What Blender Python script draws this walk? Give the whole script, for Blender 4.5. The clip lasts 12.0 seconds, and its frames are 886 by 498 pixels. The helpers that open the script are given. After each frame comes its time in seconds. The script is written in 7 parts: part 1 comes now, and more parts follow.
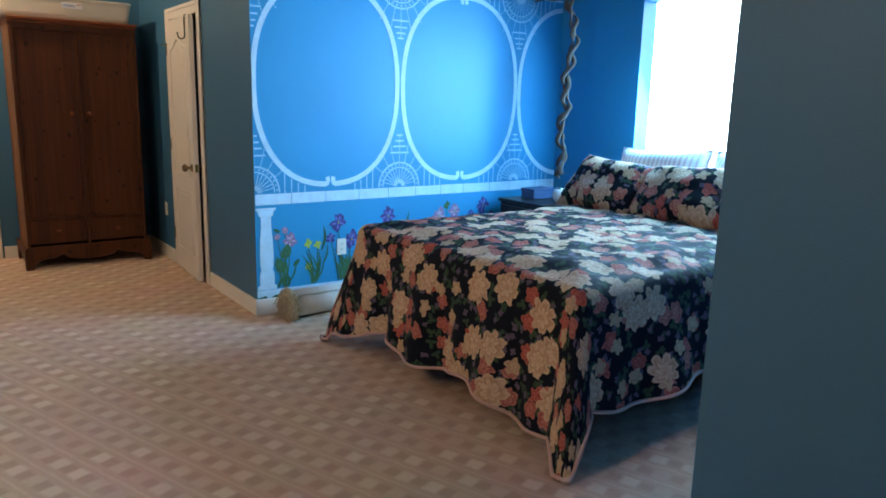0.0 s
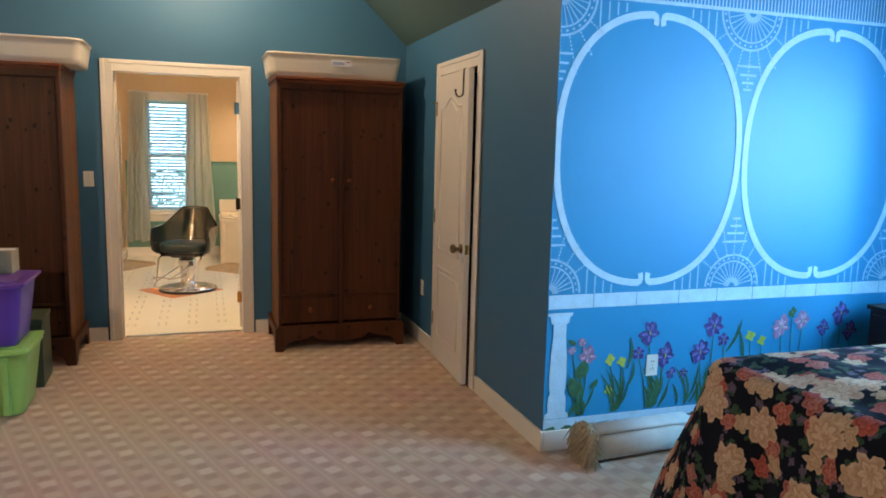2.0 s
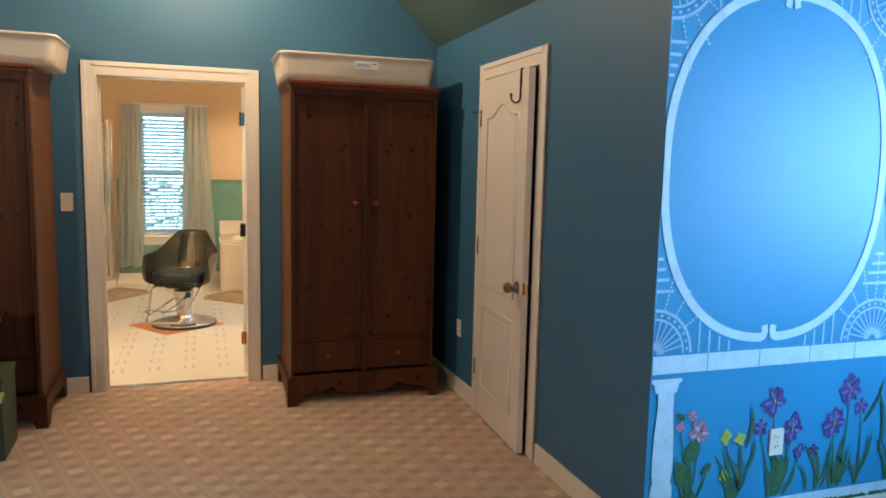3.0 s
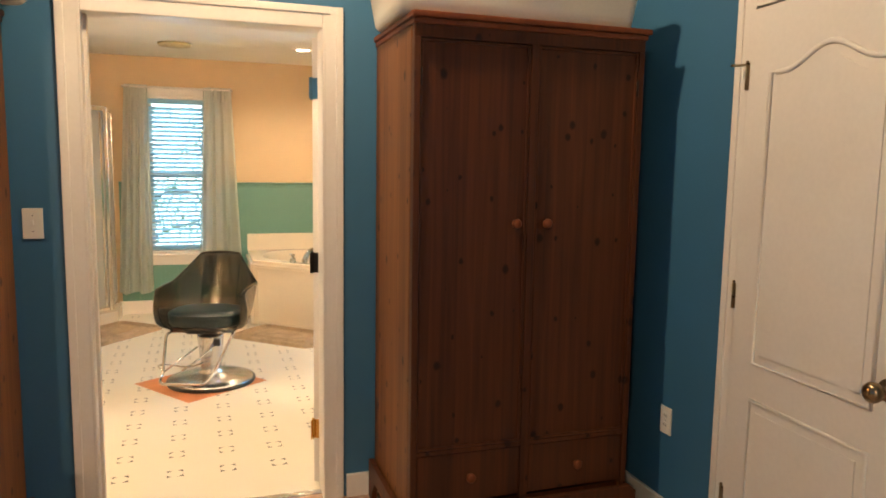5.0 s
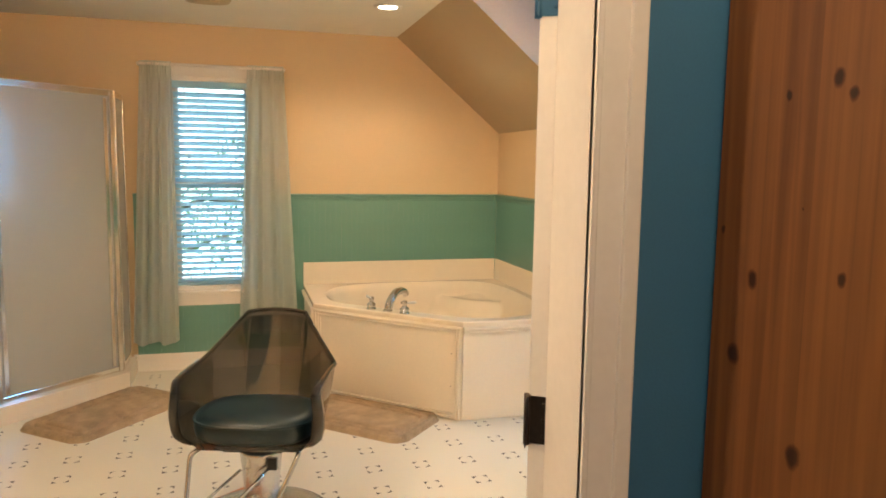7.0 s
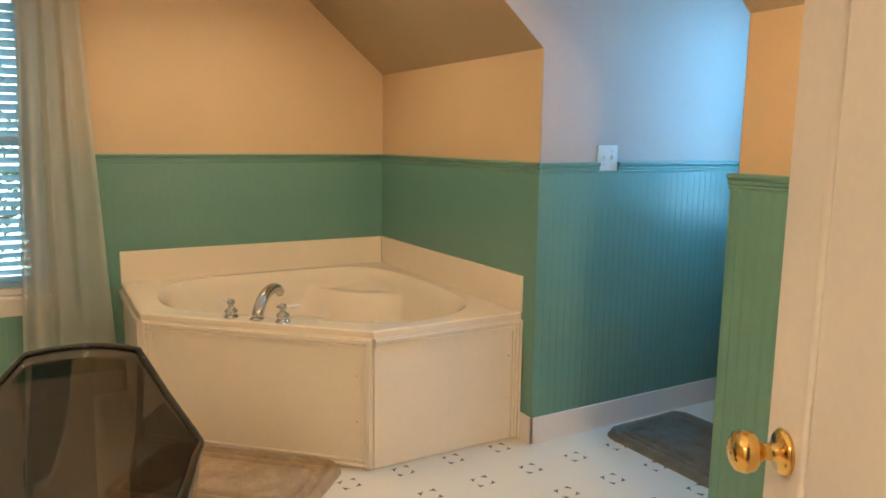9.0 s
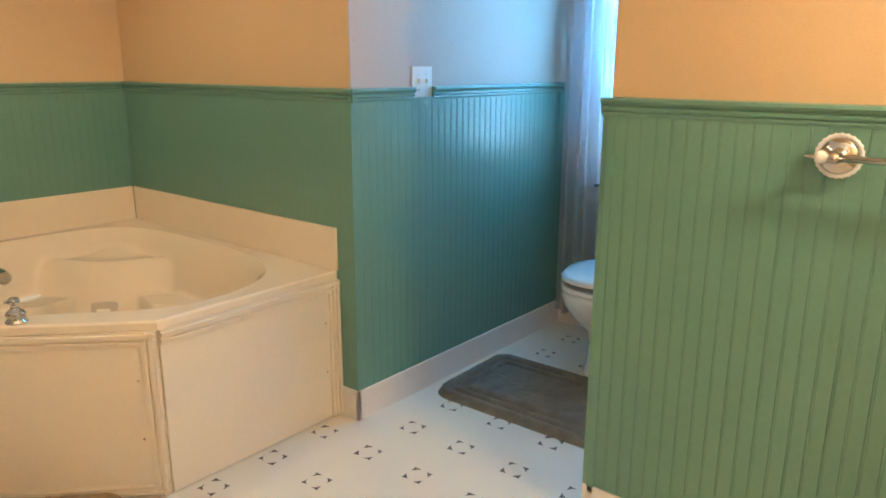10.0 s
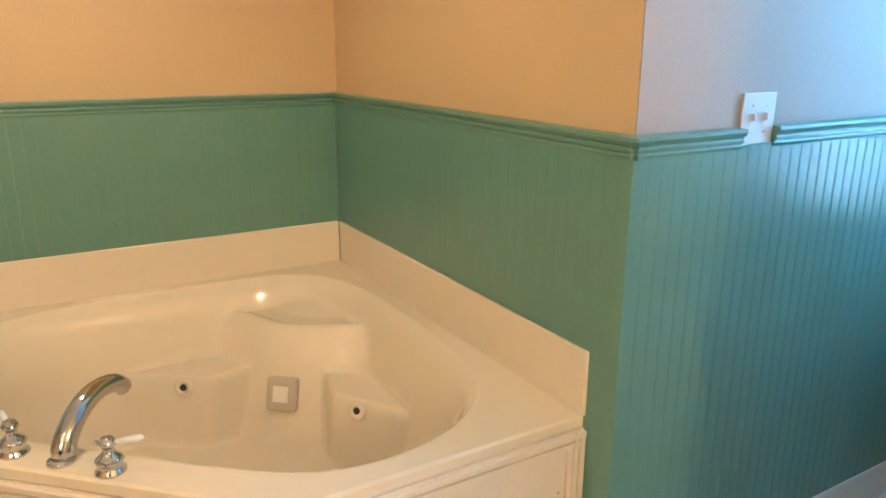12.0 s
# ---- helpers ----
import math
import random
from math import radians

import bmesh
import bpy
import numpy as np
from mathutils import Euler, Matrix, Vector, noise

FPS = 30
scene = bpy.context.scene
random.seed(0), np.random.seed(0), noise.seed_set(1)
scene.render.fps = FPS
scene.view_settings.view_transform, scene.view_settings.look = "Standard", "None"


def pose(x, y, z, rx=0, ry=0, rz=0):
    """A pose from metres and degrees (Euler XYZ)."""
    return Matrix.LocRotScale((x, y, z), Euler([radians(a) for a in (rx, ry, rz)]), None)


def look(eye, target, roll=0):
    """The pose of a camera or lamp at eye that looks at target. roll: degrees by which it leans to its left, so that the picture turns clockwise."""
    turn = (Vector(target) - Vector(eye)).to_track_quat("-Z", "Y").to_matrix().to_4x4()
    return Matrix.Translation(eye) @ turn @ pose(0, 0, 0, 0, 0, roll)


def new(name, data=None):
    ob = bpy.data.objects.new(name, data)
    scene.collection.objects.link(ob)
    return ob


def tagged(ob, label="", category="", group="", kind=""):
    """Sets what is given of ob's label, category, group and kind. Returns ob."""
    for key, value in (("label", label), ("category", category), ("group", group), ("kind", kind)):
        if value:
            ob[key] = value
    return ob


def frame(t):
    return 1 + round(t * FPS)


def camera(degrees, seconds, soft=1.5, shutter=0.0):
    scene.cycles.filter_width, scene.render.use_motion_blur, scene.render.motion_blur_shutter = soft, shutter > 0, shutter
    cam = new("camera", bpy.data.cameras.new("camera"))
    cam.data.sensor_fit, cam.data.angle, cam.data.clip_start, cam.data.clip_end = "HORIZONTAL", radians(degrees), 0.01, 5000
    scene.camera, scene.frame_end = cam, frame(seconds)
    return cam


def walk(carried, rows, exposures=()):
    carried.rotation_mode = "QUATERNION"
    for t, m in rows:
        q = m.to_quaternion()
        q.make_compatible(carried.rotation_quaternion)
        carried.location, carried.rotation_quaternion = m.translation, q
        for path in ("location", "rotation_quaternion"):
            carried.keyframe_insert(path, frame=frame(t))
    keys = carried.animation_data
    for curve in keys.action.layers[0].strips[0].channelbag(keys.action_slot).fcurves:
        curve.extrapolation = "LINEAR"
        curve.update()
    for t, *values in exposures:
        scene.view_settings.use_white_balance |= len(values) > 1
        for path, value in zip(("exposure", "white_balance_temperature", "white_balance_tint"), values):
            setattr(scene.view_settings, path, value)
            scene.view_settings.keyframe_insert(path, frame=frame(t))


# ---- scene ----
cam = camera(63.4, 12.0, 1.8)
PATH = [
    (0, (-0.193, -0.188, 1.417), (0.953, 1.404, 1.022), 1.4),
    (0.5, (-0.212, 0.071, 1.474), (0.74, 1.782, 1.066), 1.3),
    (1, (-0.15, 0.411, 1.503), (0.581, 2.234, 1.125), 1.5),
    (1.5, (-0.108, 0.761, 1.516), (0.529, 2.629, 1.19), 1.4),
    (2, (-0.107, 1.139, 1.523), (0.524, 3.017, 1.247), 1.4),
    (2.5, (-0.084, 1.578, 1.534), (0.547, 3.46, 1.295), 1.3),
    (2.7, (-0.09, 1.751, 1.531), (0.546, 3.632, 1.297), 1.3),
    (4.5, (-0.266, 3.486, 1.502), (0.363, 5.37, 1.267), 1.0),
    (5, (-0.295, 4.002, 1.484), (0.332, 5.887, 1.251), 0.9),
    (5.5, (-0.337, 4.547, 1.509), (0.273, 6.438, 1.279), 0.8),
    (6, (-0.394, 5.057, 1.523), (0.182, 6.959, 1.295), 0.8),
    (6.5, (-0.368, 5.569, 1.523), (0.172, 7.481, 1.292), 0.8),
    (8.3, (-0.305, 6.951, 1.409), (0.274, 8.851, 1.175), 1.1),
    (8.5, (-0.294, 7.068, 1.408), (0.374, 8.938, 1.168), 1.0),
    (9, (-0.278, 7.343, 1.371), (0.706, 9.059, 1.07), 0.7),
    (9.5, (-0.196, 7.665, 1.357), (1.07, 9.162, 0.959), 0.5),
    (10, (-0.152, 7.943, 1.357), (1.343, 9.177, 0.863), 0.2),
    (10.5, (-0.019, 8.136, 1.397), (1.509, 9.306, 0.85), -0.1),
    (11, (0.231, 8.348, 1.439), (1.692, 9.594, 0.878), -0.1),
    (11.5, (0.391, 8.567, 1.455), (1.61, 10.051, 0.898), -0.1),
    (12, (0.541, 8.766, 1.458), (1.517, 10.424, 0.911), 0.2),
]
walk(cam, [(t, look(eye, target, roll)) for t, eye, target, roll in PATH],
     [(0.0, 0.34), (2.0, 0.28), (4.5, 0.6), (5.5, 0.62), (6.0, 0.45), (6.5, 0.42), (8.5, -0.1), (10.0, 0.05), (11.0, -0.05), (11.5, 0.0), (12.0, 0.26)])

# ---- light ----
world = bpy.data.worlds.new("sky")
scene.world = world
world.use_nodes = True
wn = world.node_tree.nodes
sky = wn.new("ShaderNodeTexSky")
sky.sky_type = "NISHITA"
sky.sun_disc = False
sky.sun_elevation, sky.sun_rotation = radians(48), radians(200)
world.node_tree.links.new(sky.outputs["Color"], wn["Background"].inputs["Color"])
wn["Background"].inputs["Strength"].default_value = 0.15

WARM = (1.0, 0.80, 0.56)
BULB = (1.0, 0.70, 0.42)
DAY = (0.21, 0.6, 1.0)


def lamp(name, kind, m, energy, colour, size=0.1, size_y=None):
    data = bpy.data.lights.new(name, kind)
    data.energy, data.color = energy, colour
    if kind == "AREA":
        data.shape, data.size, data.size_y = "RECTANGLE", size, size_y or size
    elif kind == "SUN":
        data.angle = size
    elif kind == "SPOT":
        data.shadow_soft_size, data.spot_size, data.spot_blend = size, radians(150), 0.6
    else:
        data.shadow_soft_size = size
    ob = new(name, data)
    ob.matrix_world = m
    return ob


lamp("sun", "SUN", look((0, 0, 8), (1.2, 3.2, 0)), 3.0, (1.0, 0.94, 0.85), radians(0.5))
lamp("unseen_bedroom_bulb", "POINT", pose(-0.15, 6.2, 3.05), 84, BULB, 0.06)
# Warm fill added at the rear left; no fitting stands here.
lamp("unseen_bedroom_bulb", "POINT", pose(-2.0, 1.7, 2.6), 130, BULB, 0.06)
lamp("bath_spot", "SPOT", pose(0.54, 10.46, 2.44), 52, WARM, 0.05)
# Unseen second spot, added to fill the near half of the bathroom.
lamp("bath_spot", "SPOT", pose(-0.85, 8.6, 2.44), 36, WARM, 0.05)
lamp("vanity_bulbs", "POINT", pose(1.22, 7.45, 1.9), 54, WARM, 0.06)
lamp("vanity_bulbs", "POINT", pose(-1.25, 7.42, 1.95), 34, WARM, 0.06)
lamp("bedroom_window_daylight", "AREA", look((4.33, 2.58, 1.6), (1.6, 2.5, 0.2)), 165, DAY, 1.7, 1.05)
lamp("alcove_window_daylight", "AREA", look((3.155, 9.36, 1.5), (1.0, 9.36, 1.0)), 32, (0.12, 0.5, 1.0), 0.56, 1.15)

# ---- materials ----


def nodes_of(name):
    m = bpy.data.materials.new(name)
    m.use_nodes = True
    return m, m.node_tree.nodes, m.node_tree.links, m.node_tree.nodes["Principled BSDF"]


def mat(name, base, rough=0.5, metal=0.0, vary=0.12, scale=6.0, grain=120.0, bump=0.1, coat=0.0, stretch=(1, 1, 1), trans=0.0, random_amount=0.0):
    """A surface with mottling at two scales and a fine relief."""
    m, n, l, p = nodes_of(name)
    co = n.new("ShaderNodeTexCoord")
    mp = n.new("ShaderNodeMapping")
    mp.inputs["Scale"].default_value = stretch
    l.new(co.outputs["Object"], mp.inputs["Vector"])
    big, fine = n.new("ShaderNodeTexNoise"), n.new("ShaderNodeTexNoise")
    big.inputs["Scale"].default_value, big.inputs["Detail"].default_value = scale, 5
    fine.inputs["Scale"].default_value, fine.inputs["Detail"].default_value = grain, 3
    for t in (big, fine):
        l.new(mp.outputs["Vector"], t.inputs["Vector"])
    mix = n.new("ShaderNodeMath")
    mix.operation = "ADD"
    l.new(big.outputs["Fac"], mix.inputs[0])
    l.new(fine.outputs["Fac"], mix.inputs[1])
    last = mix.outputs[0]
    if random_amount:
        info, add = n.new("ShaderNodeObjectInfo"), n.new("ShaderNodeMath")
        add.operation = "MULTIPLY_ADD"
        l.new(info.outputs["Random"], add.inputs[0])
        add.inputs[1].default_value = random_amount
        l.new(last, add.inputs[2])
        last = add.outputs[0]
    ramp = n.new("ShaderNodeMapRange")
    l.new(last, ramp.inputs["Value"])
    ramp.inputs["From Min"].default_value, ramp.inputs["From Max"].default_value = 0.6, 1.4 + random_amount
    ramp.inputs["To Min"].default_value, ramp.inputs["To Max"].default_value = 1 - vary, 1 + vary
    hsv = n.new("ShaderNodeHueSaturation")
    hsv.inputs["Color"].default_value = (*base, 1)
    l.new(ramp.outputs[0], hsv.inputs["Value"])
    l.new(hsv.outputs["Color"], p.inputs["Base Color"])
    rr = n.new("ShaderNodeMapRange")
    l.new(big.outputs["Fac"], rr.inputs["Value"])
    rr.inputs["To Min"].default_value, rr.inputs["To Max"].default_value = max(0.02, rough - 0.035), min(1, rough + 0.035)
    l.new(rr.outputs[0], p.inputs["Roughness"])
    p.inputs["Metallic"].default_value = metal
    p.inputs["Coat Weight"].default_value = coat
    p.inputs["Transmission Weight"].default_value = trans
    if bump:
        b = n.new("ShaderNodeBump")
        b.inputs["Strength"].default_value, b.inputs["Distance"].default_value = bump, 0.004
        l.new(fine.outputs["Fac"], b.inputs["Height"])
        l.new(b.outputs["Normal"], p.inputs["Normal"])
    return m


def plain(name, base, rough=0.3, metal=0.0, coat=0.0):
    m, n, l, p = nodes_of(name)
    p.inputs["Base Color"].default_value = (*base, 1)
    p.inputs["Roughness"].default_value, p.inputs["Metallic"].default_value, p.inputs["Coat Weight"].default_value = rough, metal, coat
    return m


def wood(name, light, dark, knots=True, rough=0.5):
    """Stained pine: staves, long grain and dark knots."""
    m, n, l, p = nodes_of(name)
    co = n.new("ShaderNodeTexCoord")
    mp = n.new("ShaderNodeMapping")
    mp.inputs["Scale"].default_value = (30, 30, 0.9)
    l.new(co.outputs["Object"], mp.inputs["Vector"])
    grain = n.new("ShaderNodeTexNoise")
    grain.inputs["Scale"].default_value, grain.inputs["Detail"].default_value, grain.inputs["Distortion"].default_value = 1.6, 6, 0.6
    l.new(mp.outputs["Vector"], grain.inputs["Vector"])
    # glued staves about nine centimetres wide
    sep = n.new("ShaderNodeSeparateXYZ")
    l.new(co.outputs["Object"], sep.inputs[0])
    tot, sc, fl = n.new("ShaderNodeMath"), n.new("ShaderNodeMath"), n.new("ShaderNodeMath")
    l.new(sep.outputs["X"], tot.inputs[0])
    l.new(sep.outputs["Y"], tot.inputs[1])
    sc.operation, sc.inputs[1].default_value = "MULTIPLY", 10.5
    l.new(tot.outputs[0], sc.inputs[0])
    fl.operation = "FLOOR"
    l.new(sc.outputs[0], fl.inputs[0])
    wn1 = n.new("ShaderNodeTexWhiteNoise")
    wn1.noise_dimensions = "1D"
    l.new(fl.outputs[0], wn1.inputs["W"])
    f1 = n.new("ShaderNodeMath")
    f1.operation, f1.inputs[1].default_value = "MULTIPLY_ADD", 0.2
    l.new(wn1.outputs["Value"], f1.inputs[0])
    l.new(grain.outputs["Fac"], f1.inputs[2])
    ramp = n.new("ShaderNodeValToRGB")
    ramp.color_ramp.elements[0].position, ramp.color_ramp.elements[0].color = 0.28, (*dark, 1)
    ramp.color_ramp.elements[1].position, ramp.color_ramp.elements[1].color = 1.0, (*light, 1)
    l.new(f1.outputs[0], ramp.inputs["Fac"])
    colour = ramp.outputs["Color"]
    if knots:
        flat = n.new("ShaderNodeCombineXYZ")
        l.new(tot.outputs[0], flat.inputs[0])
        l.new(sep.outputs["Z"], flat.inputs[1])
        km = n.new("ShaderNodeMapping")
        km.inputs["Scale"].default_value = (7.5, 5.6, 1)
        l.new(flat.outputs[0], km.inputs["Vector"])
        kw = n.new("ShaderNodeTexNoise")
        kw.inputs["Scale"].default_value, kw.inputs["Detail"].default_value = 40, 2
        l.new(co.outputs["Object"], kw.inputs["Vector"])
        ka = n.new("ShaderNodeVectorMath")
        ka.operation, ka.inputs[1].default_value = "MULTIPLY_ADD", (0.07, 0.07, 0.0)
        l.new(kw.outputs["Color"], ka.inputs[0])
        l.new(km.outputs["Vector"], ka.inputs[2])
        v = n.new("ShaderNodeTexVoronoi")
        v.voronoi_dimensions = "2D"
        v.inputs["Scale"].default_value = 1.0
        l.new(ka.outputs[0], v.inputs["Vector"])
        # each knot has a size of its own, most of them small
        kc, kp, kd = n.new("ShaderNodeSeparateColor"), n.new("ShaderNodeMath"), n.new("ShaderNodeMath")
        l.new(v.outputs["Color"], kc.inputs[0])
        kp.operation, kp.inputs[1].default_value, kp.inputs[2].default_value = "MULTIPLY_ADD", 0.12, 0.012
        l.new(kc.outputs[0], kp.inputs[0])
        kd.operation = "DIVIDE"
        l.new(v.outputs["Distance"], kd.inputs[0])
        l.new(kp.outputs[0], kd.inputs[1])
        kr = n.new("ShaderNodeValToRGB")
        kr.color_ramp.elements[0].position, kr.color_ramp.elements[0].color = 0.5, (0.13, 0.08, 0.07, 1)
        kr.color_ramp.elements[1].position, kr.color_ramp.elements[1].color = 1.0, (1, 1, 1, 1)
        mid_ring = kr.color_ramp.elements.new(0.75)
        mid_ring.color = (0.5, 0.36, 0.3, 1)
        l.new(kd.outputs[0], kr.inputs["Fac"])
        mx = n.new("ShaderNodeMix")
        mx.data_type, mx.blend_type = "RGBA", "MULTIPLY"
        mx.inputs[0].default_value = 0.95
        l.new(colour, mx.inputs[6])
        l.new(kr.outputs["Color"], mx.inputs[7])
        colour = mx.outputs[2]
    l.new(colour, p.inputs["Base Color"])
    p.inputs["Roughness"].default_value = rough
    p.inputs["Specular IOR Level"].default_value = 0.28
    b = n.new("ShaderNodeBump")
    b.inputs["Strength"].default_value, b.inputs["Distance"].default_value = 0.12, 0.002
    l.new(grain.outputs["Fac"], b.inputs["Height"])
    l.new(b.outputs["Normal"], p.inputs["Normal"])
    return m


def carpet_material():
    """Cut-and-loop carpet: staggered light tufts on a taupe ground, with speckled pile."""
    m, n, l, p = nodes_of("patterned_carpet")
    co = n.new("ShaderNodeTexCoord")
    rot = n.new("ShaderNodeMapping")
    rot.inputs["Rotation"].default_value = (0, 0, radians(CARPET_TURN))
    l.new(co.outputs["Object"], rot.inputs["Vector"])
    wob = n.new("ShaderNodeTexNoise")
    wob.inputs["Scale"].default_value = 30
    l.new(co.outputs["Object"], wob.inputs["Vector"])
    add = n.new("ShaderNodeVectorMath")
    add.operation = "MULTIPLY_ADD"
    add.inputs[1].default_value = (0.02, 0.02, 0)
    l.new(wob.outputs["Color"], add.inputs[0])
    l.new(rot.outputs["Vector"], add.inputs[2])

    def calc(op, a, b=0.0, c=0.0):
        x = n.new("ShaderNodeMath")
        x.operation = op
        for k, v in enumerate((a, b, c)):
            if isinstance(v, (int, float)):
                x.inputs[k].default_value = v
            else:
                l.new(v, x.inputs[k])
        return x.outputs[0]

    def spot(u, v, hu, hv):
        """A soft square patch round (u, v) = 0 with half sizes hu, hv."""
        out = None
        for a, h in ((u, hu), (v, hv)):
            e = n.new("ShaderNodeMapRange")
            e.interpolation_type = "SMOOTHSTEP"
            l.new(calc("ABSOLUTE", a), e.inputs["Value"])
            e.inputs["From Min"].default_value, e.inputs["From Max"].default_value = h * 1.35, h * 0.6
            out = e.outputs[0] if out is None else calc("MULTIPLY", out, e.outputs[0])
        return out

    sep = n.new("ShaderNodeSeparateXYZ")
    l.new(add.outputs[0], sep.inputs[0])
    rows = calc("DIVIDE", sep.outputs["Y"], 0.123)
    row_no = calc("FLOOR", rows)
    cols = calc("MULTIPLY_ADD", row_no, 0.37, calc("DIVIDE", sep.outputs["X"], 0.13))
    fv, fu = calc("SUBTRACT", calc("FRACT", rows), 0.5), calc("SUBTRACT", calc("FRACT", cols), 0.5)
    cell = n.new("ShaderNodeTexWhiteNoise")
    cell.noise_dimensions = "2D"
    both = n.new("ShaderNodeCombineXYZ")
    l.new(row_no, both.inputs[0])
    l.new(calc("FLOOR", cols), both.inputs[1])
    l.new(both.outputs[0], cell.inputs["Vector"])
    tuft = calc("MULTIPLY", spot(fu, fv, 0.25, 0.27), calc("MULTIPLY_ADD", cell.outputs["Value"], 0.95, 0.05))
    shade = spot(calc("SUBTRACT", calc("ABSOLUTE", fu), 0.45), fv, 0.17, 0.24)
    row = spot(calc("SUBTRACT", calc("ABSOLUTE", fv), 0.5), 0.0, 0.05, 1.0)
    pile = n.new("ShaderNodeTexNoise")
    pile.inputs["Scale"].default_value, pile.inputs["Detail"].default_value = 260, 2
    l.new(co.outputs["Object"], pile.inputs["Vector"])
    wear = n.new("ShaderNodeTexNoise")
    wear.inputs["Scale"].default_value, wear.inputs["Detail"].default_value = 2.2, 4
    l.new(co.outputs["Object"], wear.inputs["Vector"])

    def mixed(a, b, fac, mode="MIX"):
        x = n.new("ShaderNodeMix")
        x.data_type, x.blend_type = "RGBA", mode
        for sock, v in ((x.inputs[6], a), (x.inputs[7], b), (x.inputs[0], fac)):
            if isinstance(v, tuple):
                sock.default_value = (*v, 1)
            elif isinstance(v, float):
                sock.default_value = v
            else:
                l.new(v, sock)
        return x.outputs[2]

    a = mixed((0.52, 0.355, 0.265), (0.57, 0.4, 0.305), row)
    a = mixed(a, (0.455, 0.305, 0.228), shade)
    a = mixed(a, (0.66, 0.505, 0.4), tuft)
    a = mixed(a, pile.outputs["Color"], 0.3, "OVERLAY")
    a = mixed(a, wear.outputs["Color"], 0.16, "OVERLAY")
    bw = n.new("ShaderNodeHueSaturation")
    bw.inputs["Saturation"].default_value = 0.95
    l.new(a, bw.inputs["Color"])
    l.new(bw.outputs["Color"], p.inputs["Base Color"])
    p.inputs["Roughness"].default_value = 0.95
    p.inputs["Specular IOR Level"].default_value = 0.1
    h = n.new("ShaderNodeMath")
    h.operation, h.inputs[1].default_value = "MULTIPLY_ADD", 0.7
    l.new(pile.outputs["Fac"], h.inputs[0])
    l.new(tuft, h.inputs[2])
    bp = n.new("ShaderNodeBump")
    bp.inputs["Strength"].default_value, bp.inputs["Distance"].default_value = 0.5, 0.006
    l.new(h.outputs[0], bp.inputs["Height"])
    l.new(bp.outputs["Normal"], p.inputs["Normal"])
    return m


CARPET_TURN = -110.0
BLUE = mat("teal_blue_wall_paint", (0.038, 0.135, 0.25), 0.55, vary=0.06, scale=2.5, grain=180, bump=0.12)
MURAL_BLUE = mat("bright_blue_mural_paint", (0.013, 0.25, 0.5), 0.5, vary=0.1, scale=1.6, grain=160, bump=0.1)
MURAL_WHITE = mat("pale_mural_paint", (0.46, 0.64, 0.78), 0.6, vary=0.18, scale=14, grain=160, bump=0.1)
MURAL_FAINT = mat("thin_pale_mural_paint", (0.3, 0.53, 0.72), 0.6, vary=0.25, scale=14, grain=160, bump=0.1)
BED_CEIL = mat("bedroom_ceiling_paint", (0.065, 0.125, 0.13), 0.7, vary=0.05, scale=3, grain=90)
TRIM = mat("white_trim_paint", (0.74, 0.69, 0.64), 0.35, vary=0.04, scale=5, grain=60, bump=0.008)
ORANGE = mat("apricot_wall_paint", (0.62, 0.44, 0.255), 0.6, vary=0.05, scale=2.2, grain=170, bump=0.16)
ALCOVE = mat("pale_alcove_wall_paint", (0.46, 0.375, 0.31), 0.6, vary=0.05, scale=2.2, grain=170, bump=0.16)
GREEN = mat("sage_green_wainscot_paint", (0.125, 0.27, 0.22), 0.3, vary=0.07, scale=5, grain=130, bump=0.05)
BATH_CEIL = mat("bathroom_ceiling_paint", (0.82, 0.79, 0.71), 0.7, vary=0.04, scale=3, grain=140, bump=0.2)
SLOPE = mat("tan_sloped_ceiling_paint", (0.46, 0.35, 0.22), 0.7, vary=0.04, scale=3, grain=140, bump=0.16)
VINYL = mat("cream_vinyl", (0.72, 0.66, 0.54), 0.36, vary=0.03, scale=3, grain=200, bump=0.03)
MARK = mat("brown_vinyl_mark", (0.07, 0.05, 0.036), 0.35, vary=0.5, scale=60, grain=300, bump=0)
CARPET = carpet_material()
PINE = wood("stained_pine", (0.118, 0.034, 0.0095), (0.037, 0.0105, 0.0038))
# Lit copy of the pine: warm side light is put into the colour.
PINE_SIDE_LIT = wood("lit_pine_side", (0.25, 0.1, 0.027), (0.095, 0.032, 0.01))
# Brighter pine: the cornice's orange highlight put into the colour; knobs share it.
PINE_HIGHLIT = wood("highlit_pine", (0.22, 0.062, 0.02), (0.12, 0.03, 0.011), knots=False)
ACRYLIC = mat("cream_tub_acrylic", (0.76, 0.665, 0.53), 0.075, vary=0.02, scale=2, grain=20, bump=0, coat=0.0)
CHROME = plain("polished_chrome", (0.6, 0.6, 0.6), 0.07, 1.0)
STEEL = mat("brushed_steel", (0.6, 0.6, 0.6), 0.25, 1.0, vary=0.08, scale=4, grain=300, bump=0.03)
BRASS = plain("polished_brass", (0.83, 0.56, 0.19), 0.13, 1.0)
OLD_BRASS = mat("tarnished_brass", (0.3, 0.22, 0.13), 0.28, 1.0, vary=0.2, scale=20, bump=0.02)
DARK_METAL = mat("dark_bronze_metal", (0.045, 0.035, 0.028), 0.4, 0.8, vary=0.2, bump=0.05)
BLACK = plain("black_plastic", (0.012, 0.012, 0.012), 0.35)
CERAMIC = plain("white_vitreous_china", (0.72, 0.74, 0.74), 0.08, coat=0.6)
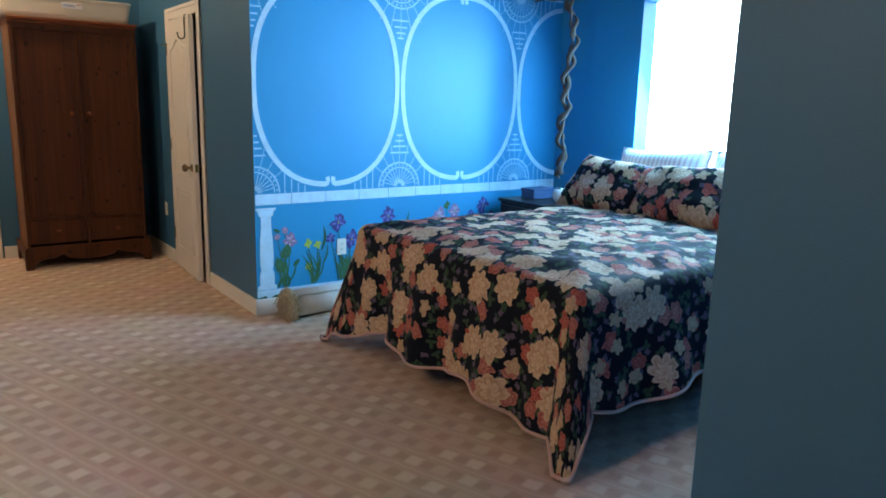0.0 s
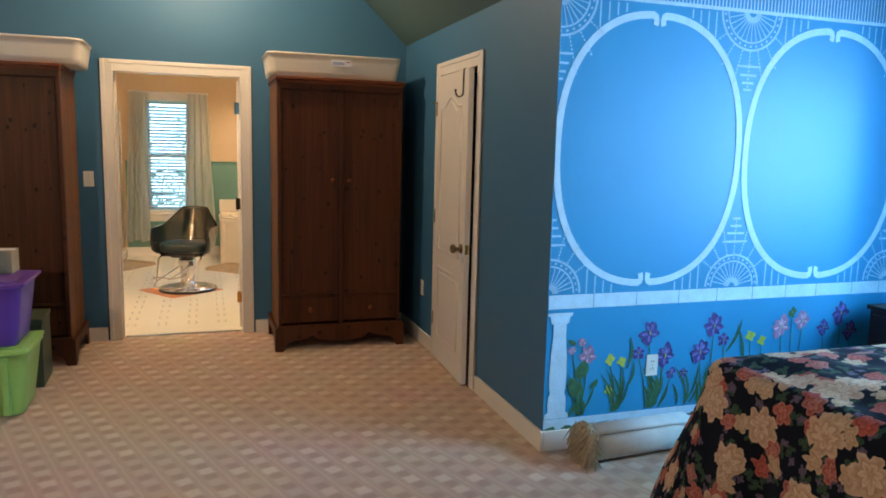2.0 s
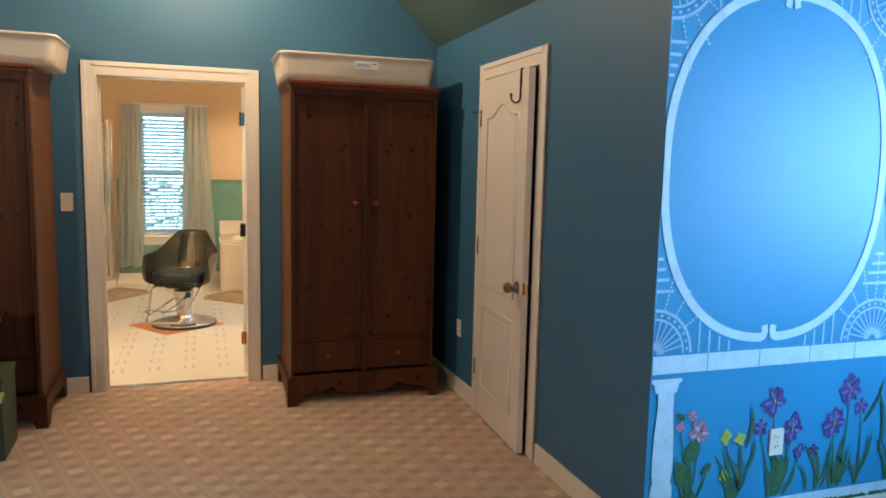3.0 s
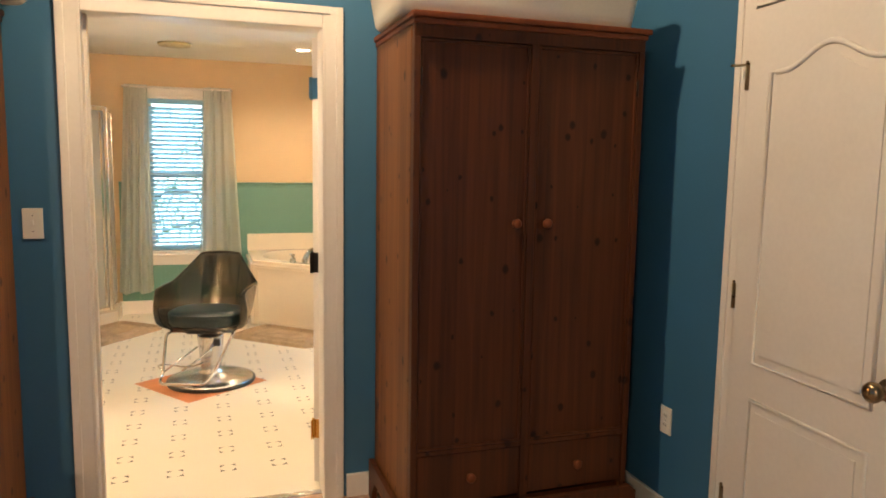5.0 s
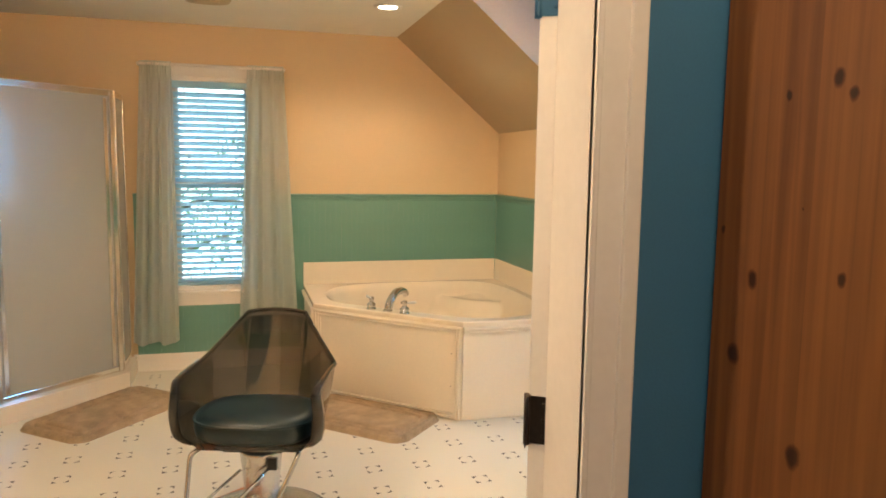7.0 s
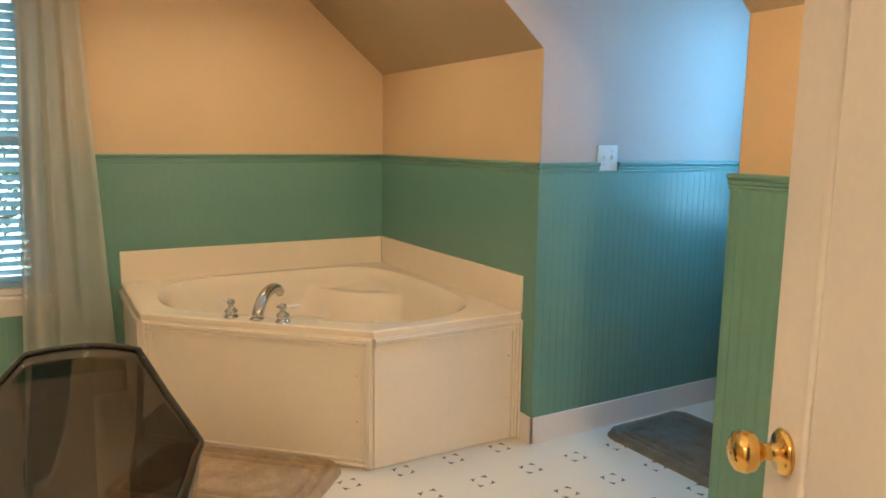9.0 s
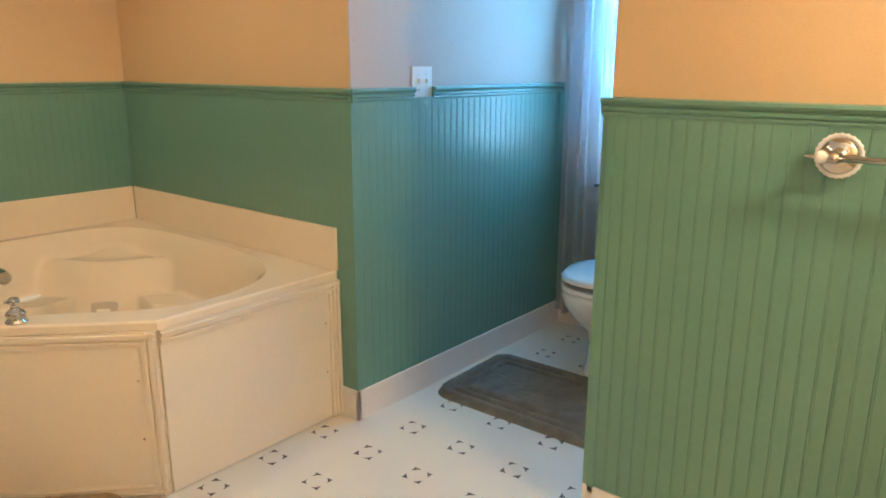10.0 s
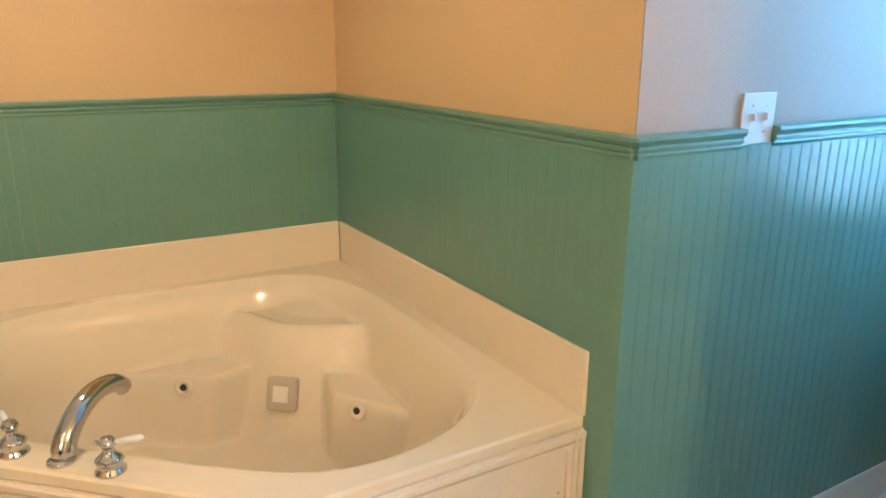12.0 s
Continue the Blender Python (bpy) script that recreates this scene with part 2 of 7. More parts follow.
PLASTIC_WHITE = mat("white_plastic_plate", (0.78, 0.74, 0.68), 0.3, vary=0.03, bump=0)

# ---- mesh helpers ----


def link_mesh(name, bm, material, parent=None, label="", smooth=False):
    me = bpy.data.meshes.new(name)
    bm.to_mesh(me)
    bm.free()
    for mm in (material if isinstance(material, (list, tuple)) else [material]):
        me.materials.append(mm)
    if smooth:
        for poly in me.polygons:
            poly.use_smooth = True
    ob = new(name, me)
    if parent:
        ob.parent = parent
    if label:
        ob["label"] = label
    return ob


def part(name, bm, material, parent, label="", smooth=False):
    return link_mesh(name, bm, material, parent, label, smooth)


def thing(name, label, category, x=0, y=0, z=0, rz=0, group="", kind=""):
    ob = new(name)
    ob.empty_display_size = 0.1
    ob.matrix_world = pose(x, y, z, 0, 0, rz)
    return tagged(ob, label, category, group, kind)


def box(x0, x1, y0, y1, z0, z1, bevel=0.0, bm=None, seg=2):
    own = bm is None or bevel
    b = bmesh.new() if own else bm
    vs = [b.verts.new(c) for c in ((x0, y0, z0), (x1, y0, z0), (x1, y1, z0), (x0, y1, z0), (x0, y0, z1), (x1, y0, z1), (x1, y1, z1), (x0, y1, z1))]
    for f in ((3, 2, 1, 0), (4, 5, 6, 7), (0, 1, 5, 4), (1, 2, 6, 5), (2, 3, 7, 6), (3, 0, 4, 7)):
        b.faces.new([vs[i] for i in f])
    if bevel:
        bmesh.ops.bevel(b, geom=b.edges[:], offset=bevel, segments=seg, affect="EDGES", profile=0.6)
    if bm is not None and bevel:
        return join(bm, b)
    return b


def join(a, b):
    """Adds b's faces to a."""
    seen = {v: a.verts.new(v.co) for v in b.verts}
    for f in b.faces:
        nf = a.faces.new([seen[v] for v in f.verts])
        nf.material_index, nf.smooth = f.material_index, f.smooth
    b.free()
    return a


def extruded(outline, depth, axis="y", at=0.0):
    """A plate from a 2D outline: axis y puts (x, z), axis x puts (y, z), axis z puts (x, y)."""
    b = bmesh.new()

    def place(p, d):
        return {"y": (p[0], at + d, p[1]), "x": (at + d, p[0], p[1]), "z": (p[0], p[1], at + d)}[axis]

    lo, hi = [b.verts.new(place(p, 0)) for p in outline], [b.verts.new(place(p, depth)) for p in outline]
    b.faces.new(lo[::-1])
    b.faces.new(hi)
    k = len(outline)
    for i in range(k):
        b.faces.new((lo[i], lo[(i + 1) % k], hi[(i + 1) % k], hi[i]))
    bmesh.ops.recalc_face_normals(b, faces=b.faces[:])
    return b


def lathe(profile, n=24, bm=None, m=None):
    """Turned round z from rows of radius and height."""
    b = bmesh.new()
    rings = []
    for r, z in profile:
        rings.append([b.verts.new((max(r, 1e-4) * math.cos(2 * math.pi * i / n), max(r, 1e-4) * math.sin(2 * math.pi * i / n), z)) for i in range(n)])
    for a, c in zip(rings, rings[1:]):
        for i in range(n):
            f = b.faces.new((a[i], a[(i + 1) % n], c[(i + 1) % n], c[i]))
            f.smooth = True
    b.faces.new(rings[0][::-1])
    b.faces.new(rings[-1])
    if m is not None:
        bmesh.ops.transform(b, matrix=m, verts=b.verts[:])
    return join(bm, b) if bm is not None else b


def oval_rows(b, rows, n=36, power=0.9):
    """Rings (centre y, half width, front half length, back half length, z), bridged and closed."""
    rings = []
    for cy, hw, fl, bl_, z in rows:
        ring = []
        for i in range(n):
            a = 2 * math.pi * i / n
            c, s = math.cos(a), math.sin(a)
            ring.append(b.verts.new((hw * math.copysign(abs(c) ** power, c), cy + (bl_ if s > 0 else fl) * math.copysign(abs(s) ** power, s), z)))
        rings.append(ring)
    for p, q in zip(rings, rings[1:]):
        for i in range(n):
            f = b.faces.new((p[i], p[(i + 1) % n], q[(i + 1) % n], q[i]))
            f.smooth = True
    b.faces.new(rings[0][::-1])
    b.faces.new(rings[-1])
    return b


def tube(points, radius, n=10, bm=None, closed=False):
    """A bar of round section along points; radius is a number or one for each point."""
    b = bmesh.new()
    pts = [Vector(p) for p in points]
    rad = radius if isinstance(radius, (list, tuple)) else [radius] * len(pts)
    rings, up = [], None
    for i, p in enumerate(pts):
        a, c = pts[i - 1 if closed else max(i - 1, 0)], pts[(i + 1) % len(pts) if closed else min(i + 1, len(pts) - 1)]
        d = (c - a).normalized()
        if up is None:
            up = d.orthogonal().normalized()
        up = (up - d * up.dot(d)).normalized()
        side = d.cross(up)
        rings.append([b.verts.new(p + rad[i] * (math.cos(2 * math.pi * j / n) * up + math.sin(2 * math.pi * j / n) * side)) for j in range(n)])
    pairs = list(zip(rings, rings[1:])) + ([(rings[-1], rings[0])] if closed else [])
    for a, c in pairs:
        for j in range(n):
            f = b.faces.new((a[j], a[(j + 1) % n], c[(j + 1) % n], c[j]))
            f.smooth = True
    if not closed:
        b.faces.new(rings[0][::-1])
        b.faces.new(rings[-1])
    return join(bm, b) if bm is not None else b


def bent(points, r=0.03, n=6):
    """Rounds the corners of a path."""
    out, pts = [], [Vector(p) for p in points]
    for i, p in enumerate(pts):
        if i in (0, len(pts) - 1):
            out.append(p)
            continue
        a, c = (pts[i - 1] - p), (pts[i + 1] - p)
        k = min(r, a.length / 2, c.length / 2)
        a, c = p + a.normalized() * k, p + c.normalized() * k
        for j in range(n + 1):
            t = j / n
            out.append(a * (1 - t) ** 2 + p * 2 * t * (1 - t) + c * t * t)
    return out


def wall(name, axis, at, thick, lo, hi, top, openings=(), materials=None, front=None, label="", bottom=0.0):
    """A wall along x or y, its face at `at` and its thickness behind it, with openings (lo, hi, sill, head)."""
    b = bmesh.new()
    cuts = sorted(openings)

    def piece(a0, a1, z0, z1):
        if a1 - a0 < 1e-4 or z1 - z0 < 1e-4:
            return
        c0, c1 = sorted((at, at + thick))
        if axis == "x":
            box(a0, a1, c0, c1, z0, z1, bm=b)
        else:
            box(c0, c1, a0, a1, z0, z1, bm=b)

    here = lo
    for a0, a1, sill, head in cuts:
        piece(here, a0, bottom, top)
        piece(a0, a1, bottom, sill)
        piece(a0, a1, head, top)
        here = a1
    piece(here, hi, bottom, top)
    if front:
        for f in b.faces:
            f.normal_update()
            f.material_index = front(f)
    return tagged(link_mesh(name, b, materials), label, "wall", kind="structure")

# ---- the setting: bedroom ----
XC, YM, YB = 1.515, 4.30, 7.05          # closet wall, mural wall, wall of the bathroom door
XW, YN = 4.2, 0.925                      # window wall of the bed nook, its near side
XL, YS = -2.7, -1.9                     # far left and rear walls
HT = 3.2                                # flat part of the bedroom ceiling
BX, BY, BZ = 1.64, 11.46, 2.457         # bathroom: tub wall, far wall, ceiling
AY0, AY1, AX = 8.84, 9.85, 3.15         # toilet alcove
SX, KZ = 0.81, 1.76                     # sloped ceiling: upper edge, top of the knee wall

tagged(link_mesh("floor_bedroom", box(XL - 0.1, XW + 0.1, YS - 0.1, 7.12, -0.15, 0.0), CARPET), "taupe patterned cut pile carpet floor", "floor", kind="structure")
tagged(link_mesh("floor_bathroom", box(-2.2, AX + 0.1, 7.12, BY + 0.1, -0.15, -0.002), VINYL), "cream sheet vinyl floor with small brown ring motifs", "floor", kind="structure")


def two_sided(f):
    return 1 if f.normal.y > 0.5 else 0


DX0, DX1, DH = -0.722, 0.178, 2.035      # bathroom doorway
wall("wall_north", "x", YB, 0.13, XL, XC, HT, [(DX0 - 0.02, DX1 + 0.02, 0.0, DH + 0.02)], [BLUE, ORANGE], two_sided, "teal blue painted wall with a doorway")
CY0, CY1 = 5.34, 6.06                    # closet doorway
wall("wall_closet", "y", XC, 0.12, YM + 0.12, YB + 0.13, 2.36, [(CY0 - 0.02, CY1 + 0.02, 0.0, 2.035 + 0.02)], [BLUE], None, "teal blue painted closet wall")
wall("wall_mural", "x", YM, 0.12, XC, XW, 2.75, (), [MURAL_BLUE, BLUE], lambda f: 0 if f.normal.y < -0.5 else 1, "bright blue wall with a painted garden mural")
NY0, NY1, NZ0, NZ1 = 1.7, 3.46, 1.0, 2.2
wall("wall_east", "y", XW, 0.15, YN - 0.12, YM + 0.12, 2.75, [(NY0, NY1, NZ0, NZ1)], [MURAL_BLUE], None, "bright blue painted wall with a window")
wall("wall_nook", "x", YN, -0.12, XC + 0.12, XW, 2.75, (), [BLUE], None, "teal blue painted nook wall")
wall("wall_entry", "y", XC, 0.12, YS, YN, 2.75, (), [BLUE], None, "teal blue painted entry wall")
wall("wall_west", "y", XL, -0.12, YS - 0.12, YB + 0.13, HT, (), [BLUE], None, "teal blue painted wall")
wall("wall_south", "x", YS, -0.12, XL, XC + 0.12, HT, (), [BLUE], None, "teal blue painted wall")
# vaulted ceiling: a slope over the closet side, flat beyond; the nook has its own flat ceiling
slope_top = XC - (HT - 2.36) / 0.95
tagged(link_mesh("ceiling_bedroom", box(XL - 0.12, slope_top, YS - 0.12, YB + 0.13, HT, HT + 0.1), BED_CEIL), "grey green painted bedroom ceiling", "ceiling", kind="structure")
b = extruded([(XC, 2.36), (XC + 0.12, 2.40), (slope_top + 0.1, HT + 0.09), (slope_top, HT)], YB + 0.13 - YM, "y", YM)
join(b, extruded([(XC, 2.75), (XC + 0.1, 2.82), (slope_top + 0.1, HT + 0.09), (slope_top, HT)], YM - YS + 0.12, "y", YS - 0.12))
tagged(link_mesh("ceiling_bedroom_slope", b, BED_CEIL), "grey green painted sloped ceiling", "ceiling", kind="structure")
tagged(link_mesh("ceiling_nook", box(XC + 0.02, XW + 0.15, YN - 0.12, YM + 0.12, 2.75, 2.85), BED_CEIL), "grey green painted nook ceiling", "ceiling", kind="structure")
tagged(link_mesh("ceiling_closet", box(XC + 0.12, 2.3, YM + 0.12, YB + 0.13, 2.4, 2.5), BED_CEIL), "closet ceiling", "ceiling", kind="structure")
# Unseen wall, added so that no daylight leaks into the closet.
wall("wall_closet_light_stop", "x", YB, 0.13, XC + 0.12, 2.4, 2.45, (), [BLUE], None, "unseen closet end wall that keeps daylight out")
wall("wall_closet_back", "y", 2.3, 0.1, YM + 0.12, YB + 0.13, 2.4, (), [BLUE], None, "dark closet back wall")

# ---- the setting: bathroom ----
FX0, FX1, FZ0, FZ1 = -0.83, -0.24, 0.58, 2.10     # far window
wall("wall_bath_far", "x", BY, 0.14, -2.2, AX + 0.1, BZ + 0.05, [(FX0, FX1, FZ0, FZ1)], [ORANGE], None, "apricot painted wall with a window")
wall("wall_bath_west", "y", -2.07, -0.12, YB + 0.13, BY, BZ + 0.05, (), [ORANGE], None, "apricot painted wall")
wall("wall_bath_tub", "y", BX, 0.12, AY1 + 0.004, BY, KZ, (), [ORANGE], None, "apricot painted knee wall beside the tub")
wall("wall_bath_wing", "y", BX, 0.12, YB + 0.13, AY0 - 0.004, KZ, (), [ORANGE], None, "apricot painted wing wall")
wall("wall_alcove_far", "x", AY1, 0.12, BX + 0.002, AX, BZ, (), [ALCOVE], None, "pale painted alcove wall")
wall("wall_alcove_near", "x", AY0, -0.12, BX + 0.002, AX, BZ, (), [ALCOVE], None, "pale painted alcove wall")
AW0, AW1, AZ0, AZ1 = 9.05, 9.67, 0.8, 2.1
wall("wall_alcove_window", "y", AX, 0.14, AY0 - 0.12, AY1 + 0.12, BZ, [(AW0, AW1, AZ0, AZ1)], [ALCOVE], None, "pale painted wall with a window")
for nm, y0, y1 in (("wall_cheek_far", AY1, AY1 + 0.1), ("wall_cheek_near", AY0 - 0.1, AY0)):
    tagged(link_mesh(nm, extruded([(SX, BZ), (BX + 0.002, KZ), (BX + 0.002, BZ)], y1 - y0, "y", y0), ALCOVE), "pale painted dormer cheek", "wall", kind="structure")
tagged(link_mesh("ceiling_bath", box(-2.2, SX, YB + 0.13, BY, BZ, BZ + 0.1), BATH_CEIL), "cream painted bathroom ceiling", "ceiling", kind="structure")
tagged(link_mesh("ceiling_dormer", box(SX, AX + 0.1, AY0 - 0.1, AY1 + 0.1, BZ, BZ + 0.1), BATH_CEIL), "cream painted dormer ceiling", "ceiling", kind="structure")
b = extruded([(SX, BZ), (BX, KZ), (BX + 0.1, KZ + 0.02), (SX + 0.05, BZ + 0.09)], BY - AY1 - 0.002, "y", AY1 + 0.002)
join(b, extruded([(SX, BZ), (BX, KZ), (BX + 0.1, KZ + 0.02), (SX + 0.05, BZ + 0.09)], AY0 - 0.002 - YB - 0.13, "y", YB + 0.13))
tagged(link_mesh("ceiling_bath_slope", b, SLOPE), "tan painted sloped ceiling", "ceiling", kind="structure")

# ---- trim, doors and windows ----


def strip(name, x0, x1, y0, y1, z0, z1, label, bevel=0.004, material=None):
    return tagged(link_mesh(name, box(x0, x1, y0, y1, z0, z1, bevel), material or TRIM), label, "trim", kind="structure")


for x0, x1, y0, y1, z1 in ((XL, DX0 - 0.1, YB - 0.016, YB, 0.105), (DX1 + 0.1, XC, YB - 0.016, YB, 0.105),
                           (XC - 0.016, XC, CY1 + 0.1, YB - 0.016, 0.105), (XC - 0.016, XC, YM - 0.016, CY0 - 0.1, 0.105),
                           (XC, XW, YM - 0.016, YM, 0.105), (XC - 0.016, XC, YS, YN + 0.016, 0.105), (XL, XL + 0.016, YS, YB - 0.016, 0.105)):
    strip("baseboard_bedroom", x0, x1, y0, y1, -0.002, z1, "white painted baseboard along the carpet")
for x0, x1, y0, y1 in ((-1.1, 0.08, BY - 0.016, BY), (BX - 0.016, BX, AY1 - 0.016, AY1 + 0.085), (BX - 0.016, AX, AY1 - 0.016, AY1),
                       (AX - 0.016, AX, AY0, AY1 - 0.016), (BX - 0.016, BX, YB + 0.13, AY0 + 0.016), (BX, AX - 0.016, AY0, AY0 + 0.016)):
    strip("baseboard_bathroom", x0, x1, y0, y1, -0.004, 0.124, "white painted bathroom baseboard", 0.004)
strip("threshold", DX0, DX1, 7.10, 7.14, -0.003, 0.006, "thin metal strip between carpet and vinyl", 0.002, STEEL)


def casing(parent, lo, hi, head, w=0.086, d=0.02):
    """A stepped casing round a doorway: local x along the wall, y out of it."""
    for a, c in ((lo - w, lo), (hi, hi + w)):
        s = 1 if a < lo else -1
        b = box(a, c, 0, d * 0.7, 0, head + w, 0.003)
        box(a if s > 0 else c - 0.03, a + 0.03 if s > 0 else c, 0, d, 0, head + w, 0.004, bm=b)
        box(c - 0.012 if s > 0 else a, c if s > 0 else a + 0.012, 0, d * 0.85, 0, head, 0.003, bm=b)
        part("casing_side", b, TRIM, parent)
    b = box(lo + 0.0005, hi - 0.0005, 0, d * 0.7, head, head + w, 0.003)
    box(lo - 0.03, hi + 0.03, 0.001, d, head + w - 0.03, head + w, 0.004, bm=b)
    part("casing_head", b, TRIM, parent)


def jamb(parent, lo, hi, head, depth):
    b = box(lo - 0.02, lo, -depth, 0.0, 0, head + 0.02)
    box(hi, hi + 0.02, -depth, 0.0, 0, head + 0.02, bm=b)
    box(lo, hi, -depth, 0.0, head, head + 0.02, bm=b)
    box(lo, lo + 0.012, -depth * 0.6, -depth * 0.35, 0, head, bm=b)
    part("jamb", b, TRIM, parent)


def knob_set(parent, x, y, z, out, material):
    """A turned door knob with its rosette; out is +1 or -1 along local y."""
    prof = [(0.0, 0.0), (0.031, 0.0), (0.033, 0.004), (0.028, 0.009), (0.013, 0.012), (0.011, 0.03), (0.016, 0.036), (0.027, 0.044), (0.0295, 0.056), (0.026, 0.067), (0.014, 0.074), (0.0, 0.075)]
    m = Matrix.Translation((x, y, z)) @ Matrix.Rotation(radians(-90 * out), 4, "X")
    part("door_knob", lathe(prof, 28, m=m), material, parent, "polished brass knob")


def moulding(outline, y, r=0.009):
    pts = [(p[0], y, p[1]) for p in outline]
    b = tube(pts, r, 8, closed=True)
    bmesh.ops.scale(b, vec=(1, 0.8, 1), space=Matrix.Translation((0, -y, 0)), verts=b.verts[:])
    return b


def door_leaf(parent, width, height=2.02, thick=0.035):
    """A moulded two-panel leaf with an arched upper panel; hinge edge at local x 0."""
    leaf = part("leaf", box(0, width, -thick / 2, thick / 2, 0.012, height, 0.003), TRIM, parent)
    a, c = 0.115, width - 0.115
    arch = [(a, 0.825), (c, 0.825), (c, 1.80)]
    n = 18
    for i in range(1, n):
        t = i / n
        arch.append((c + (a - c) * t, 1.80 + 0.065 * (0.5 - 0.5 * math.cos(2 * math.pi * min(max((t - 0.12) / 0.76, 0), 1)))))
    arch.append((a, 1.80))
    low = [(a, 0.2), (c, 0.2), (c, 0.695), (a, 0.695)]
    for side in (-1, 1):
        for shape in (arch, low):
            part("panel_moulding", moulding(shape, side * thick / 2), TRIM, leaf)
            mx, mz = (a + c) / 2, sum(p[1] for p in shape) / len(shape)
            inner = [(mx + (p[0] - mx) * 0.86, p[1] + (0.035 if p[1] < mz else -0.035)) for p in shape]
            b = extruded(inner, 0.004, "y", thick / 2 if side > 0 else -thick / 2 - 0.004)
            part("raised_panel", b, TRIM, leaf)
    return leaf


def hinge_at(parent, x, y, z, material):
    b = tube([(x, y, z - 0.045), (x, y, z + 0.045)], 0.006, 10)
    box(x - 0.004, x, y - 0.001, y + 0.001, z - 0.045, z + 0.045, bm=b)
    box(x, x + 0.012, y - 0.001, y + 0.001, z - 0.045, z + 0.045, bm=b)
    lathe([(0.0, 0), (0.007, 0.002), (0.005, 0.008), (0, 0.01)], 8, bm=b, m=Matrix.Translation((x, y, z + 0.045)))
    part("hinge", b, material, parent)


# bathroom doorway and its open leaf
d1 = thing("door_1", "white two-panel door standing open with brass knobs", "door", kind="structure")
fr_b = thing("door_frame_1", "white painted stepped casing of the bathroom doorway", "door frame", 0, YB, 0, 180, kind="structure")
casing(fr_b, -DX1, -DX0, DH)
b = box(-DX1 - 0.02, -DX1, -0.13, 0.0, 0, DH + 0.02)
box(-DX0, -DX0 + 0.02, -0.13, 0.0, 0, DH + 0.02, bm=b)
box(-DX1, -DX0, -0.13, 0.0, DH, DH + 0.02, bm=b)
box(-DX0 - 0.012, -DX0, -0.09, -0.05, 0, DH, bm=b)
part("jamb", b, TRIM, fr_b)
d1.matrix_world = pose(DX1 - 0.004, 7.205, 0, 0, 0, 58.3)
leaf = door_leaf(d1, 0.88)
for side in (-1, 1):
    knob_set(d1, 0.822, side * 0.0175, 0.955, side, BRASS)
part("latch_plate", box(0.879, 0.8815, -0.012, 0.012, 0.92, 0.98, 0.0008), BRASS, d1)
for z, mm in ((1.806, BLUE), (1.04, DARK_METAL), (0.268, BRASS)):
    b = tube([(0.0, 0.02, z - 0.048), (0.0, 0.02, z + 0.048)], 0.0065, 10)
    box(-0.002, -0.0005, -0.03, 0.018, z - 0.045, z + 0.045, bm=b)
    box(-0.03, -0.002, 0.017, 0.019, z - 0.045, z + 0.045, 0, bm=b)
    for k in (-0.03, 0.0, 0.03):
        lathe([(0.004, 0), (0.003, 0.002), (0, 0.0022)], 8, bm=b, m=Matrix.Translation((-0.0015, -0.01, z + k)) @ Matrix.Rotation(radians(-90), 4, "Y"))
    part("hinge", b, mm, d1)

# closet doorway and its leaf, ajar
fr_c = thing("door_frame_2", "white painted stepped casing of the closet doorway", "door frame", XC, 0, 0, 90, kind="structure")
casing(fr_c, CY0, CY1, DH)
jamb(fr_c, CY0, CY1, DH, 0.12)
d2 = thing("door_2", "white moulded two-panel closet door standing ajar", "door", XC - 0.018, CY1 - 0.004, 0, -92.6, kind="structure")
leaf = door_leaf(d2, 0.712)
for side in (-1, 1):
    knob_set(d2, 0.65, side * 0.0175, 0.895, side, OLD_BRASS)
part("latch_plate", box(0.711, 0.7135, -0.012, 0.012, 0.865, 0.925, 0.0008), BRASS, d2)
for z in (1.80, 1.04, 0.29):
    hinge_at(d2, -0.004, -0.019, z, OLD_BRASS)
b = tube(bent([(-0.006, -0.02, 1.84), (-0.045, -0.03, 1.842), (-0.05, -0.05, 1.842)], 0.01), 0.004, 8)
part("hinge_stop", b, OLD_BRASS, d2)
hook = thing("door_hook", "black steel hook hung over the door edge", "hook", XC - 0.018, CY1 - 0.004, 0, -92.6)
b = box(0.60, 0.625, -0.0205, -0.0185, 1.93, 2.0245, 0.0005)
box(0.60, 0.625, -0.0205, 0.0205, 2.0215, 2.0245, 0.0005, bm=b)
tube(bent([(0.6125, -0.021, 2.0), (0.6125, -0.022, 1.86), (0.6125, -0.05, 1.845), (0.6125, -0.07, 1.865), (0.6125, -0.072, 1.885)], 0.02), 0.005, 10, bm=b)
lathe([(0, 0), (0.008, 0.004), (0.008, 0.01), (0, 0.014)], 12, bm=b, m=Matrix.Translation((0.6125, -0.072, 1.882)))
part("strap", b, BLACK, hook)

GLASS, gn, gl, gp = nodes_of("window_glass")
gp.inputs["Transmission Weight"].default_value, gp.inputs["Roughness"].default_value, gp.inputs["IOR"].default_value = 1.0, 0.02, 1.1


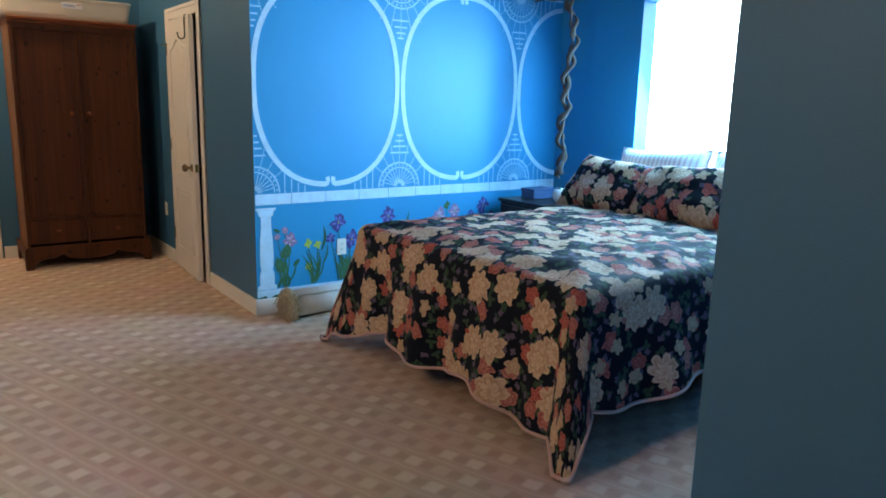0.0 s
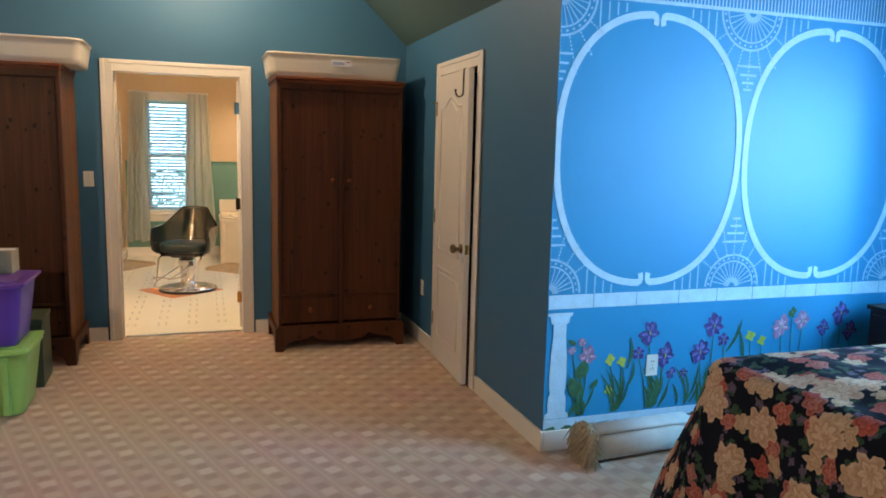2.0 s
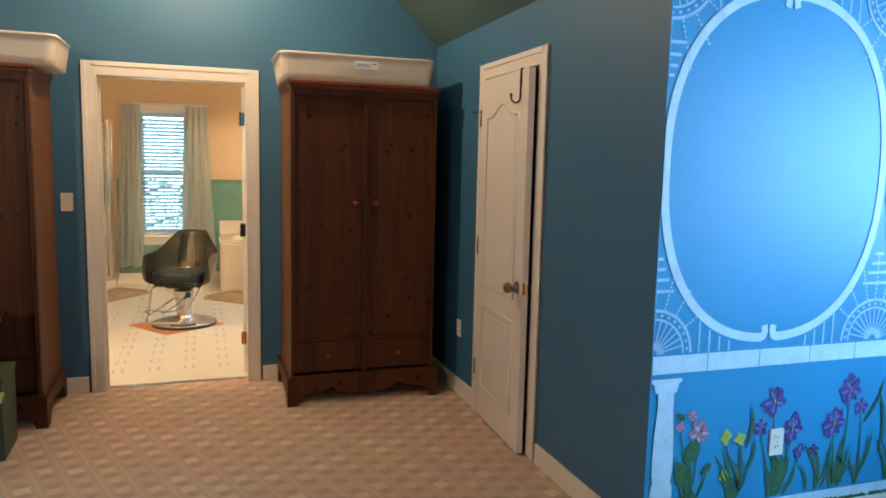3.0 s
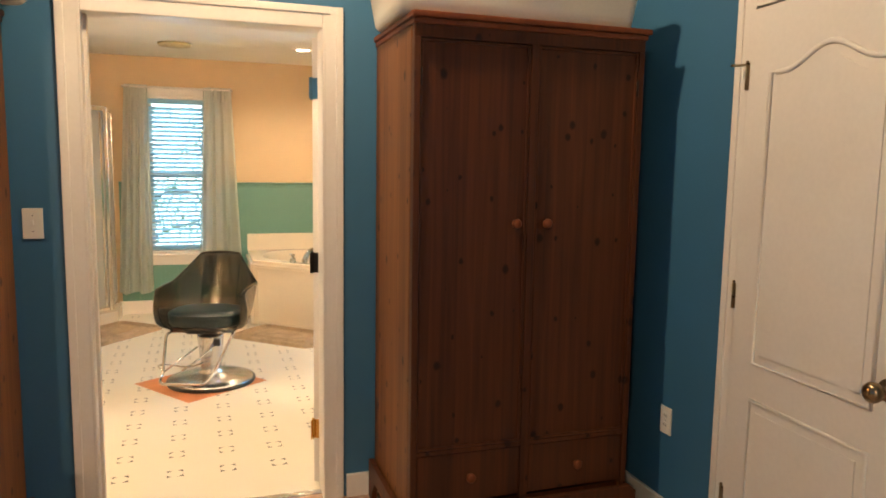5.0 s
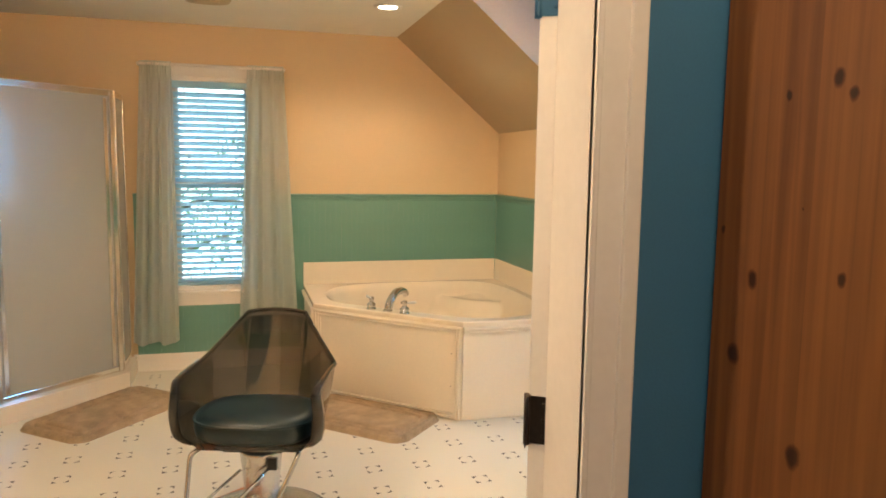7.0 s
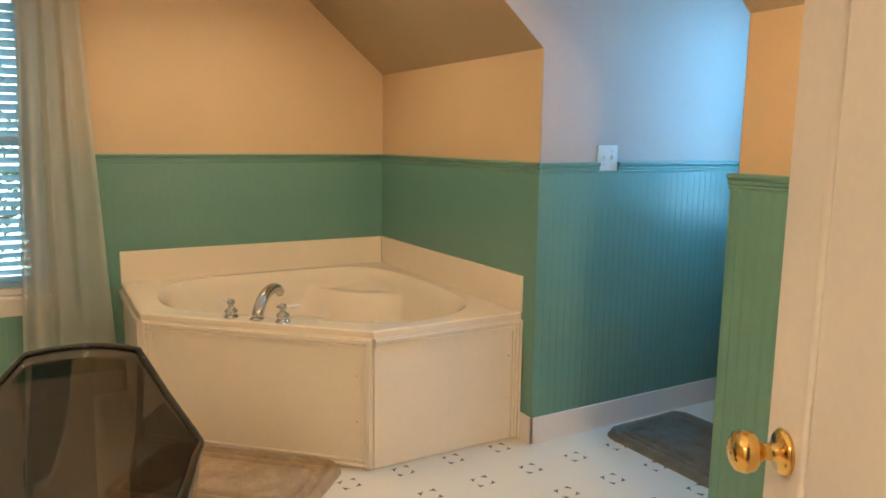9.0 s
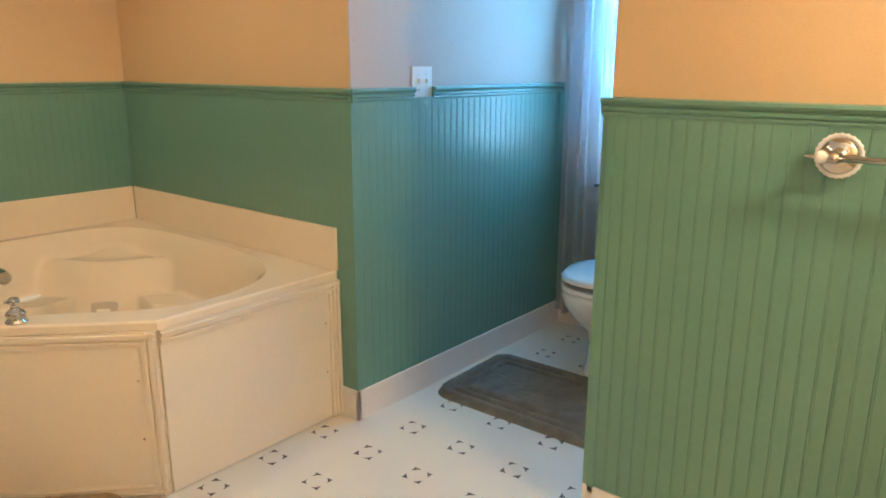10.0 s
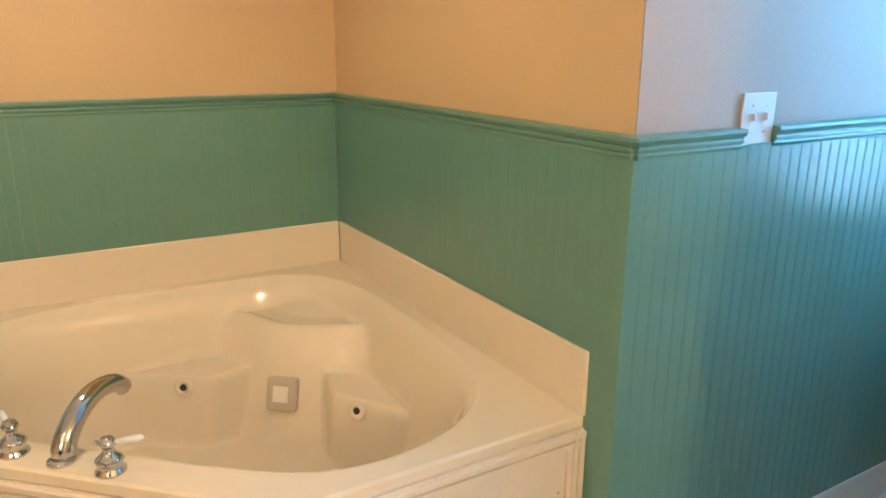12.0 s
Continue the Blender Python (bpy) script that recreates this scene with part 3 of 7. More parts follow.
def window(name, lo, hi, sill, head, label, m, depth=0.13, stool=True):
    """A double-hung sash window; local x along the wall, y into the room."""
    w = thing(name, label, "window", kind="structure")
    w.matrix_world = m
    b = box(lo, lo + 0.03, -depth, 0, sill, head)
    box(hi - 0.03, hi, -depth, 0, sill, head, bm=b)
    box(lo + 0.03, hi - 0.03, -depth, 0, head - 0.03, head, bm=b)
    box(lo + 0.03, hi - 0.03, -depth, 0, sill, sill + 0.03, bm=b)
    part("window_frame", b, TRIM, w)
    mid = (sill + head) / 2
    for z0, z1, y in ((sill + 0.03, mid + 0.02, -0.075), (mid - 0.02, head - 0.03, -0.105)):
        s = box(lo + 0.03, lo + 0.07, y - 0.015, y + 0.015, z0, z1, 0.003)
        box(hi - 0.07, hi - 0.03, y - 0.015, y + 0.015, z0, z1, 0.003, bm=s)
        box(lo + 0.07, hi - 0.07, y - 0.015, y + 0.015, z1 - 0.045, z1, 0.003, bm=s)
        box(lo + 0.07, hi - 0.07, y - 0.015, y + 0.015, z0, z0 + 0.05, 0.003, bm=s)
        sash = part("sash", s, TRIM, w)
        g = part("pane", box(lo + 0.07, hi - 0.07, y - 0.002, y + 0.002, z0 + 0.05, z1 - 0.045), GLASS, sash)
        g.visible_shadow = False
    for a, c in ((lo - 0.08, lo), (hi, hi + 0.08)):
        part("window_casing", box(a, c, 0.0, 0.018, sill - 0.02, head + 0.08, 0.004), TRIM, w)
    part("window_casing", box(lo + 0.001, hi - 0.001, 0, 0.018, head, head + 0.08, 0.004), TRIM, w)
    part("window_sill", box(lo - 0.1, hi + 0.1, 0.0, 0.05, sill - 0.022, sill, 0.005), TRIM, w)
    part("apron", box(lo - 0.08, hi + 0.08, 0.0, 0.016, sill - 0.11, sill - 0.022, 0.004), TRIM, w)
    return w


window("window_1", -NY1, -NY0, NZ0, NZ1, "bright bedroom window with white sashes", pose(XW, 0, 0, 0, 0, 90))
window("window_2", -FX1, -FX0, FZ0, FZ1, "white double-hung bathroom window", pose(0, BY, 0, 0, 0, 180))
window("window_3", AW0, AW1, AZ0, AZ1, "white double-hung alcove window", pose(AX, 0, 0, 0, 0, 90))

SLAT, ln_, ll_, lp_ = nodes_of("white_blind_slat")
lp_.inputs["Base Color"].default_value, lp_.inputs["Roughness"].default_value = (0.66, 0.74, 0.78, 1), 0.4
lt_, lm_ = ln_.new("ShaderNodeBsdfTranslucent"), ln_.new("ShaderNodeMixShader")
lt_.inputs["Color"].default_value = (0.64, 0.86, 0.95, 1)
lm_.inputs["Fac"].default_value = 0.72
ll_.new(lp_.outputs[0], lm_.inputs[1])
ll_.new(lt_.outputs[0], lm_.inputs[2])
ll_.new(lm_.outputs[0], ln_["Material Output"].inputs["Surface"])


def blind(label, lo, hi, z0, z1, m, tilt, pitch=0.043):
    """A horizontal slatted blind: head rail, slats, bottom rail, cords."""
    bl = thing("window_blind", label, "blind")
    bl.matrix_world = m
    part("head_rail", box(lo, hi, -0.03, 0.03, z1 - 0.045, z1, 0.004), SLAT, bl)
    part("bottom_rail", box(lo, hi, -0.022, 0.022, z0, z0 + 0.018, 0.004), SLAT, bl)
    b = bmesh.new()
    rows = []
    for i in range(5):
        s = -0.024 + 0.012 * i
        z = 0.004 * (1 - (s / 0.024) ** 2)
        rows.append([b.verts.new((lo + 0.004, s, z)), b.verts.new((hi - 0.004, s, z)), b.verts.new((hi - 0.004, s, z - 0.0025)), b.verts.new((lo + 0.004, s, z - 0.0025))])
    for p, q in zip(rows, rows[1:]):
        b.faces.new((p[0], p[1], q[1], q[0]))
        b.faces.new((q[3], q[2], p[2], p[3]))
    b.faces.new((rows[0][3], rows[0][2], rows[0][1], rows[0][0]))
    b.faces.new(rows[-1])
    first = part("slat", b, SLAT, bl)
    k, z = 0, z0 + 0.03
    while z < z1 - 0.05:
        ob = first if k == 0 else new("slat", first.data)
        ob.parent = bl
        ob.matrix_basis = pose(0, 0, z, tilt + random.uniform(-2.5, 2.5), 0, 0)
        k, z = k + 1, z + pitch
    for x in (lo + 0.09, hi - 0.09):
        part("cord", tube([(x, 0.027, z0 + 0.01), (x, 0.027, z1 - 0.03)], 0.0012, 6), SLAT, bl)
    return bl


blind("white slatted blind half open over the bathroom window", -FX1 + 0.035, -FX0 - 0.035, FZ0 + 0.035, FZ1 - 0.032, pose(0, BY + 0.035, 0, 0, 0, 180), 40)
blind("white slatted blind nearly shut over the alcove window", AW0 + 0.035, AW1 - 0.035, AZ0 + 0.035, AZ1 - 0.032, pose(AX + 0.035, 0, 0, 0, 0, 90), 30)

# ---- the painted mural ----
mural = thing("mural", "painted garden trellis with pale ovals, balustrade and irises", "mural", 0, YM - 0.001, 0, kind="structure")
side_mural = thing("mural", "pale painted oval trellis beside the window", "mural", XW - 0.001, 0, 0, 90, kind="structure")


def clip_x(b, lo, hi):
    for co, no in (((lo, 0, 0), (-1, 0, 0)), ((hi, 0, 0), (1, 0, 0))):
        bmesh.ops.bisect_plane(b, geom=b.verts[:] + b.edges[:] + b.faces[:], plane_co=co, plane_no=no, clear_outer=True)
    return b


def stroke(points, width, bm=None, closed=False, lift=0.002):
    """A painted band along 2D points (x, z); width is a number or one for each point."""
    b = bm or bmesh.new()
    pts = [Vector(p) for p in points]
    ws = width if isinstance(width, (list, tuple)) else [width] * len(pts)
    rows = []
    for i, p in enumerate(pts):
        a, c = pts[i - 1 if closed else max(i - 1, 0)], pts[(i + 1) % len(pts) if closed else min(i + 1, len(pts) - 1)]
        d = (c - a).normalized()
        nrm = Vector((-d.y, d.x)) * ws[i] / 2
        rows.append([b.verts.new((q.x, -lift, q.y)) for q in (p + nrm, p - nrm)])
    for p, q in list(zip(rows, rows[1:])) + ([(rows[-1], rows[0])] if closed else []):
        b.faces.new((p[0], p[1], q[1], q[0]))
    return b


def oval_points(cx, hw, z0, z1, n=64):
    cz, hz, out = (z0 + z1) / 2, (z1 - z0) / 2, []
    for i in range(n):
        a = 2 * math.pi * i / n
        c, s = math.cos(a), math.sin(a)
        out.append((cx + hw * abs(c) ** 0.86 * (1 if c > 0 else -1), cz + hz * abs(s) ** 0.86 * (1 if s > 0 else -1)))
    return out


def oval(parent, cx, hw, lo, hi, z0=0.86, z1=2.205):
    # two halves, each curled inward at the top and the bottom
    b = bmesh.new()
    for side in (-1, 1):
        half = [p for p in oval_points(0.0, hw, z0, z1, 128) if p[0] > 0.05]
        half.sort(key=lambda p: p[1])
        hook = [(0.038, 0.001), (0.026, 0.008), (0.019, 0.022), (0.02, 0.038), (0.024, 0.05)]
        line = [(x, z0 + z) for x, z in hook[::-1]] + half + [(x, z1 - z) for x, z in hook]
        stroke([(cx + side * x, z) for x, z in line], [0.03] * 3 + [0.036] * (len(line) - 6) + [0.03] * 3, bm=b)
    part("oval_frame", clip_x(b, lo, hi), MURAL_WHITE, parent)


def fan(parent, cx, cz, r, up, lo, hi):
    b = bmesh.new()
    s = 1 if up else -1
    for rr, w in ((r, 0.012), (r * 0.8, 0.009), (r * 0.2, 0.03)):
        stroke([(cx + rr * math.cos(math.pi * i / 24), cz + s * rr * math.sin(math.pi * i / 24)) for i in range(25)], w, bm=b)
    for i in range(1, 14):
        a = math.pi * i / 14
        stroke([(cx + 0.22 * r * math.cos(a), cz + s * 0.22 * r * math.sin(a)), (cx + r * 0.78 * math.cos(a), cz + s * r * 0.78 * math.sin(a))], 0.006, bm=b, lift=0.0026)
    for i in range(0, 15):
        a = math.pi * (i + 0.5) / 15
        stroke([(cx + 0.87 * r * math.cos(a), cz + s * 0.87 * r * math.sin(a)), (cx + r * 0.93 * math.cos(a), cz + s * r * 0.93 * math.sin(a))], 0.013, bm=b, lift=0.003)
    for a, ln in ((0.32, 0.3), (0.68, 0.3), (0.42, 0.45), (0.58, 0.45), (0.5, 0.5), (0.2, 0.24), (0.8, 0.24)):
        a *= math.pi
        k = 1.04
        while k < 1 + ln / r * 0.42:
            stroke([(cx + k * r * math.cos(a), cz + s * k * r * math.sin(a)), (cx + (k + 0.06) * r * math.cos(a), cz + s * (k + 0.06) * r * math.sin(a))], 0.008, bm=b)
            k += 0.1
    part("fan_motif", clip_x(b, lo, hi), MURAL_FAINT, parent)


def ladder(parent, cx, lo, hi):
    b = bmesh.new()
    for z, w in ((1.87, 0.05), (1.905, 0.075), (1.945, 0.105), (1.99, 0.15), (1.19, 0.05), (1.15, 0.075), (1.11, 0.11), (1.065, 0.16)):
        stroke([(cx - w / 2, z), (cx + w / 2, z)], 0.012, bm=b)
    part("ladder_motif", clip_x(b, lo, hi), MURAL_FAINT, parent)


def pickets(parent, cx, lo, hi):
    """Short painted bars between the ovals and the rails."""
    b = bmesh.new()
    for i in range(-11, 12):
        x = cx + 0.048 * i
        u = min(abs(x - cx) / 0.53, 0.999)
        h = 0.672 * (1 - u ** 2.33) ** (1 / 2.33)
        z_low = 1.5325 - h - 0.03
        if 0.815 < z_low - 0.03 and abs(i) < 8:
            stroke([(x, 0.815), (x, z_low)], 0.008, bm=b, lift=0.0015)
            stroke([(x, 1.5325 + h + 0.03), (x, 2.25)], 0.008, bm=b, lift=0.0015)
    part("picket_motif", clip_x(b, lo, hi), MURAL_FAINT, parent)


ML, MR = XC + 0.002, XW - 0.003
for cx in (2.062, 3.18, 4.29):
    oval(mural, cx, 0.535, ML, MR)
    pickets(mural, cx, ML, MR)
for cx in (1.515, 2.622, 3.735):
    fan(mural, cx, 0.82, 0.172, True, ML, MR)
    fan(mural, cx, 2.262, 0.19, False, ML, MR)
    ladder(mural, cx, ML, MR)
b = bmesh.new()
x = ML
while x < MR - 0.01:
    w = random.uniform(0.2, 0.3)
    stroke([(x + 0.002, 0.776), (min(x + w, MR) - 0.002, 0.776)], random.uniform(0.068, 0.073), bm=b, lift=0.0022)
    x += w
part("painted_rail", b, MURAL_WHITE, mural)
b = stroke([(ML, 2.268), (MR, 2.268)], 0.018)
stroke([(ML, 2.50), (MR, 2.50)], 0.05, bm=b)
for i in range(int((MR - ML) / 0.022)):
    stroke([(ML + 0.01 + i * 0.022, 2.277), (ML + 0.01 + i * 0.022, 2.475)], 0.008, bm=b)
part("painted_balustrade", b, MURAL_WHITE, mural)
b = bmesh.new()
prof = [(0.72, 0.07), (0.705, 0.07), (0.7, 0.056), (0.668, 0.05), (0.66, 0.036), (0.6, 0.036), (0.5, 0.044), (0.4, 0.048), (0.33, 0.046), (0.3, 0.04), (0.28, 0.05), (0.24, 0.052), (0.2, 0.05), (0.19, 0.066), (0.165, 0.068)]
stroke([(1.588, z) for z, w in prof], [2 * w for z, w in prof], bm=b, lift=0.0026)
part("painted_column", b, MURAL_WHITE, mural)
part("painted_plinth", stroke([(ML, 0.135), (MR, 0.135)], 0.055), MURAL_WHITE, mural)
GRASS_PAINT = mat("painted_leaf_green", (0.03, 0.115, 0.05), 0.6, vary=0.45, scale=30, bump=0)
LAVENDER = mat("painted_lavender", (0.14, 0.14, 0.42), 0.6, vary=0.6, scale=60, bump=0)
BLUSH = mat("painted_blush", (0.5, 0.33, 0.45), 0.6, vary=0.5, scale=60, bump=0)
GRASS_DARK = mat("painted_grass_dark", (0.03, 0.1, 0.05), 0.6, vary=0.4, scale=40, bump=0)
IRIS = mat("painted_iris_purple", (0.055, 0.04, 0.2), 0.6, vary=0.8, scale=45, grain=160, bump=0)
ROSE = mat("painted_rose_pink", (0.3, 0.17, 0.3), 0.6, vary=0.4, scale=40, bump=0)
YELLOW = mat("painted_yellow", (0.4, 0.45, 0.06), 0.6, vary=0.3, scale=40, bump=0)
b = bmesh.new()
for i in range(150):
    x = random.uniform(ML + 0.02, MR - 0.02)
    stroke([(x - 0.02, 0.105 + random.uniform(0, 0.01)), (x + 0.02, 0.107 + random.uniform(0, 0.012))], random.uniform(0.008, 0.02), bm=b, lift=0.0024 + random.uniform(0, 0.0006))
part("painted_grass", b, GRASS_DARK, mural)


def petal(b, x, z, ang, length, width, lift):
    n = 7
    pts, ws = [], []
    for i in range(n):
        t = i / (n - 1)
        pts.append((x + length * t * math.cos(ang) + 0.12 * length * math.sin(3 * t) * math.sin(ang), z + length * t * math.sin(ang)))
        ws.append(max(0.0015, width * math.sin(math.pi * min(0.97, 0.12 + 0.86 * t)) ** 0.8))
    stroke(pts, ws, bm=b, lift=lift)


def painted_flower(x, z, size, colour, petals, base_x, leaves, rnd):
    fl = part("painted_flower", bmesh.new(), colour, mural)
    b = bmesh.new()
    if petals == 6:
        # an iris: three standards up, two falls out and one broad fall down, ruffled
        plan = [(90, 0.62, 0.42), (128, 0.52, 0.34), (52, 0.52, 0.34), (188, 0.56, 0.36), (-8, 0.56, 0.36), (-100, 0.6, 0.46), (-62, 0.5, 0.3), (226, 0.5, 0.3)]
    else:
        plan = [(360 * (i + 0.25) / petals, 0.54, 0.44) for i in range(petals)]
    for i, (deg, ln, wd) in enumerate(plan):
        a = radians(deg + rnd.uniform(-14, 14))
        petal(b, x, z, a, size * ln * rnd.uniform(0.88, 1.12), size * wd * rnd.uniform(0.85, 1.15), 0.002 + 0.00008 * i)
    b.to_mesh(fl.data)
    b.free()
    c = bmesh.new()
    petal(c, x, z - size * 0.1, math.pi / 2, size * 0.22, size * 0.06, 0.0033)
    part("centre", c, YELLOW if colour is not YELLOW else GRASS_PAINT, fl)
    if colour in (IRIS, ROSE):
        c = bmesh.new()
        for deg, ln in ((82, 0.42), (120, 0.34), (60, 0.34), (190, 0.4), (-10, 0.4), (-95, 0.42)):
            a = radians(deg + rnd.uniform(-10, 10))
            petal(c, x + size * 0.12 * math.cos(a), z + size * 0.12 * math.sin(a), a, size * ln * 0.8, size * 0.13, 0.0029)
        part("petal_sheen", c, LAVENDER if colour is IRIS else BLUSH, fl, "paler brush strokes")
    s = bmesh.new()
    stroke([(base_x, 0.17), (base_x * 0.5 + x * 0.5 + 0.008, 0.17 + (z - 0.17) * 0.5), (x, z - size * 0.25)], [0.009, 0.007, 0.005], bm=s, lift=0.0022)
    for i in range(leaves):
        petal(s, base_x + rnd.uniform(-0.02, 0.02), 0.17 + rnd.uniform(0, 0.02), radians(90 + rnd.uniform(-26, 26)), rnd.uniform(0.1, 0.24), 0.0125, 0.0024 + 0.0001 * i)
    part("stem", s, GRASS_PAINT, fl)


fr_rnd = random.Random(4)
for x, z, size, colour, petals, bx, leaves in (
        (1.665, 0.52, 0.05, ROSE, 5, 1.71, 1), (1.72, 0.56, 0.05, ROSE, 5, 1.71, 1), (1.755, 0.485, 0.1, ROSE, 6, 1.72, 2),
        (1.888, 0.455, 0.065, YELLOW, 4, 1.93, 4), (1.958, 0.44, 0.06, YELLOW, 4, 1.94, 4), (1.895, 0.29, 0.06, YELLOW, 4, 1.91, 5),
        (2.12, 0.585, 0.12, IRIS, 6, 2.135, 5), (2.225, 0.455, 0.12, IRIS, 6, 2.16, 5), (2.06, 0.48, 0.075, IRIS, 5, 2.12, 3),
        (2.27, 0.355, 0.065, IRIS, 5, 2.2, 3), (2.35, 0.35, 0.06, IRIS, 5, 2.37, 3), (2.45, 0.46, 0.13, IRIS, 6, 2.45, 5), (2.53, 0.60, 0.12, IRIS, 6, 2.5, 5),
        (2.60, 0.52, 0.08, IRIS, 5, 2.6, 4), (2.78, 0.53, 0.07, YELLOW, 4, 2.78, 4), (2.86, 0.5, 0.06, YELLOW, 4, 2.84, 4), (2.99, 0.57, 0.12, ROSE, 6, 3.0, 4), (3.14, 0.6, 0.11, ROSE, 6, 3.1, 4),
        (3.06, 0.65, 0.06, GRASS_PAINT, 5, 3.06, 2), (3.3, 0.55, 0.09, IRIS, 6, 3.3, 4), (3.42, 0.63, 0.13, IRIS, 6, 3.42, 5), (3.5, 0.52, 0.1, IRIS, 6, 3.5, 4)):
    painted_flower(x, z, size * 0.97, colour, petals, bx, leaves, fr_rnd)
b = bmesh.new()
for x, z, a, ln, w in ((1.7, 0.37, 1.2, 0.1, 0.07), (1.69, 0.27, 1.9, 0.11, 0.075), (1.78, 0.31, 0.9, 0.06, 0.03), (1.74, 0.17, 1.7, 0.09, 0.02), (1.66, 0.17, 1.2, 0.08, 0.02), (1.68, 0.55, 2.6, 0.05, 0.025), (1.99, 0.4, 1.5, 0.17, 0.018), (2.0, 0.3, 1.35, 0.14, 0.015), (2.32, 0.18, 1.9, 0.12, 0.014), (2.4, 0.18, 1.2, 0.16, 0.014), (2.62, 0.45, 1.1, 0.2, 0.016), (2.72, 0.3, 1.7, 0.3, 0.018)):
    petal(b, x, z, a, ln, w, 0.0034)
part("painted_leaves", b, GRASS_PAINT, mural)
# the oval that runs on beside the window
oval(side_mural, 4.04, 0.5, NY1 + 0.085, YM - 0.003)
fan(side_mural, 3.53, 0.82, 0.172, True, NY1 + 0.085, YM - 0.003)
fan(side_mural, 3.53, 2.262, 0.19, False, NY1 + 0.085, YM - 0.003)
part("painted_rail", stroke([(YN + 0.01, 0.776), (YM - 0.003, 0.776)], 0.07), MURAL_WHITE, side_mural)
part("painted_balustrade", stroke([(YN + 0.01, 2.268), (YM - 0.003, 2.268)], 0.018), MURAL_WHITE, side_mural)


def wall_plate(name, label, m, w=0.07, h=0.115, gangs=1, toggle=True):
    """A cover plate with toggles or sockets; local y points out of the wall."""
    t = thing(name, label, "switch" if toggle else "outlet")
    t.matrix_world = m
    part("plate", box(-w / 2, w / 2, 0.0, 0.006, -h / 2, h / 2, 0.002), PLASTIC_WHITE, t)
    for g in range(gangs):
        x = (g - (gangs - 1) / 2) * 0.046
        if toggle:
            part("toggle", box(x - 0.004, x + 0.004, 0.005, 0.016, -0.004, 0.012, 0.0015), PLASTIC_WHITE, t)
            part("slot", box(x - 0.006, x + 0.006, 0.0055, 0.0068, -0.013, 0.013), TRIM, t)
        else:
            for z in (-0.02, 0.02):
                s = part("socket", box(x - 0.015, x + 0.015, 0.005, 0.0078, z - 0.013, z + 0.013, 0.002), PLASTIC_WHITE, t)
                b = box(x - 0.008, x - 0.005, 0.0075, 0.0084, z - 0.004, z + 0.006)
                box(x + 0.005, x + 0.008, 0.0075, 0.0084, z - 0.004, z + 0.006, bm=b)
                part("slots", b, BLACK, s)
        for z in (-0.03, 0.03) if toggle else (0.0,):
            part("screw", lathe([(0.003, 0), (0.0025, 0.0012), (0, 0.0014)], 8, m=Matrix.Translation((x, 0.0058, z)) @ Matrix.Rotation(radians(-90), 4, "X")), STEEL, t)
    return t


wall_plate("light_switch", "cream single toggle switch plate on the teal wall", pose(-0.913, YB, 1.24, 0, 0, 180))
wall_plate("wall_outlet", "cream outlet plate set among painted irises", pose(2.146, YM, 0.409, 0, 0, 180), toggle=False)
wall_plate("wall_outlet", "cream outlet plate low on the closet wall", pose(XC, 6.45, 0.44, 0, 0, 90), toggle=False)
wall_plate("light_switch", "white double toggle switch plate above the wainscot", pose(2.02, AY1 - 0.0005, 1.297, 0, 0, 180), 0.117, 0.117, 2)

# ---- bedroom things ----


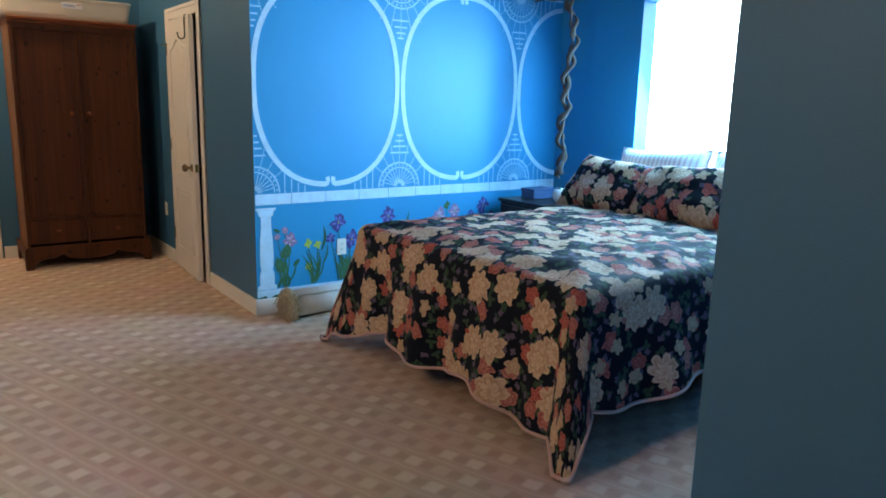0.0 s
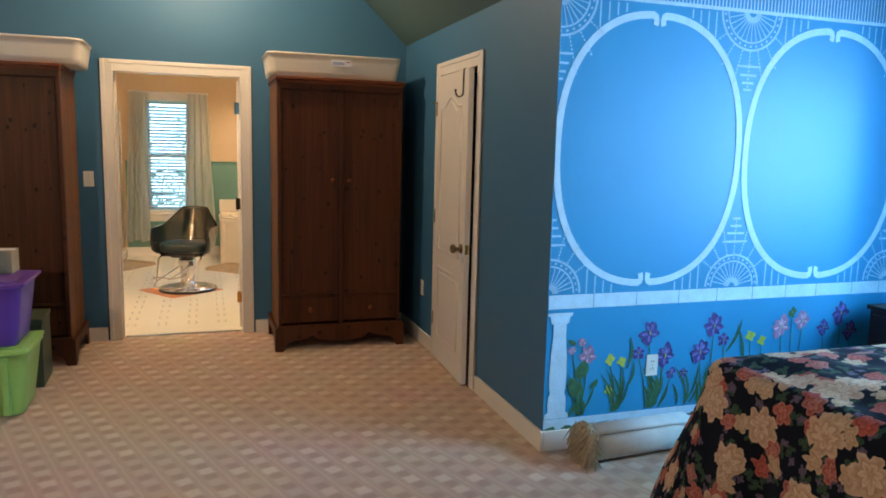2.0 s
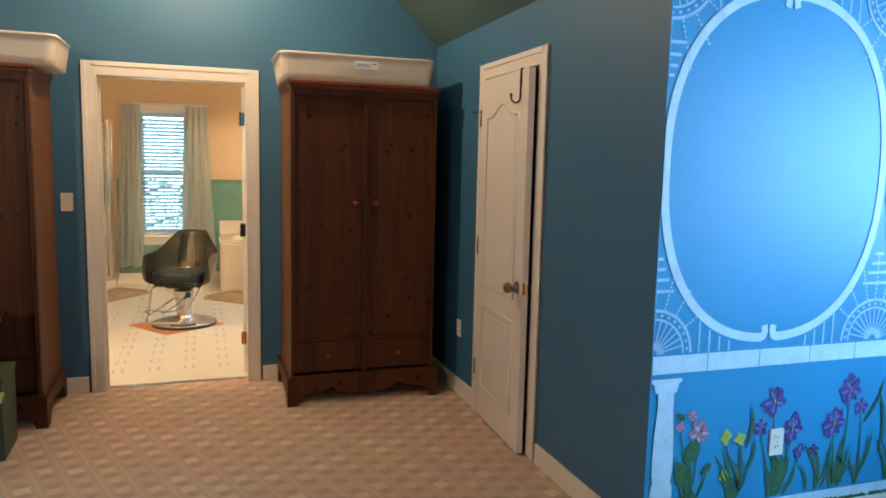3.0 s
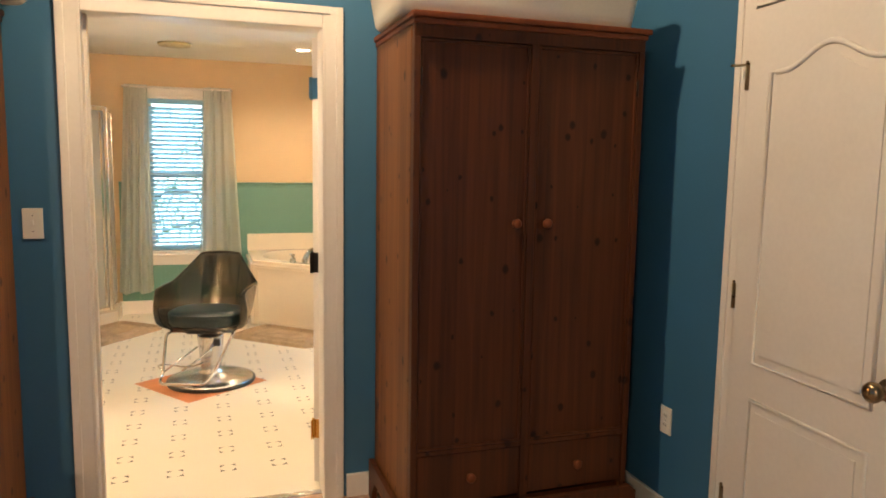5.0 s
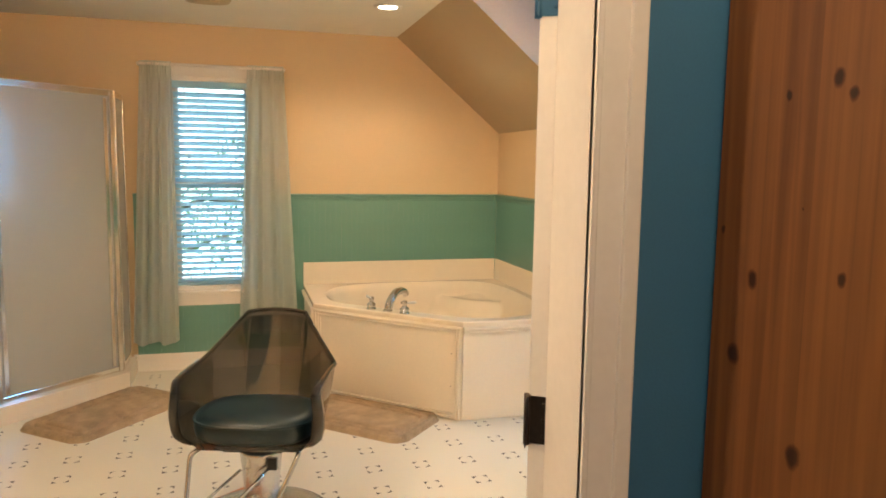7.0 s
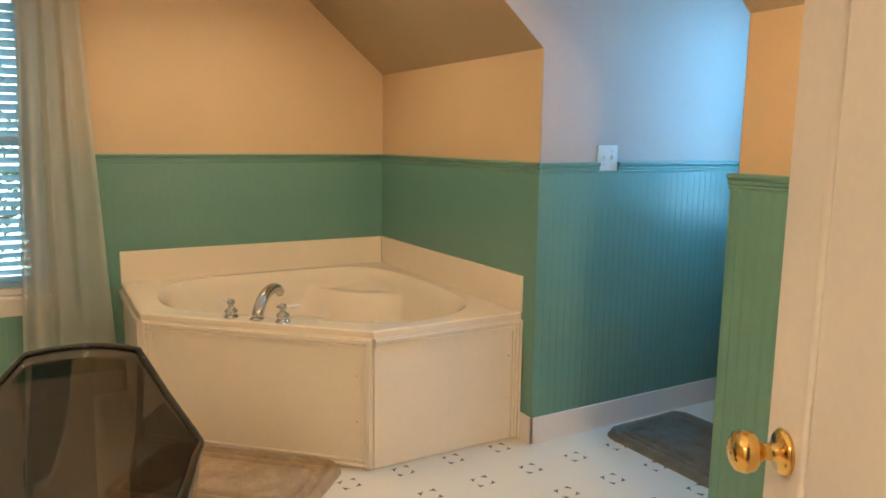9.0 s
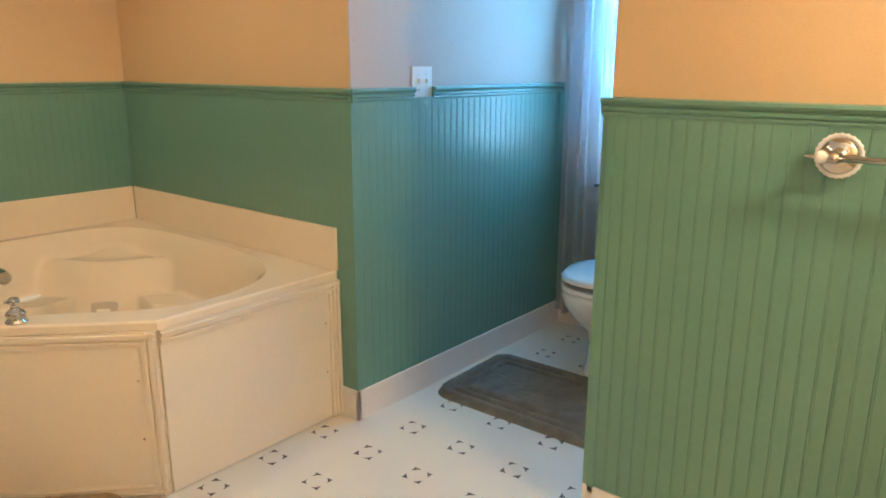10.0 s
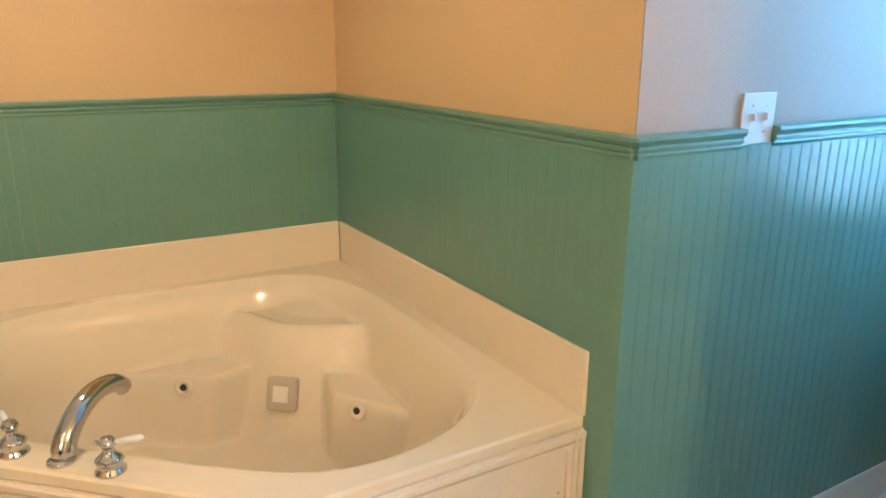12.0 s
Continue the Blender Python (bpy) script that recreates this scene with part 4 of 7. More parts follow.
def wardrobe(x, label):
    """A two-door pine wardrobe with two drawers, a cornice and a scalloped apron."""
    w = thing("wardrobe", label, "wardrobe", x, 6.452, 0, group="pine wardrobes")
    W, D, H, E = 0.925, 0.58, 1.985, 0.028
    for x0 in (0.0, W - 0.022):
        part("side_panel", box(x0, x0 + 0.022, 0.045, D, 0.11, H, 0.002), PINE_SIDE_LIT, w)
    part("back_panel", box(0.022, W - 0.022, D - 0.012, D, 0.11, H), PINE, w)
    part("bottom_board", box(0.022, W - 0.022, 0.03, D - 0.012, 0.165, 0.185), PINE, w)
    b = box(-0.014, W + 0.014, -0.026, D, H + 0.004, H + 0.025, 0.006)
    box(-0.006, W + 0.006, -0.01, D, H - 0.016, H + 0.004, 0.005, bm=b)
    part("cornice", b, PINE_HIGHLIT, w)
    part("top_rail", box(0.0, W, 0.0, 0.03, 1.925, H - 0.016, 0.002), PINE, w)
    for x0, x1 in ((0.0, 0.024), (W / 2 - 0.016, W / 2 + 0.016), (W - 0.024, W)):
        part("stile", box(x0, x1, 0.0, 0.043, 0.19, 1.925, 0.003), PINE, w)
    part("drawer_rail", box(0.024, W - 0.024, 0.002, 0.03, 0.402, 0.418, 0.002), PINE, w)
    for k, (x0, x1) in enumerate(((0.026, W / 2 - 0.018), (W / 2 + 0.018, W - 0.026))):
        d = part("door", box(x0 + 0.004, x1 - 0.004, 0.014, 0.034, 0.424, 1.917, 0.003), PINE, w)
        b = bmesh.new()
        for a, c, z0, z1 in ((x0, x0 + 0.009, 0.42, 1.922), (x1 - 0.009, x1, 0.42, 1.922)):
            box(a, c, 0.004, 0.02, z0, z1, 0.003, bm=b)
        for z0, z1 in ((0.42, 0.429), (1.913, 1.922)):
            box(x0 + 0.009, x1 - 0.009, 0.004, 0.02, z0, z1, 0.003, bm=b)
        part("door_edge", b, PINE, d)
        kx = x1 - 0.045 if k == 0 else x0 + 0.045
        knob = [(0.008, 0), (0.008, 0.012), (0.012, 0.016), (0.0185, 0.022), (0.019, 0.028), (0.014, 0.034), (0.0, 0.036)]
        part("door_knob", lathe(knob, 18, m=Matrix.Translation((kx, 0.014, 1.27)) @ Matrix.Rotation(radians(90), 4, "X")), PINE_HIGHLIT, d)
        dr = part("drawer", box(x0, x1, 0.006, 0.026, 0.205, 0.398, 0.004), PINE, w)
        part("drawer_knob", lathe(knob, 18, m=Matrix.Translation(((x0 + x1) / 2, 0.006, 0.305)) @ Matrix.Rotation(radians(90), 4, "X")), PINE_HIGHLIT, dr)
        hx = x0 if k == 0 else x1
        part("hinge", tube([(hx, 0.002, 1.76), (hx, 0.002, 1.82)], 0.004, 8), DARK_METAL, d)
    outline = [(-E, 0.0), (0.03, 0.0), (0.05, 0.05), (0.09, 0.075), (0.14, 0.085), (0.19, 0.088), (0.235, 0.112), (0.252, 0.118), (0.268, 0.1), (0.29, 0.082), (0.34, 0.07), (0.41, 0.062)]
    outline += [(W - p[0], p[1]) for p in outline[::-1]]
    part("apron", extruded(outline + [(W + E, 0.17), (W + 0.004, 0.192), (-0.004, 0.192), (-E, 0.17)], 0.022, "y", -0.036), PINE, w)
    for x0 in (-E, W + E - 0.022):
        side = [(-0.0135, 0.0), (0.04, 0.0), (0.06, 0.05), (0.11, 0.1), (D - 0.12, 0.1), (D - 0.075, 0.05), (D - 0.06, 0.0), (D, 0.0), (D, 0.17), (-0.0135, 0.17)]
        part("side_foot", extruded(side, 0.022, "x", x0), PINE, w)
    return w


wardrobe(0.405, "dark-stained knotty pine wardrobe with two doors and drawers")
wardrobe(-1.905, "dark-stained knotty pine wardrobe behind stacked storage bins")

BIN_CLEAR = mat("milky_bin_plastic", (0.72, 0.66, 0.56), 0.35, vary=0.06, scale=3, bump=0, trans=0.0)
LABEL_WHITE = plain("printed_label_paper", (0.75, 0.75, 0.78), 0.6)
LABEL_BLUE = plain("printed_label_blue", (0.1, 0.16, 0.4), 0.6)
LABEL_RED = plain("printed_label_red", (0.55, 0.1, 0.06), 0.6)


def tapered_bin(b, w0, d0, w1, d1, h, r=0.05, wall_t=0.004):
    """An open tub with rounded corners that widens upward, with a rolled rim."""
    def ring(w, d, z, rr):
        pts = []
        for cx, cy, a0 in ((w / 2 - rr, d / 2 - rr, 0), (-w / 2 + rr, d / 2 - rr, 90), (-w / 2 + rr, -d / 2 + rr, 180), (w / 2 - rr, -d / 2 + rr, 270)):
            for k in range(6):
                a = radians(a0 + 18 * k)
                pts.append(b.verts.new((cx + rr * math.cos(a), cy + rr * math.sin(a), z)))
        return pts

    rows = [ring(w0 - 0.02, d0 - 0.02, 0, r), ring(w0, d0, 0.012, r)]
    for i in range(1, 5):
        t = i / 4
        rows.append(ring(w0 + (w1 - w0) * t * 0.8, d0 + (d1 - d0) * t * 0.8, 0.012 + (h - 0.03) * t, r))
    rows += [ring(w1, d1, h - 0.016, r + 0.01), ring(w1 + 0.006, d1 + 0.006, h - 0.006, r + 0.012), ring(w1 - 0.004, d1 - 0.004, h, r + 0.01), ring(w1 - 0.03, d1 - 0.03, h - 0.006, r), ring(w0 - 0.012, d0 - 0.012, 0.02, r)]
    k = len(rows[0])
    for p, q in zip(rows, rows[1:]):
        for i in range(k):
            f = b.faces.new((p[i], p[(i + 1) % k], q[(i + 1) % k], q[i]))
            f.smooth = True
    b.faces.new(rows[0][::-1])
    b.faces.new(rows[-1])
    return b


for x, lab in ((0.83, True), (-1.33, False)):
    bn = thing("storage_bin", "milky white plastic underbed bin on top of a wardrobe", "storage bin", x, 6.70, 2.012, group="bins on wardrobes")
    part("tub", tapered_bin(bmesh.new(), 0.93, 0.46, 0.985, 0.5, 0.168), BIN_CLEAR, bn)
    if lab:
        s = part("sticker", box(-0.04, 0.11, -0.2505, -0.2485, 0.085, 0.135), LABEL_WHITE, bn, "white and blue printed sticker")
        s.matrix_basis = Matrix.Translation((0, -0.002, 0))
        b = box(-0.03, 0.05, -0.2515, -0.2507, 0.11, 0.115)
        box(-0.03, 0.06, -0.2515, -0.2507, 0.1, 0.104, bm=b)
        part("print", b, LABEL_BLUE, s)
        b = box(0.07, 0.1, -0.2515, -0.2507, 0.115, 0.122)
        part("print", b, LABEL_RED, s)

PURPLE = mat("purple_bin_plastic", (0.1, 0.035, 0.3), 0.35, vary=0.08, scale=5, grain=160, bump=0.05)
PURPLE_LID = mat("purple_bin_lid", (0.13, 0.04, 0.24), 0.35, vary=0.08, scale=5, grain=160, bump=0.05)
LIME = mat("lime_bin_plastic", (0.3, 0.5, 0.12), 0.35, vary=0.08, scale=5, grain=160, bump=0.05)
CARD = mat("brown_cardboard", (0.42, 0.29, 0.16), 0.85, vary=0.12, scale=10, grain=140, bump=0.1)
CARTON = mat("white_printed_carton", (0.7, 0.7, 0.72), 0.6, vary=0.06, bump=0)
DARKBOX = mat("dark_green_box", (0.06, 0.075, 0.035), 0.6, vary=0.15, bump=0.05)


def lid_mesh(w, d):
    b = box(-w / 2, w / 2, -d / 2, d / 2, 0, 0.022, 0.008, seg=3)
    box(-w / 2 + 0.04, w / 2 - 0.04, -d / 2 + 0.04, d / 2 - 0.04, 0.021, 0.03, 0.006, bm=b)
    return b


bn = thing("storage_bin", "lime green plastic storage tote standing on the carpet", "storage bin", -1.33, 5.66, 0)
part("tub", tapered_bin(bmesh.new(), 0.50, 0.34, 0.60, 0.44, 0.37), LIME, bn)
part("lid", lid_mesh(0.6, 0.44), LIME, bn).matrix_basis = Matrix.Translation((0, 0, 0.366))
for x in (-0.18, -0.06, 0.06, 0.18):
    part("rib", box(x - 0.018, x + 0.018, -0.222, -0.17, 0.02, 0.345, 0.006), LIME, bn)
bn = thing("storage_bin", "purple plastic storage tote stacked on the green one", "storage bin", -1.34, 5.66, 0.396)
part("tub", tapered_bin(bmesh.new(), 0.5, 0.35, 0.59, 0.43, 0.34), PURPLE, bn)
part("lid", lid_mesh(0.62, 0.45), PURPLE_LID, bn).matrix_basis = Matrix.Translation((0, 0, 0.337))
s = part("sticker", box(0.07, 0.16, -0.2165, -0.215, 0.2, 0.255), LABEL_WHITE, bn, "white printed sticker")
b = box(0.075, 0.11, -0.2175, -0.2166, 0.21, 0.245)
part("print", b, BLACK, s)
cb = thing("carton", "white carton printed with blue bars on the purple tote", "box", -1.37, 5.58, 0.764, 4)
part("body", box(-0.17, 0.17, -0.1, 0.1, 0, 0.17, 0.003), CARTON, cb)
for i in range(7):
    part("print", box(0.02 + 0.02 * i, 0.03 + 0.02 * i, -0.1012, -0.1002, 0.03, 0.145), LABEL_BLUE, cb)
cb = thing("carton", "small brown cardboard box behind the white carton", "box", -1.27, 5.79, 0.764, -3)
part("body", box(-0.13, 0.13, -0.07, 0.07, 0, 0.13, 0.003), CARD, cb)
part("tape", box(-0.131, 0.131, -0.022, 0.022, 0.1295, 0.1305), LABEL_WHITE, cb)
cb = thing("storage_box", "dark green box behind the totes on the carpet", "box", -1.27, 6.13, 0.0, 2)
part("body", box(-0.2, 0.2, -0.16, 0.16, 0, 0.4, 0.006), DARKBOX, cb)
part("lid", box(-0.206, 0.206, -0.166, 0.166, 0.4, 0.43, 0.006), DARKBOX, cb)

# ---- bed ----


def floral_material():
    """Printed quilt: cream peonies, pink roses and green leaves on a near-black ground."""
    m, n, l, p = nodes_of("floral_quilt_cotton")
    co = n.new("ShaderNodeTexCoord")
    warp = n.new("ShaderNodeTexNoise")
    warp.inputs["Scale"].default_value, warp.inputs["Detail"].default_value = 14, 3
    l.new(co.outputs["UV"], warp.inputs["Vector"])
    base = n.new("ShaderNodeVectorMath")
    base.operation = "MULTIPLY_ADD"
    base.inputs[1].default_value = (0.05, 0.05, 0.0)
    l.new(warp.outputs["Color"], base.inputs[0])
    l.new(co.outputs["UV"], base.inputs[2])

    def math_node(op, a, b=None, c=None):
        x = n.new("ShaderNodeMath")
        x.operation = op
        for i, v in enumerate((a, b, c)):
            if v is None:
                continue
            if isinstance(v, (int, float)):
                x.inputs[i].default_value = v
            else:
                l.new(v, x.inputs[i])
        return x.outputs[0]

    def mixed(a, b, fac):
        x = n.new("ShaderNodeMix")
        x.data_type = "RGBA"
        for sock, v in ((x.inputs[6], a), (x.inputs[7], b), (x.inputs[0], fac)):
            if isinstance(v, tuple):
                sock.default_value = (*v, 1)
            elif isinstance(v, float):
                sock.default_value = v
            else:
                l.new(v, sock)
        return x.outputs[2]

    def cells(scale, shift, randomness=0.9):
        """Flower places: distance and angle from the nearest one, and two numbers of its own."""
        mp = n.new("ShaderNodeMapping")
        mp.inputs["Location"].default_value = shift
        mp.inputs["Scale"].default_value = (scale, scale, 1)
        l.new(base.outputs[0], mp.inputs["Vector"])
        v = n.new("ShaderNodeTexVoronoi")
        v.voronoi_dimensions = "2D"
        v.inputs["Scale"].default_value, v.inputs["Randomness"].default_value = 1.0, randomness
        l.new(mp.outputs["Vector"], v.inputs["Vector"])
        sep = n.new("ShaderNodeSeparateColor")
        l.new(v.outputs["Color"], sep.inputs[0])
        off, xy = n.new("ShaderNodeVectorMath"), n.new("ShaderNodeSeparateXYZ")
        off.operation = "SUBTRACT"
        l.new(mp.outputs["Vector"], off.inputs[0])
        l.new(v.outputs["Position"], off.inputs[1])
        l.new(off.outputs[0], xy.inputs[0])
        turn = math_node("MULTIPLY_ADD", sep.outputs[1], 6.28, math_node("ARCTAN2", xy.outputs["Y"], xy.outputs["X"]))
        return v.outputs["Distance"], turn, sep.outputs[0], sep.outputs[1]

    fine = n.new("ShaderNodeTexNoise")
    fine.inputs["Scale"].default_value, fine.inputs["Detail"].default_value = 70, 3
    l.new(co.outputs["UV"], fine.inputs["Vector"])
    ragged = n.new("ShaderNodeTexNoise")
    ragged.inputs["Scale"].default_value, ragged.inputs["Detail"].default_value = 38, 2
    l.new(co.outputs["UV"], ragged.inputs["Vector"])

    def bloom(dist, turn, radius, lobes, cut, soft=0.025):
        """Inside of a flower with scalloped petals, and its petal tone from 0 (fold) to 1 (edge)."""
        wave = math_node("ABSOLUTE", math_node("SINE", math_node("MULTIPLY", turn, lobes / 2)))
        e = math_node("MULTIPLY_ADD", math_node("SUBTRACT", 1.0, wave), cut, dist)
        e = math_node("MULTIPLY_ADD", ragged.outputs["Fac"], 0.16, e)
        e = math_node("DIVIDE", math_node("SUBTRACT", radius + 0.08, e), soft)
        x = n.new("ShaderNodeClamp")
        l.new(e, x.inputs["Value"])
        # rings of petals: each ring starts dark at its fold and pales to its tip
        ring = math_node("FRACT", math_node("MULTIPLY_ADD", math_node("MULTIPLY_ADD", ragged.outputs["Fac"], 0.22, dist), 1.9 / radius, math_node("MULTIPLY", wave, -0.55)))
        tone = math_node("MULTIPLY_ADD", ragged.outputs["Fac"], 0.5, math_node("MULTIPLY", ring, 0.75))
        y = n.new("ShaderNodeClamp")
        l.new(tone, y.inputs["Value"])
        return x.outputs[0], y.outputs[0]

    def kept(on, r, least):
        return math_node("MULTIPLY", on, math_node("GREATER_THAN", r, least))

    colour = mixed((0.0035, 0.0045, 0.009), (0.007, 0.01, 0.02), fine.outputs["Fac"])
    # leaves and sprigs
    d, a, r1, r2 = cells(15, (5.1, 2.2, 0), 1.0)
    on, tone = bloom(d, a, 0.42, 3, 0.3)
    colour = mixed(colour, mixed((0.012, 0.03, 0.024), (0.05, 0.085, 0.05), tone), kept(on, r1, 0.3))
    d, a, r1, r2 = cells(19, (2.6, 6.1, 0), 1.0)
    on, tone = bloom(d, a, 0.34, 4, 0.16)
    colour = mixed(colour, mixed((0.05, 0.035, 0.06), (0.14, 0.11, 0.16), tone), kept(on, r1, 0.55))
    # roses
    d, a, r1, r2 = cells(8.6, (1.7, 8.3, 0))
    on, tone = bloom(d, a, 0.4, 5, 0.12)
    colour = mixed(colour, mixed((0.15, 0.012, 0.012), mixed((0.5, 0.13, 0.1), (0.52, 0.24, 0.19), r2), tone), kept(on, r1, 0.42))
    # small pale blossoms
    d, a, r1, r2 = cells(8.0, (9.2, 4.4, 0))
    on, tone = bloom(d, a, 0.33, 5, 0.12)
    colour = mixed(colour, mixed((0.3, 0.17, 0.09), (0.55, 0.39, 0.26), tone), kept(on, r1, 0.55))
    # peonies
    d, a, r1, r2 = cells(5.1, (3.3, 0.4, 0), 0.8)
    on, tone = bloom(d, a, 0.41, 7, 0.13, 0.018)
    colour = mixed(colour, mixed((0.3, 0.15, 0.085), (0.62, 0.45, 0.32), tone), kept(on, r1, 0.42))
    l.new(colour, p.inputs["Base Color"])
    p.inputs["Roughness"].default_value = 0.8
    p.inputs["Specular IOR Level"].default_value = 0.12
    b = n.new("ShaderNodeBump")
    b.inputs["Strength"].default_value, b.inputs["Distance"].default_value = 0.35, 0.006
    l.new(fine.outputs["Fac"], b.inputs["Height"])
    l.new(b.outputs["Normal"], p.inputs["Normal"])
    return m


FLORAL = floral_material()
PIPING = mat("pink_satin_piping", (0.5, 0.3, 0.27), 0.5, vary=0.1, bump=0.05)
BED_FABRIC = mat("dark_box_spring_fabric", (0.05, 0.045, 0.045), 0.9, vary=0.2, bump=0.2)


def smooth_steps(a, c, t):
    t = min(max((t - a) / (c - a), 0), 1)
    return t * t * (3 - 2 * t)


BX0, BY0, BY1, BTOP = 1.865, 1.745, 3.40, 0.757     # top edges of the quilt


def drape(u, v):
    """Where the quilt's point u (from the head's far end to the foot hem), v (across) lies."""
    ex = max(0.0, -u)
    ey = max(0.0, -v) if v < 0 else max(0.0, v - (BY1 - BY0))
    sy = -1 if v < 0 else 1
    d = math.hypot(ex, ey)
    x, y = BX0 + max(u, 0.0), BY0 + min(max(v, 0.0), BY1 - BY0)
    along = (y * 1.0 + x * 0.8)
    if d < 1e-6:
        edge = min(u, v, BY1 - BY0 - v)
        quilt = 0.010 * (math.sin(u * 21) * math.sin(v * 21)) + 0.012 * noise.noise((u * 3, v * 3, 0))
        return Vector((x, y, BTOP - 0.03 * (1 - smooth_steps(0.0, 0.16, edge)) + quilt))
    r = 0.075
    arc = r * math.pi / 2
    if d < arc:
        out, down = r * math.sin(d / r), r * (1 - math.cos(d / r))
    else:
        fold = smooth_steps(arc, 0.6, d)
        out = r + (d - arc) * 0.13 + fold * (0.032 * math.sin(along * 10.5 + 0.6) + 0.02 * math.sin(along * 23))
        down = r + (d - arc) * 0.975
    cx, cy = ex / d, ey / d * sy
    corner = min(abs(cx), abs(cy)) * 1.414
    out += corner * smooth_steps(0.1, 0.8, d) * 0.10
    z = BTOP - 0.03 - down
    if z < 0.022:
        out += (0.022 - z) * 0.6
        z = 0.022 + 0.004 * math.sin(along * 40)
    return Vector((x - cx * out, y + cy * out, z))


def hem_drop(v):
    """How far the quilt hangs at the foot."""
    w = BY1 - BY0
    t = min(max(v / w, 0), 1)
    return 0.63 + 0.03 * math.sin(v * 8.5) + 0.05 * (abs(t - 0.5) * 2) ** 3


def quilt_mesh():
    b = bmesh.new()
    uv = b.loops.layers.uv.new("print")
    W, L, S = BY1 - BY0, 2.2, 0.60
    us = [-0.66 + 0.66 * i / 34 for i in range(34)] + [L * i / 70 for i in range(71)]
    vs = [-S + S * i / 32 for i in range(32)] + [W * i / 56 for i in range(57)] + [W + S * (i + 1) / 32 for i in range(32)]
    grid = {}
    for i, u in enumerate(us):
        for j, v in enumerate(vs):
            uu = u * hem_drop(v) / 0.66 if u < 0 else u
            side = (0.92 + 0.06 * math.sin(u * 6.3)) if u > -0.02 else 0.95
            vv = v * side if v < 0 else (W + (v - W) * side if v > W else v)
            ex, ey = max(0.0, -uu), max(0.0, -vv, vv - W)
            if ex > 0 and ey > 0:
                # the corner of the cloth is cut round
                far = math.hypot(ex, ey)
                k = min(1.0, 0.80 / far) if far > 0.8 else 1.0
                uu, vv = -ex * k, (-ey * k if vv < 0 else W + ey * k)
            grid[i, j] = (b.verts.new(drape(uu, vv)), (uu, vv))
    for i in range(len(us) - 1):
        for j in range(len(vs) - 1):
            q = [grid[i, j], grid[i + 1, j], grid[i + 1, j + 1], grid[i, j + 1]]
            f = b.faces.new([k[0] for k in q])
            f.smooth = True
            for lp, k in zip(f.loops, q):
                lp[uv].uv = k[1]
    hem = [grid[i, 0][0].co.copy() for i in range(len(us) - 1, -1, -1)] + [grid[0, j][0].co.copy() for j in range(1, len(vs))] + [grid[i, len(vs) - 1][0].co.copy() for i in range(1, len(us))]
    return b, hem


bed = thing("bed", "bed base and mattress under a floral quilt in the nook", "bed", 0, 0, 0)
part("box_spring", box(1.99, 4.1, 1.82, 3.33, 0.13, 0.36, 0.03), BED_FABRIC, bed)
part("mattress", box(1.985, 4.1, 1.81, 3.34, 0.362, 0.70, 0.05, seg=4), LABEL_WHITE, bed)
for x in (2.06, 4.0):
    for y in (1.9, 3.25):
        part("leg", lathe([(0.022, 0), (0.026, 0.01), (0.024, 0.13)], 12, m=Matrix.Translation((x, y, 0))), BLACK, bed)
quilt = thing("quilt", "black quilt printed with cream peonies and pink roses", "quilt", 0, 0, 0)
qb, hem = quilt_mesh()
cloth = part("cloth", qb, FLORAL, quilt)
so = cloth.modifiers.new("thickness", "SOLIDIFY")
so.thickness, so.offset = 0.012, -1
clean = [hem[0]]
for p in hem[1:]:
    if (p - clean[-1]).length > 0.012:
        clean.append(p)
part("piping", tube(clean, 0.0085, 8), PIPING, quilt, "pink piped hem")


def cushion(name, label, category, m, w, h, t, material, stripe=None, group=""):
    c = thing(name, label, category, group=group)
    c.matrix_world = m
    b = bmesh.new()
    uv = b.loops.layers.uv.new("print")
    n = 22
    front, back = {}, {}
    ox, oy = random.uniform(0, 3), random.uniform(0, 3)
    for i in range(n + 1):
        for j in range(n + 1):
            s, q = i / n * 2 - 1, j / n * 2 - 1
            pinch = 1 - 0.06 * (1 - abs(s) ** 2) * abs(q) ** 6
            x, z = s * w / 2 * (1 - 0.05 * (1 - q * q)), q * h / 2 * (1 - 0.06 * (1 - s * s)) * pinch
            puff = t / 2 * ((1 - s ** 4) * (1 - q ** 4)) ** 0.6 * (1 + 0.18 * noise.noise((s * 2 + ox, q * 2 + oy, 0)))
            front[i, j] = b.verts.new((x, -puff, z))
            back[i, j] = front[i, j] if i in (0, n) or j in (0, n) else b.verts.new((x, puff * 0.8, z))
    for i in range(n):
        for j in range(n):
            for g, flip in ((front, False), (back, True)):
                q = [g[i, j], g[i + 1, j], g[i + 1, j + 1], g[i, j + 1]]
                f = b.faces.new(q[::-1] if flip else q)
                f.smooth = True
                for lp in f.loops:
                    lp[uv].uv = (lp.vert.co.x + ox * 3, lp.vert.co.z + oy * 3)
    edge = [front[i, 0].co.copy() for i in range(n)] + [front[n, j].co.copy() for j in range(n)] + [front[n - i, n].co.copy() for i in range(n)] + [front[0, n - j].co.copy() for j in range(n)]
    part("cover", b, material, c)
    part("piping", tube(edge, 0.008, 8, closed=True), PIPING if not stripe else stripe, c, "pink piped edge")
    return c


